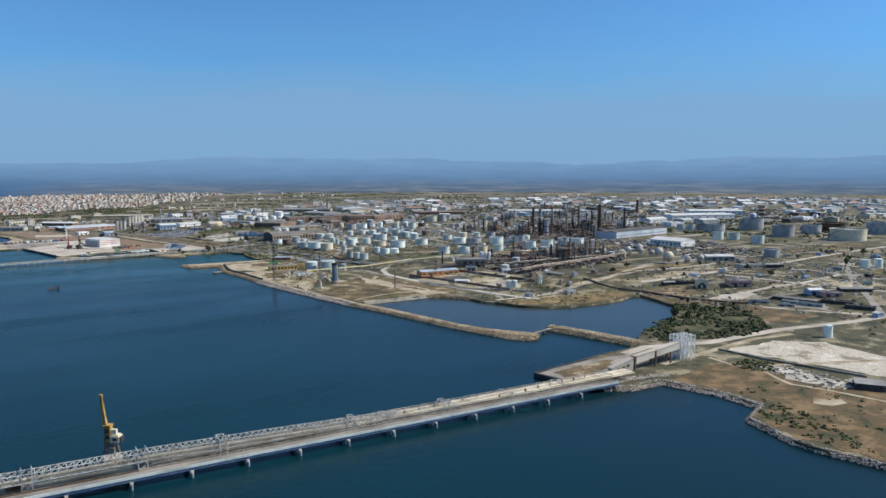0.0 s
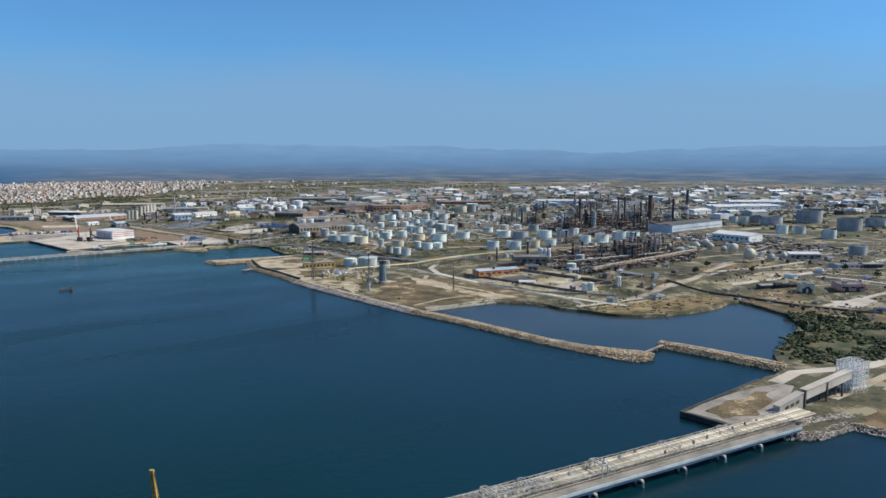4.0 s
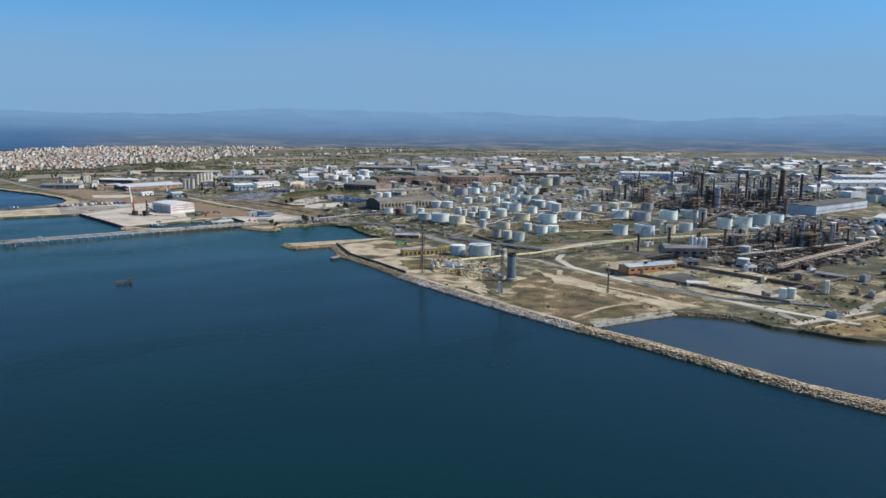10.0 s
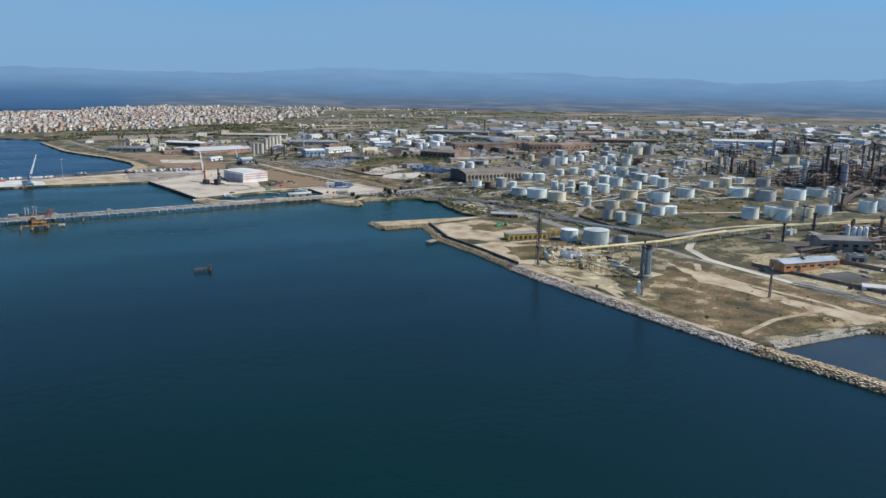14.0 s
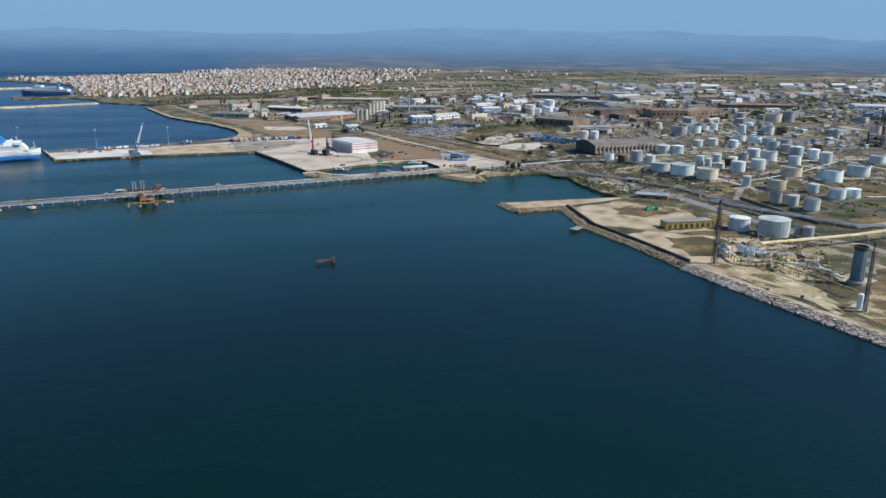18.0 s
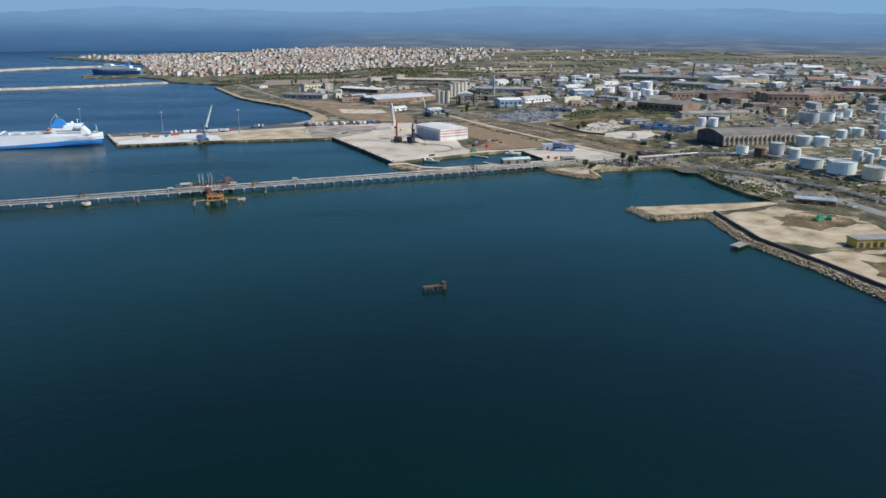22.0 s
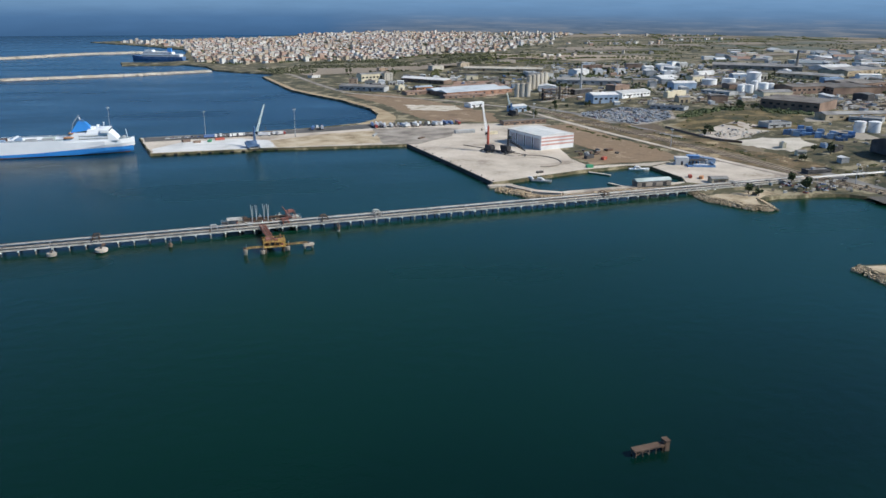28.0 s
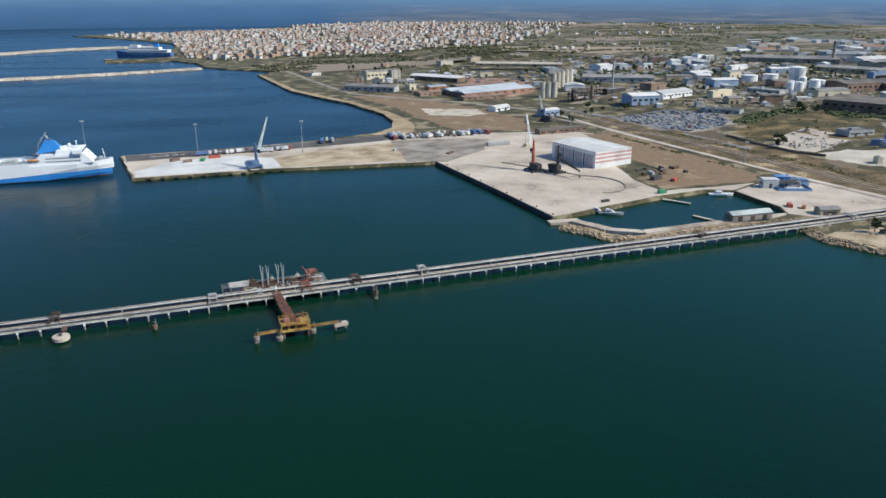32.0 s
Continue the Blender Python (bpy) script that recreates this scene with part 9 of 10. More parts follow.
for cx, cy, sx, sy, n in ((1540, 3120, 130, 40, 24), (1980, 3300, 160, 40, 20), (1250, 2620, 60, 20, 4), (2400, 2750, 120, 30, 10), (1040, 2560, 40, 20, 4), (2150, 3700, 160, 50, 16), (3000, 2500, 160, 40, 12), (3300, 1500, 120, 80, 12)):
    for _ in range(n):
        x, y = cx + rng.gauss(0, sx), cy + rng.gauss(0, sy)
        plain_house(tw_w, tw_r, x, y, rng.uniform(7, 16), rng.uniform(6, 11), rng.choice((3.2, 3.6, 6, 6.4, 9)), rng.uniform(0, 1.5), rng.random() < .5)
solid("town_blocks", tw_w, WALL_I, "dense white and ochre houses of the town", "houses", kind="stuff")
solid("town_roofs", tw_r, ROOF_I, "terracotta and grey roofs of the town", "roofs", kind="stuff")
for x, y, w, d, t, h in ((426, 2070, 18, 12, -30, 9), (400, 2090, 14, 10, -20, 11), (476, 2150, 16, 12, 10, 14), (630, 2330, 30, 14, 20, 9), (690, 2330, 24, 12, 20, 8), (360, 2240, 20, 12, 30, 5), (520, 2350, 20, 12, 10, 7), (820, 2400, 40, 14, -10, 6)):
    town_house(x, y, w, d, h, t, True, h > 10)


# ---- fields, yards, more roads ----
def flat_lots(name, specs, material, label, category, lift):
    sh = Shape()
    for n_lot, (x, y, w, d, a) in enumerate(specs):
        over = lift + (n_lot % 20) * .0041 if lift < .1 else lift + (n_lot % 50) * .02
        ca, sa = math.cos(a), math.sin(a)
        n = 7
        base = []
        for k, (px, py) in enumerate(((-1, -1), (1, -1), (1, 1), (-1, 1))):
            qx, qy = px * w / 2 * lotrng.uniform(.8, 1.1), py * d / 2 * lotrng.uniform(.8, 1.1)
            base.append((x + qx * ca - qy * sa, y + qx * sa + qy * ca))
        m = max(1, int(max(w, d) / 30))
        vs, fs = [], []
        for i in range(m + 1):
            for j in range(m + 1):
                u, v = i / m, j / m
                px = (base[0][0] * (1 - u) + base[1][0] * u) * (1 - v) + (base[3][0] * (1 - u) + base[2][0] * u) * v
                py = (base[0][1] * (1 - u) + base[1][1] * u) * (1 - v) + (base[3][1] * (1 - u) + base[2][1] * u) * v
                vs.append((px, py, ground_z(px, py) + over))
        for i in range(m):
            for j in range(m):
                p = i * (m + 1) + j
                fs.append((p, p + m + 1, p + m + 2, p + 1))
        sh.add(vs, fs)
    return solid(name, sh, material, label, category, kind="structure")


lotrng = random.Random(8)
specs = []
for i in range(330):
    x, y = lotrng.uniform(500, 4600), lotrng.uniform(300, 5200)
    if (y > 2050 + .25 * (x - 500) or x > 3300 - .25 * y) and not inside(x, y, TOWN) and inside(x, y, outline) and (x ** 2 + y ** 2) < 4500 ** 2:
        specs.append((x, y, lotrng.uniform(90, 420), lotrng.uniform(60, 200), lotrng.choice((.1, .3, -.4, -.9))))
FIELD_I = palette("farm_fields", [c(.20, .172, .130), c(.27, .220, .165), c(.125, .132, .095), c(.165, .150, .115), c(.34, .275, .205), c(.105, .118, .085), c(.24, .200, .155)], 0.95, 0.3, island=True)
flat_lots("farm_fields", specs, FIELD_I, "patchwork of dry tan and olive fields", "fields", 0.15)
specs = []
for i in range(420):
    x, y = lotrng.uniform(600, 2300), lotrng.uniform(120, 2150)
    if inside(x, y, outline) and not inside(x, y, [(600, 620), (640, 1160), (1000, 1200), (1050, 900), (800, 600)]) and not (y < 600 and x < 800):
        specs.append((x, y, lotrng.uniform(18, 80), lotrng.uniform(12, 45), lotrng.choice((-.16, -.35, 1.2))))
YARD_I = palette("yards", [c(.34, .30, .24), c(.10, .094, .080), c(.20, .155, .10), c(.085, .078, .038), c(.40, .35, .27), c(.145, .13, .11), c(.065, .07, .03), c(.13, .095, .06)], 0.95, 0.3, island=True)
flat_lots("work_yards", specs, YARD_I, "mixed concrete, earth and grass yards", "yards", 0.06)
for pts_, wd in (([(700, 1690), (900, 1640), (1100, 1560), (1400, 1380), (1800, 1250)], 9), ([(600, 1780), (760, 1840), (1000, 1960), (1300, 2200)], 9), ([(560, 1720), (533, 1744), (474, 1840), (420, 1899), (362, 1973), (345, 2111), (330, 2300), (300, 2500)], 9),
                 ([(900, 1400), (1000, 1640), (1150, 1960)], 8), ([(700, 1280), (900, 1240), (1100, 1180), (1500, 1080)], 8), ([(640, 560), (760, 560), (900, 600), (1060, 560), (1500, 430)], 8),
                 ([(690, 700), (800, 665), (960, 640), (1200, 560)], 6), ([(770, 258), (900, 330), (1100, 420)], 7), ([(900, 900), (1020, 880), (1140, 850)], 6), ([(520, 250), (600, 200), (640, 120)], 5),
                 ([(513, 288), (505, 265), (512, 249), (496, 230), (488, 216), (492, 197), (494, 150)], 3), ([(455, 760), (470, 800), (463, 850)], 4)):
    strip("road", pts_, wd, M_CONC_D if wd > 6 else M_SAND, "pale worn asphalt road" if wd > 6 else "sandy track", lift=.22)
strip("road", [(540, 1700), (541, 1620), (545, 1542), (556, 1431), (562, 1369), (570, 1320), (580, 1262)], 6, M_CONC, "pale gravel lane beside the railway", lift=.26)
strip("road", [(640, 850), (621, 838), (604, 804), (598, 758), (594, 701), (598, 646), (602, 588), (610, 540)], 6.5, M_PALE, "pale concrete road behind the dry field", lift=.3)
strip("railway", [(560, 1700), (566, 1600), (572, 1530), (581, 1440), (589, 1350), (588, 1278), (600, 1200)], 15, M_VERGE, "pale gravel ballast bed of the railway", "railway", lift=.28)
for dx in (-5.2, -.6, 4.6):
    strip("railway", [(560 + dx, 1700), (566 + dx, 1600), (572 + dx, 1530), (581 + dx, 1440), (589 + dx, 1350), (588 + dx, 1278), (600 + dx, 1200)], 2.2, M_RUST, "dark brown sleepers and rails of a track", "railway", lift=.5)

for pts_, wd, m_ in (([(760, 536), (835, 500), (944, 491), (1022, 483), (1171, 482), (1400, 470)], 8, M_CONC), ([(870, 480), (878, 441), (874, 404), (868, 353), (884, 290)], 7, M_CONC), ([(984, 458), (1000, 424), (988, 386), (980, 335), (1000, 240)], 11, M_CONC_D),
                     ([(748, 420), (800, 402), (872, 380), (985, 380)], 6, M_CONC), ([(756, 380), (790, 372), (870, 330)], 5, M_CONC_D), ([(780, 560), (830, 566), (900, 548), (980, 540)], 6, M_CONC), ([(690, 566), (760, 560), (828, 580), (900, 590)], 6, M_SAND),
                     ([(742, 360), (752, 320), (770, 268)], 5, M_CONC), ([(806, 470), (840, 440), (866, 400)], 5, M_CONC_D), ([(905, 540), (900, 480), (925, 420), (920, 330), (940, 240)], 5, M_SAND)):
    strip("road", pts_, wd, m_, "pale concrete road through the southern works", lift=.26)
for pts_, m_, lb_ in (([(768, 423), (798, 404), (790, 388), (760, 392), (749, 413)], M_CONC, "pale concrete yard by the pink building"), ([(871, 378), (869, 353), (888, 310), (940, 318), (925, 372)], M_LOT, "pale bare sandy lot"), ([(740, 505), (775, 500), (790, 470), (770, 440), (736, 450)], M_BROWN, "dry weeds behind the wall"),
                      ([(1000, 446), (1106, 450), (1070, 383), (1013, 398)], M_GREEN, "green fallow field among the works"), ([(800, 540), (900, 530), (960, 505), (880, 496), (800, 515)], M_LOT, "bare sandy works yard"), ([(820, 600), (900, 600), (960, 560), (880, 552), (800, 570)], M_SPIT, "dry golden weeds by the pipe run"),
                      ([(1010, 370), (1120, 370), (1140, 260), (1010, 260)], M_GRASS, "dry olive field"), ([(752, 356), (772, 350), (780, 310), (764, 300)], M_CONC_D, "grey yard between long sheds"), ([(1120, 470), (1380, 462), (1420, 540), (1180, 560)], M_GRASS, "dry olive field before the large tanks")):
    patch("ground_field", pts_, m_, lb_, "yard", 0.2)

# long dark pipe wall and low dykes
for a, b, hgt_, m, lb in (((541, 296), (537, 256), 1.4, M_CONC_D, "long low concrete edge wall"), ((537, 256), (542, 190), 1.5, M_CONC_D, "long low concrete edge wall"), ((646, 1001), (627, 903), 2.2, M_BRICKB, "brown pipe bank beside the tank farm"), ((762, 738), (735, 636), 4.0, M_RUST, "rusty brown pipe bank wall"), ((668, 742), (671, 602), 3.0, M_UMBER, "brown pipe bank along a works road"), ((616, 772), (624, 598), 2.6, M_UMBER, "brown wall along the works road"), ((724, 572), (731, 490), 2.4, M_BRICKB, "dark wall behind the lagoon"), ((731, 490), (729, 430), 2.0, M_BRICKB, "dark wall behind the lagoon"), ((729, 430), (748, 370), 2.0, M_BRICKB, "dark wall behind the lagoon"),
                          ((690, 745), (764, 742), 2.0, M_CONC_D, "low concrete boundary wall")):
    w = thing("boundary_wall", 0, 0, 0, lb, "wall", "boundary walls")
    L = (Vector(b) - Vector(a)).length
    n = max(1, int(L / 12))
    for i in range(n):
        p, q = Vector(a).lerp(Vector(b), i / n), Vector(a).lerp(Vector(b), (i + 1) / n)
        part("wall_panel", Shape().beam((p.x, p.y, ground_z(*p) + hgt_ / 2 - .3), (q.x, q.y, ground_z(*q) + hgt_ / 2 - .3), 1.0, hgt_ + .6), m, w)


# ---- trees and shrubs ----
def crown_mesh(seed, rx, rz, count, size, name="crown"):
    rnd = random.Random(seed)
    sh = Shape()
    lobes = [(rnd.uniform(-.55, .55) * rx, rnd.uniform(-.55, .55) * rx, rnd.uniform(.25, 1) * rz, rnd.uniform(.35, .6)) for _ in range(6)]
    for _ in range(count):
        lx, ly, lz, lr = rnd.choice(lobes)
        v = Vector((rnd.gauss(0, 1), rnd.gauss(0, 1), rnd.gauss(0, 1))).normalized() * rnd.uniform(.6, 1) * lr
        p = Vector((lx + v.x * rx, ly + v.y * rx, lz + v.z * rz))
        a, b = Vector((rnd.gauss(0, 1), rnd.gauss(0, 1), rnd.gauss(0, 1))).normalized(), Vector((rnd.gauss(0, 1), rnd.gauss(0, 1), rnd.gauss(0, 1))).normalized()
        s = size * rnd.uniform(.6, 1.3)
        sh.add([p + a * s, p + b * s, p - a * s, p - b * s + v * .2], [(0, 1, 2, 3)])
    return sh


def trunk_shape(h, r):
    sh = Shape().tube((0, 0, -.3), (.1, 0, h * .6), r, r * .6, n=7, caps=False)
    for a in range(4):
        t = a * 1.7
        sh.tube((.1, 0, h * .5), (math.cos(t) * h * .3, math.sin(t) * h * .3, h * .95), r * .45, r * .15, n=5, caps=False)
    return sh


TREE_V = []
for s_, (rx, rz, th) in enumerate(((2.6, 3.2, 3.0), (3.2, 2.6, 2.6), (1.9, 4.2, 3.4))):
    cs = crown_mesh(200 + s_, rx, rz, 170, .62)
    cs.v = [(x, y, z + th * .75) for x, y, z in cs.v]
    TREE_V.append((trunk_shape(th * 1.3, .28).mesh("trunk", M_BARK), cs.mesh("crown", M_LEAF)))


def tree(x, y, s, v, group):
    k = thing("tree", x, y, ground_z(x, y), "dark green broadleaf tree with rounded crown", "tree", group, turn=(x * 57 + y * 31) % 360)
    k.scale = (s, s, s * (.85 + .3 * ((x * 13) % 1)))
    part("trunk", TREE_V[v][0], None, k)
    part("crown", TREE_V[v][1], None, k)


rng = random.Random(55)
TREE_SPOTS = [((640, 380), 60, 10), ((780, 1560), 45, 14), ((660, 1460), 30, 5), ((700, 2130), 90, 16), ((880, 2050), 80, 16), ((460, 2250), 70, 12), ((600, 1700), 40, 8), ((800, 1850), 90, 16), ((1000, 1900), 90, 14),
              ((950, 1480), 60, 10), ((900, 480), 120, 12), ((640, 1330), 24, 6), ((1100, 1500), 80, 10), ((1350, 900), 80, 8), ((1200, 450), 120, 12), ((560, 1240), 20, 4), ((700, 1530), 60, 10)]
for (cx, cy), r, n in TREE_SPOTS:
    for _ in range(n):
        x, y = cx + rng.gauss(0, r * .5), cy + rng.gauss(0, r * .5)
        if inside(x, y, outline) and clear(x, y, 3):
            tree(x, y, rng.uniform(.8, 1.7), rng.randrange(3), "trees among the works")
for x, y, s in ((635, 742, 1.6), (640, 748, 1.3), (497, 1238, 1.5), (502, 1233, 1.2), (664, 742, 1.0), (528, 1652, 1.6), (458, 786, .5), (453, 806, .45), (466, 700, .5)):
    tree(x, y, s, int(x) % 3, "lone trees")


def shrub_field(name, zone, count, size, label, seed, z=0.2, leaf=None):
    rnd = random.Random(seed)
    sh = Shape()
    xs, ys = [p[0] for p in zone], [p[1] for p in zone]
    made = 0
    for _ in range(count * 6):
        x, y = rnd.uniform(min(xs), max(xs)), rnd.uniform(min(ys), max(ys))
        if not inside(x, y, zone) or noise.noise((x * .03 if size < 3 else x * .008, y * .03 if size < 3 else y * .012, seed)) < (-.12 if size < 3 else .02):
            continue
        s = size * rnd.uniform(.5, 1.5)
        g = ground_z(x, y)
        for _ in range(3):
            px, py, r, hh = x + rnd.gauss(0, s * .45), y + rnd.gauss(0, s * .45), s * rnd.uniform(.45, .8), s * rnd.uniform(.35, .7)
            ring = [(px + r * rnd.uniform(.7, 1.2) * math.cos(k * 1.257), py + r * rnd.uniform(.7, 1.2) * math.sin(k * 1.257), g - .1) for k in range(5)]
            mid = [(px + r * rnd.uniform(.5, .8) * math.cos(k * 1.257 + .6), py + r * rnd.uniform(.5, .8) * math.sin(k * 1.257 + .6), g + z * .5 + hh * rnd.uniform(.55, .8)) for k in range(5)]
            sh.add(ring + mid + [(px, py, g + z * .5 + hh)], [(k, (k + 1) % 5, 5 + k) for k in range(5)] + [((k + 1) % 5, 5 + (k + 1) % 5, 5 + k) for k in range(5)] + [(5 + k, 5 + (k + 1) % 5, 10) for k in range(5)])
        for _ in range(2):
            a, b = Vector((rnd.gauss(0, 1), rnd.gauss(0, 1), rnd.gauss(0, .6))).normalized(), Vector((rnd.gauss(0, 1), rnd.gauss(0, 1), rnd.gauss(0, .6))).normalized()
            p = Vector((x + rnd.gauss(0, s * .5), y + rnd.gauss(0, s * .5), g + z + abs(rnd.gauss(0, s * .4))))
            q = s * .55
            sh.add([p + a * q, p + b * q, p - a * q, p - b * q], [(0, 1, 2, 3)])
        made += 1
        if made >= count:
            break
    return solid(name, sh, leaf or M_SCRUB, label, "shrubs", kind="stuff")


shrub_field("lagoon_shrubs", [(552, 374), (648, 397), (690, 430), (740, 390), (680, 331), (647, 305), (579, 310), (532, 345)], 520, 2.6, "dense dark green shrubs beside the lagoon", 61, leaf=M_BUSH)
shrub_field("shore_shrubs", [(392, 120), (394, 168), (412, 201), (438, 206), (442, 190), (420, 168), (408, 120)], 90, 1.5, "olive shrubs along the headland shore", 73)
shrub_field("track_shrubs", [(504, 268), (526, 268), (534, 250), (512, 238), (500, 250)], 60, 1.7, "green bushes beside the sandy track", 74)
shrub_field("headland_shrubs", [(396, 100), (398, 190), (440, 240), (500, 262), (520, 190), (505, 60)], 55, 1.3, "scattered low dark shrubs on the headland", 62)
shrub_field("field_shrubs", [(462, 750), (449, 700), (455, 660), (576, 622), (590, 722), (578, 819), (515, 785)], 60, .8, "low olive shrubs on the dry field", 63)
shrub_field("meadow_shrubs", [(640, 900), (700, 860), (860, 930), (960, 1010), (860, 1080), (700, 1060)], 220, 1.5, "low shrubs between the storage tanks", 64)
shrub_field("field_edge_shrubs", [(524, 1600), (524, 1555), (531, 1467), (538, 1405), (545, 1405), (538, 1467), (531, 1555), (531, 1600)], 60, 1.3, "dark shrubs along the bare field", 78)
shrub_field("track_side_shrubs", [(588, 1560), (592, 1499), (598, 1440), (602, 1376), (598, 1318), (606, 1300), (609, 1376), (603, 1440), (596, 1499), (594, 1560)], 110, 1.3, "weeds and shrubs along the railway", 79)
shrub_field("lot_shrubs", [(632, 1525), (696, 1566), (823, 1578), (806, 1500), (724, 1430), (642, 1455)], 45, 1.5, "green shrubs on the overgrown lot", 65)
shrub_field("lot_hedge", [(668, 1560), (735, 1594), (785, 1600), (830, 1520), (812, 1500), (775, 1572), (735, 1572), (685, 1548)], 420, 2.6, "dense dark hedge at the back of the overgrown lot", 76, .4, M_LEAF)
shrub_field("works_tree_belt", [(700, 2150), (712, 2010), (844, 2020), (890, 1935), (1010, 1980), (1000, 2010), (895, 1970), (850, 2055), (730, 2035)], 420, 2.9, "dark tree belt behind the works", 77, 1.2, M_LEAF)
shrub_field("roadside_shrubs", [(612, 1290), (618, 1100), (650, 1000), (690, 1100), (660, 1290)], 220, 1.6, "roadside bushes along the works fence", 66)
shrub_field("town_edge_trees", [(300, 2330), (270, 2500), (500, 2640), (800, 2680), (1000, 2640), (760, 2420), (500, 2300)], 900, 3.6, "olive groves and trees at the town edge", 67, 1.0, M_GROVE)
shrub_field("estate_trees", [(620, 1850), (900, 2300), (1500, 2350), (2300, 1900), (2400, 900), (1700, 500), (1300, 600), (1500, 1200), (1100, 1650)], 2600, 3.6, "scattered dark trees among the far sheds", 68, 1.0, M_LEAF)
shrub_field("plain_woods", [(500, 2450), (760, 2700), (1000, 2800), (1300, 3200), (2300, 3000), (3000, 2300), (2400, 2000), (1500, 2420), (900, 2330)], 450, 3.6, "scattered trees on the plain", 75, 1.0, M_GROVE)
shrub_field("town_trees", TOWN, 2600, 3.4, "trees in the gaps of the town", 72, 1.0, M_LEAF)
shrub_field("shore_scrub", [(565, 1075), (572, 1140), (588, 1190), (610, 1180), (600, 1080)], 160, 1.8, "scrub along the bay shore", 69)
shrub_field("lagoon_bank_scrub", [(560, 560), (582, 497), (690, 488), (720, 540), (640, 600), (575, 600)], 150, 1.2, "low brown scrub by the lagoon", 70)
shrub_field("south_scrub", [(640, 150), (650, 270), (760, 250), (900, 200), (900, 60), (640, 60)], 260, 1.9, "dark bushes among the sandy lots", 71)

# hedgerows and woods on the plain
rng = random.Random(88)
wood = Shape()
for _ in range(230):
    x, y = rng.uniform(500, 4400), rng.uniform(1900, 4600)
    if y < 2100 + .3 * (x - 500) or inside(x, y, TOWN) or not inside(x, y, outline):
        continue
    a, L = rng.choice((.1, .3, -.4, 1.2)), rng.uniform(60, 420)
    for i in range(int(L / 5)):
        px, py = x + math.cos(a) * i * 5 + rng.gauss(0, 4), y + math.sin(a) * i * 5 + rng.gauss(0, 4)
        s, h = rng.uniform(2.2, 4.5), rng.uniform(2.5, 5)
        g = ground_z(px, py)
        wood.add([(px - s, py, g), (px + s * .8, py - s * .5, g), (px + s * .4, py + s, g), (px + rng.gauss(0, .6), py + rng.gauss(0, .6), g + h), (px - s * .6, py + s * .5, g + h * .7), (px + s * .8, py + s * .1, g + h * .66)],
                 [(0, 1, 3), (1, 5, 3), (5, 2, 3), (2, 4, 3), (4, 0, 3), (0, 4, 2), (1, 2, 5)])
solid("hedgerows", wood, M_SCRUB, "dark hedgerows and small woods on the plain", "woods", kind="stuff")


# ---- more of the tank farm: smaller tanks, bunds and service roads ----
rng = random.Random(404)
FILL = [([(880, 1340), (960, 1460), (1150, 1420), (1250, 1250), (1130, 1220), (1000, 1340)], 14, 10, 18),
        ([(1090, 1070), (1200, 1220), (1420, 1230), (1380, 1080)], 6, 10, 16)]
for zone, count, d0, d1 in FILL:
    xs, ys = [p[0] for p in zone], [p[1] for p in zone]
    made = tries = 0
    while made < count and tries < 1500:
        tries += 1
        a = -.30
        u, v = rng.randrange(-60, 60) * 12.5, rng.randrange(-60, 60) * 14
        x, y = 850 + u * math.cos(a) - v * math.sin(a) + rng.uniform(-1.5, 1.5), 1100 + u * math.sin(a) + v * math.cos(a) + rng.uniform(-1.5, 1.5)
        d = rng.uniform(d0, d1)
        if inside(x, y, zone) and clear(x, y, d * .55 + 2):
            pick = rng.choice(STYLES)
            storage_tank(x, y, d, rng.uniform(8, 12) if d < 15 else rng.uniform(10, 14), pick[0], d > 14, pick[1], "storage tanks", pick[2])
            taken.append((x, y, d * .55))
            made += 1
for pts_ in ([(650, 1180), (760, 1150), (900, 1110), (1060, 1060)], [(655, 1075), (760, 1030), (860, 995), (1000, 950)], [(720, 1210), (700, 1120), (680, 1010)], [(800, 1200), (770, 1090), (745, 960)], [(880, 1240), (850, 1120), (815, 970)],
             [(960, 1260), (930, 1130), (890, 960)], [(690, 960), (760, 930), (860, 880), (980, 820)], [(660, 1235), (800, 1215), (960, 1190), (1100, 1160)], [(640, 880), (760, 850), (900, 800)]):
    strip("road", pts_, 4.5, M_CONC, "pale service road in the tank farm", lift=.24)
bund = Shape()
for farm in (FARM_A, FARM_B, FARM_C, FARM_F):
    for x, y, d, h in farm:
        if d < 13 or y < 940 and x < 600:
            continue
        r = d * .5 + 5
        for i in range(4):
            a0, a1 = -.30 + i * math.pi / 2 + .78, -.30 + (i + 1) * math.pi / 2 + .78
            p, q = (x + r * 1.4 * math.cos(a0), y + r * 1.4 * math.sin(a0)), (x + r * 1.4 * math.cos(a1), y + r * 1.4 * math.sin(a1))
            bund.beam((*p, ground_z(*p) + .5), (*q, ground_z(*q) + .5), .8, 1.4)
solid("tank_bunds", bund, M_CONC_D, "low concrete bund walls round the tanks", "bund walls", kind="structure")
for pts_ in ([(650, 905), (700, 866), (760, 880), (740, 930), (680, 950)], [(760, 880), (800, 930), (850, 940), (820, 900)], [(700, 1040), (740, 1075), (760, 1040), (730, 1015)], [(620, 900), (650, 980), (672, 930), (650, 880)], [(850, 1010), (930, 1050), (880, 1075)]):
    patch("ground_field", pts_, M_GREEN, "dark green rough grass between tanks", "grass", 0.1)
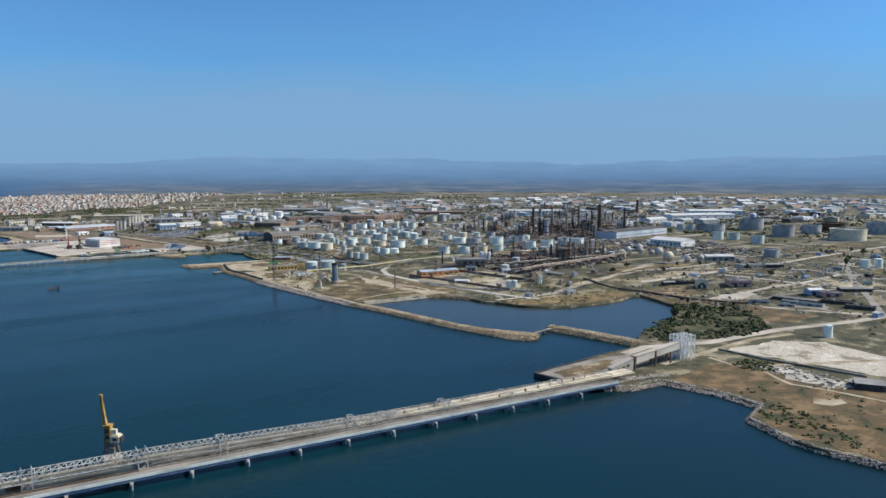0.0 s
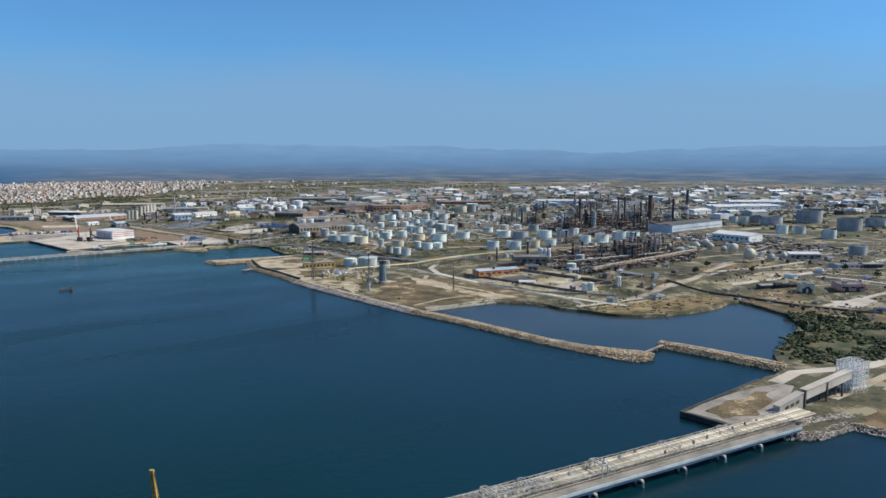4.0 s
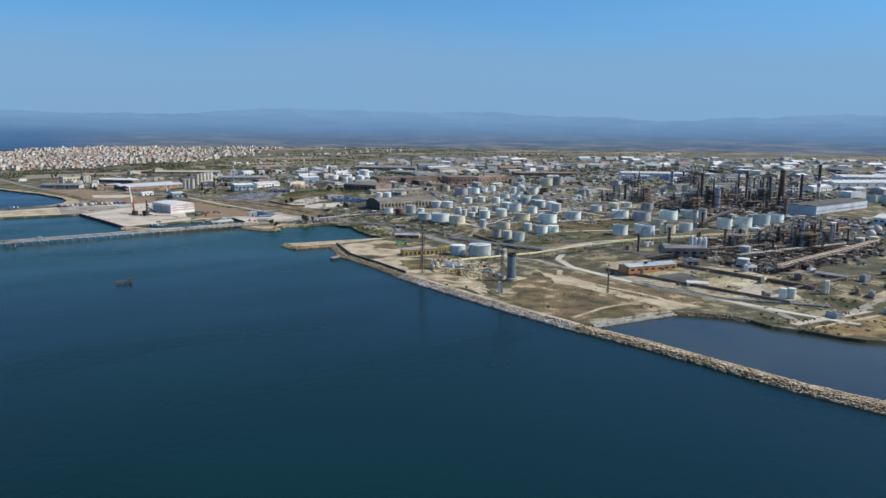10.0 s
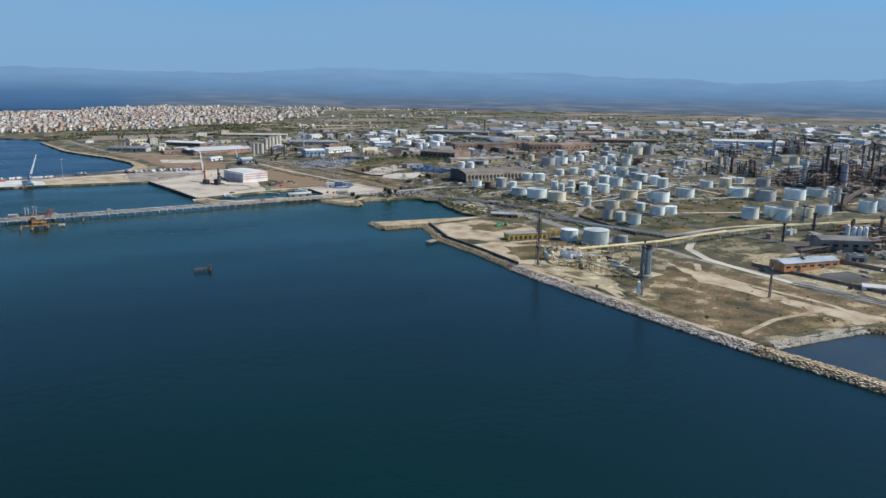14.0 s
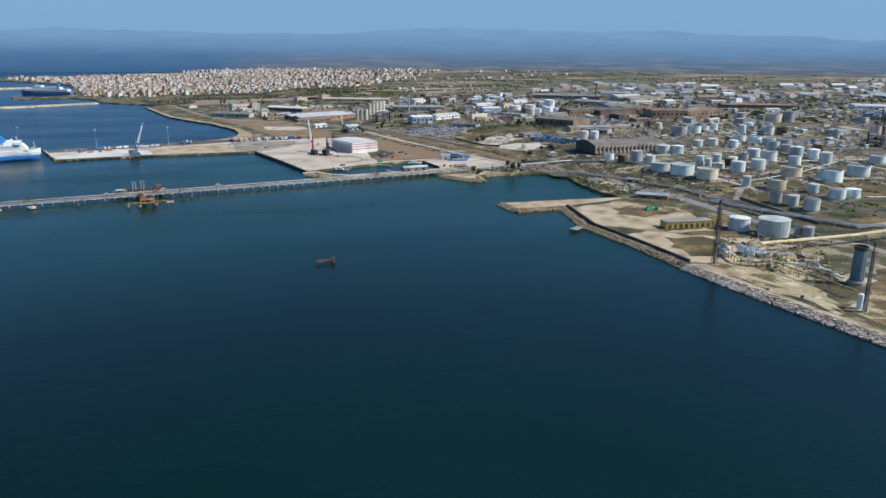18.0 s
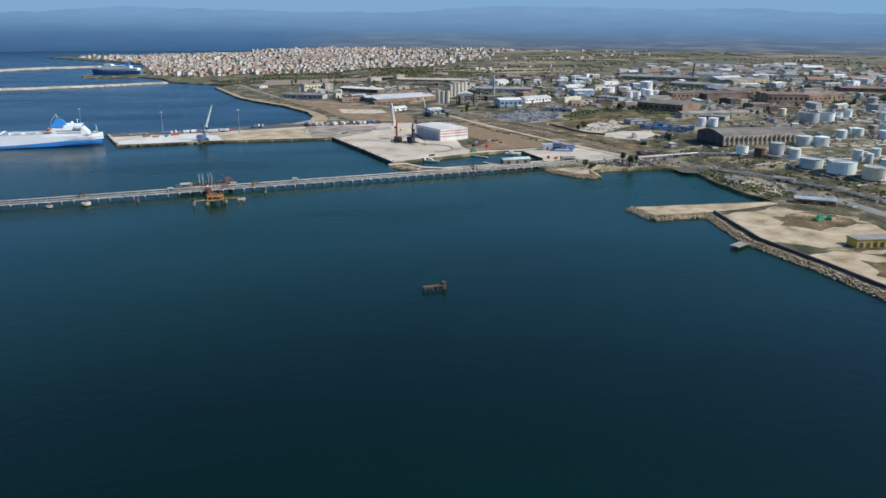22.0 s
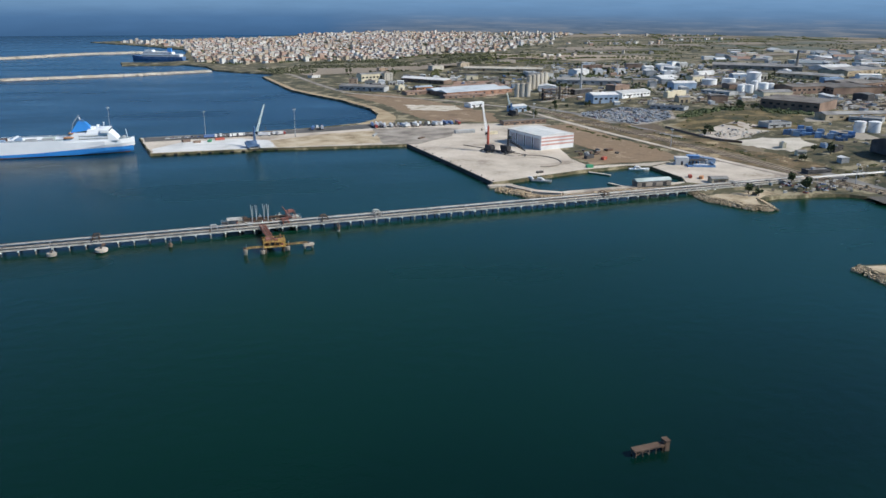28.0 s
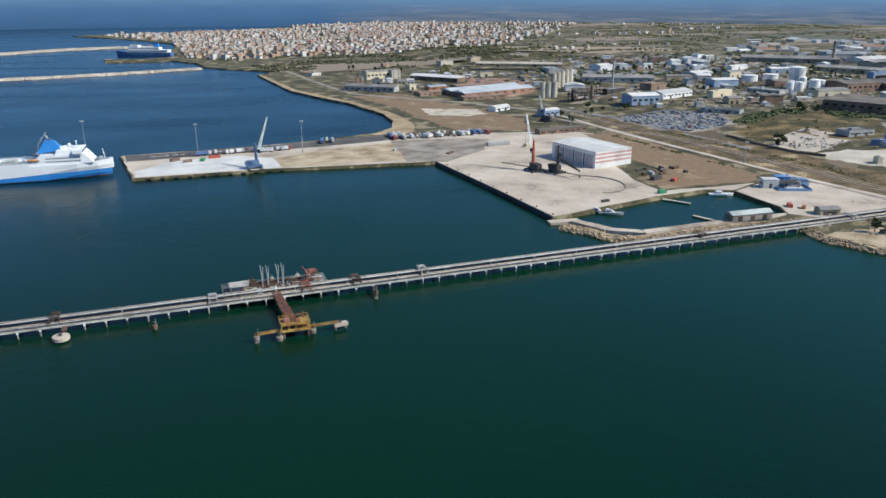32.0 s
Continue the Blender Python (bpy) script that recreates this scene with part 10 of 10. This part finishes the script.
for pts_ in ([(700, 650), (720, 720), (820, 780), (960, 760), (960, 680), (860, 640)], [(1030, 930), (1060, 1040), (1180, 1100), (1420, 1080), (1420, 960), (1200, 890)], [(640, 770), (690, 790), (760, 780), (720, 730)]):
    patch("ground_field", pts_, M_RUSTG, "oil-stained brown ground under the process units", "yard", 0.1)


# ---- low pipework, valves and stores too small to pick apart ----
def litter(name, zone, count, lo, hi, colours, label, seed, tall=1.0, tubes=.4, avoid=True):
    rnd = random.Random(seed)
    sh = Shape()
    xs, ys = [p[0] for p in zone], [p[1] for p in zone]
    made = 0
    for _ in range(count * 5):
        x, y = rnd.uniform(min(xs), max(xs)), rnd.uniform(min(ys), max(ys))
        if not inside(x, y, zone) or (avoid and not clear(x, y, 1)):
            continue
        g = ground_z(x, y) - .1
        a = rnd.choice((-.35, -.16, 1.22, 1.41))
        L, w, h = rnd.uniform(lo, hi), rnd.uniform(lo, hi) * .35, rnd.uniform(.6, 2.6) * tall
        dx, dy = math.cos(a) * L / 2, math.sin(a) * L / 2
        if rnd.random() < tubes:
            z = g + rnd.uniform(.4, 5) * tall
            sh.tube((x - dx, y - dy, z), (x + dx, y + dy, z), rnd.uniform(.25, .8), n=6)
            sh.beam((x, y, g), (x, y, z), .3)
        else:
            sh.beam((x - dx, y - dy, g + h / 2), (x + dx, y + dy, g + h / 2), w, h)
        made += 1
        if made >= count:
            break
    return solid(name, sh, palette(name + "_paint", colours, 0.7, 0.3, island=True), label, "clutter", kind="stuff")


RUSTY = [c(.10, .065, .045), c(.05, .045, .042), c(.17, .12, .085), c(.30, .29, .27), c(.075, .05, .036), c(.42, .39, .34), c(.13, .12, .11)]
MIXED = [c(.55, .54, .51), c(.12, .115, .11), c(.32, .27, .20), c(.68, .67, .65), c(.20, .13, .09), c(.10, .18, .34), c(.40, .37, .32), c(.07, .065, .06)]
EARTHY = [c(.30, .27, .22), c(.16, .14, .115), c(.24, .19, .13), c(.42, .39, .34), c(.10, .09, .075), c(.55, .53, .49)]
litter("pipework_front", [(690, 650), (710, 760), (800, 800), (960, 790), (980, 680), (860, 630)], 1300, 2, 11, RUSTY, "dense low rusty pipework and valves", 301, 1.5, .6, False)
litter("pipework_rear", [(1030, 920), (1050, 1060), (1190, 1120), (1440, 1100), (1440, 950), (1200, 880)], 1500, 3, 14, RUSTY, "dense dark pipework of the rear units", 302, 2.2, .6, False)
litter("pipework_sides", [(960, 640), (980, 820), (1060, 900), (1200, 860), (1240, 700), (1150, 560), (1000, 580)], 700, 2, 12, RUSTY + MIXED, "scattered pipes and plant round the spheres", 303, 1.2, .5)
litter("shore_works_clutter", [(480, 840), (500, 900), (560, 920), (580, 880), (560, 845), (510, 800)], 190, 1, 5, [c(.42, .36, .24), c(.50, .47, .40), c(.30, .24, .11), c(.17, .14, .10), c(.36, .27, .09), c(.13, .15, .08)], "pale valves and small pipes of the shore works", 304, 1.2, .6)
litter("yard_clutter_tanks", [(640, 1000), (660, 1280), (840, 1300), (1040, 1280), (1060, 1050), (860, 960)], 700, 1, 7, [c(.45, .43, .39), c(.22, .21, .19), c(.58, .57, .54), c(.14, .11, .08)], "pumps and low pipes among the tanks", 305, .7, .6)
litter("estate_clutter", [(700, 1330), (720, 1430), (835, 1500), (830, 1590), (680, 1660), (660, 1740), (760, 1900), (1000, 1960), (1300, 1800), (1200, 1420), (900, 1330)], 1500, 1.5, 7, EARTHY + RUSTY + EARTHY, "stacked goods, vehicles and scrap in the yards", 306, .9, .1)
litter("estate_clutter_far", [(420, 1960), (560, 2240), (1000, 2350), (1700, 2100), (2300, 1600), (2300, 800), (1500, 980), (1350, 1350), (1300, 1850), (900, 1980), (640, 1900)], 2200, 3, 13, MIXED, "distant mixed yards full of stored goods", 307, 1.1, .1)
litter("south_clutter", [(700, 520), (720, 340), (760, 180), (1000, 150), (1350, 300), (1350, 560), (1000, 600), (820, 560)], 1500, 1.0, 5.5, EARTHY + RUSTY + EARTHY + MIXED, "low walls, plant and goods in the southern works", 308, .8, .2)
litter("shore_yard_clutter", [(600, 600), (606, 760), (660, 740), (700, 640), (720, 560), (650, 560)], 90, 1, 5, EARTHY, "scattered stores and rubble in the works yard", 309, .6, .2)
litter("bay_road_clutter", [(572, 1100), (590, 1210), (640, 1290), (690, 1280), (660, 1150), (640, 1020), (590, 1020)], 150, 1, 6, EARTHY, "parked vehicles and goods along the coast road", 310, .8, .1)
litter("jetty_root_clutter", [(490, 1235), (520, 1262), (600, 1262), (600, 1215), (560, 1226)], 50, 1.2, 4, EARTHY, "vehicles and stores at the pier root", 311, 1, 0)
litter("pale_stone_yard", [(640, 1482), (682, 1470), (692, 1434), (656, 1422), (634, 1440)], 110, .8, 3, [c(.60, .59, .55), c(.42, .40, .36), c(.16, .14, .12), c(.68, .67, .64)], "pale stone blocks and slabs stored in a yard", 313, .6, .05)
litter("headland_rubble", [(492, 190), (510, 250), (530, 240), (525, 180)], 120, 1, 5, [c(.50, .45, .36), c(.36, .32, .25), c(.58, .53, .44)], "pale concrete rubble heaps", 312, .7, 0)
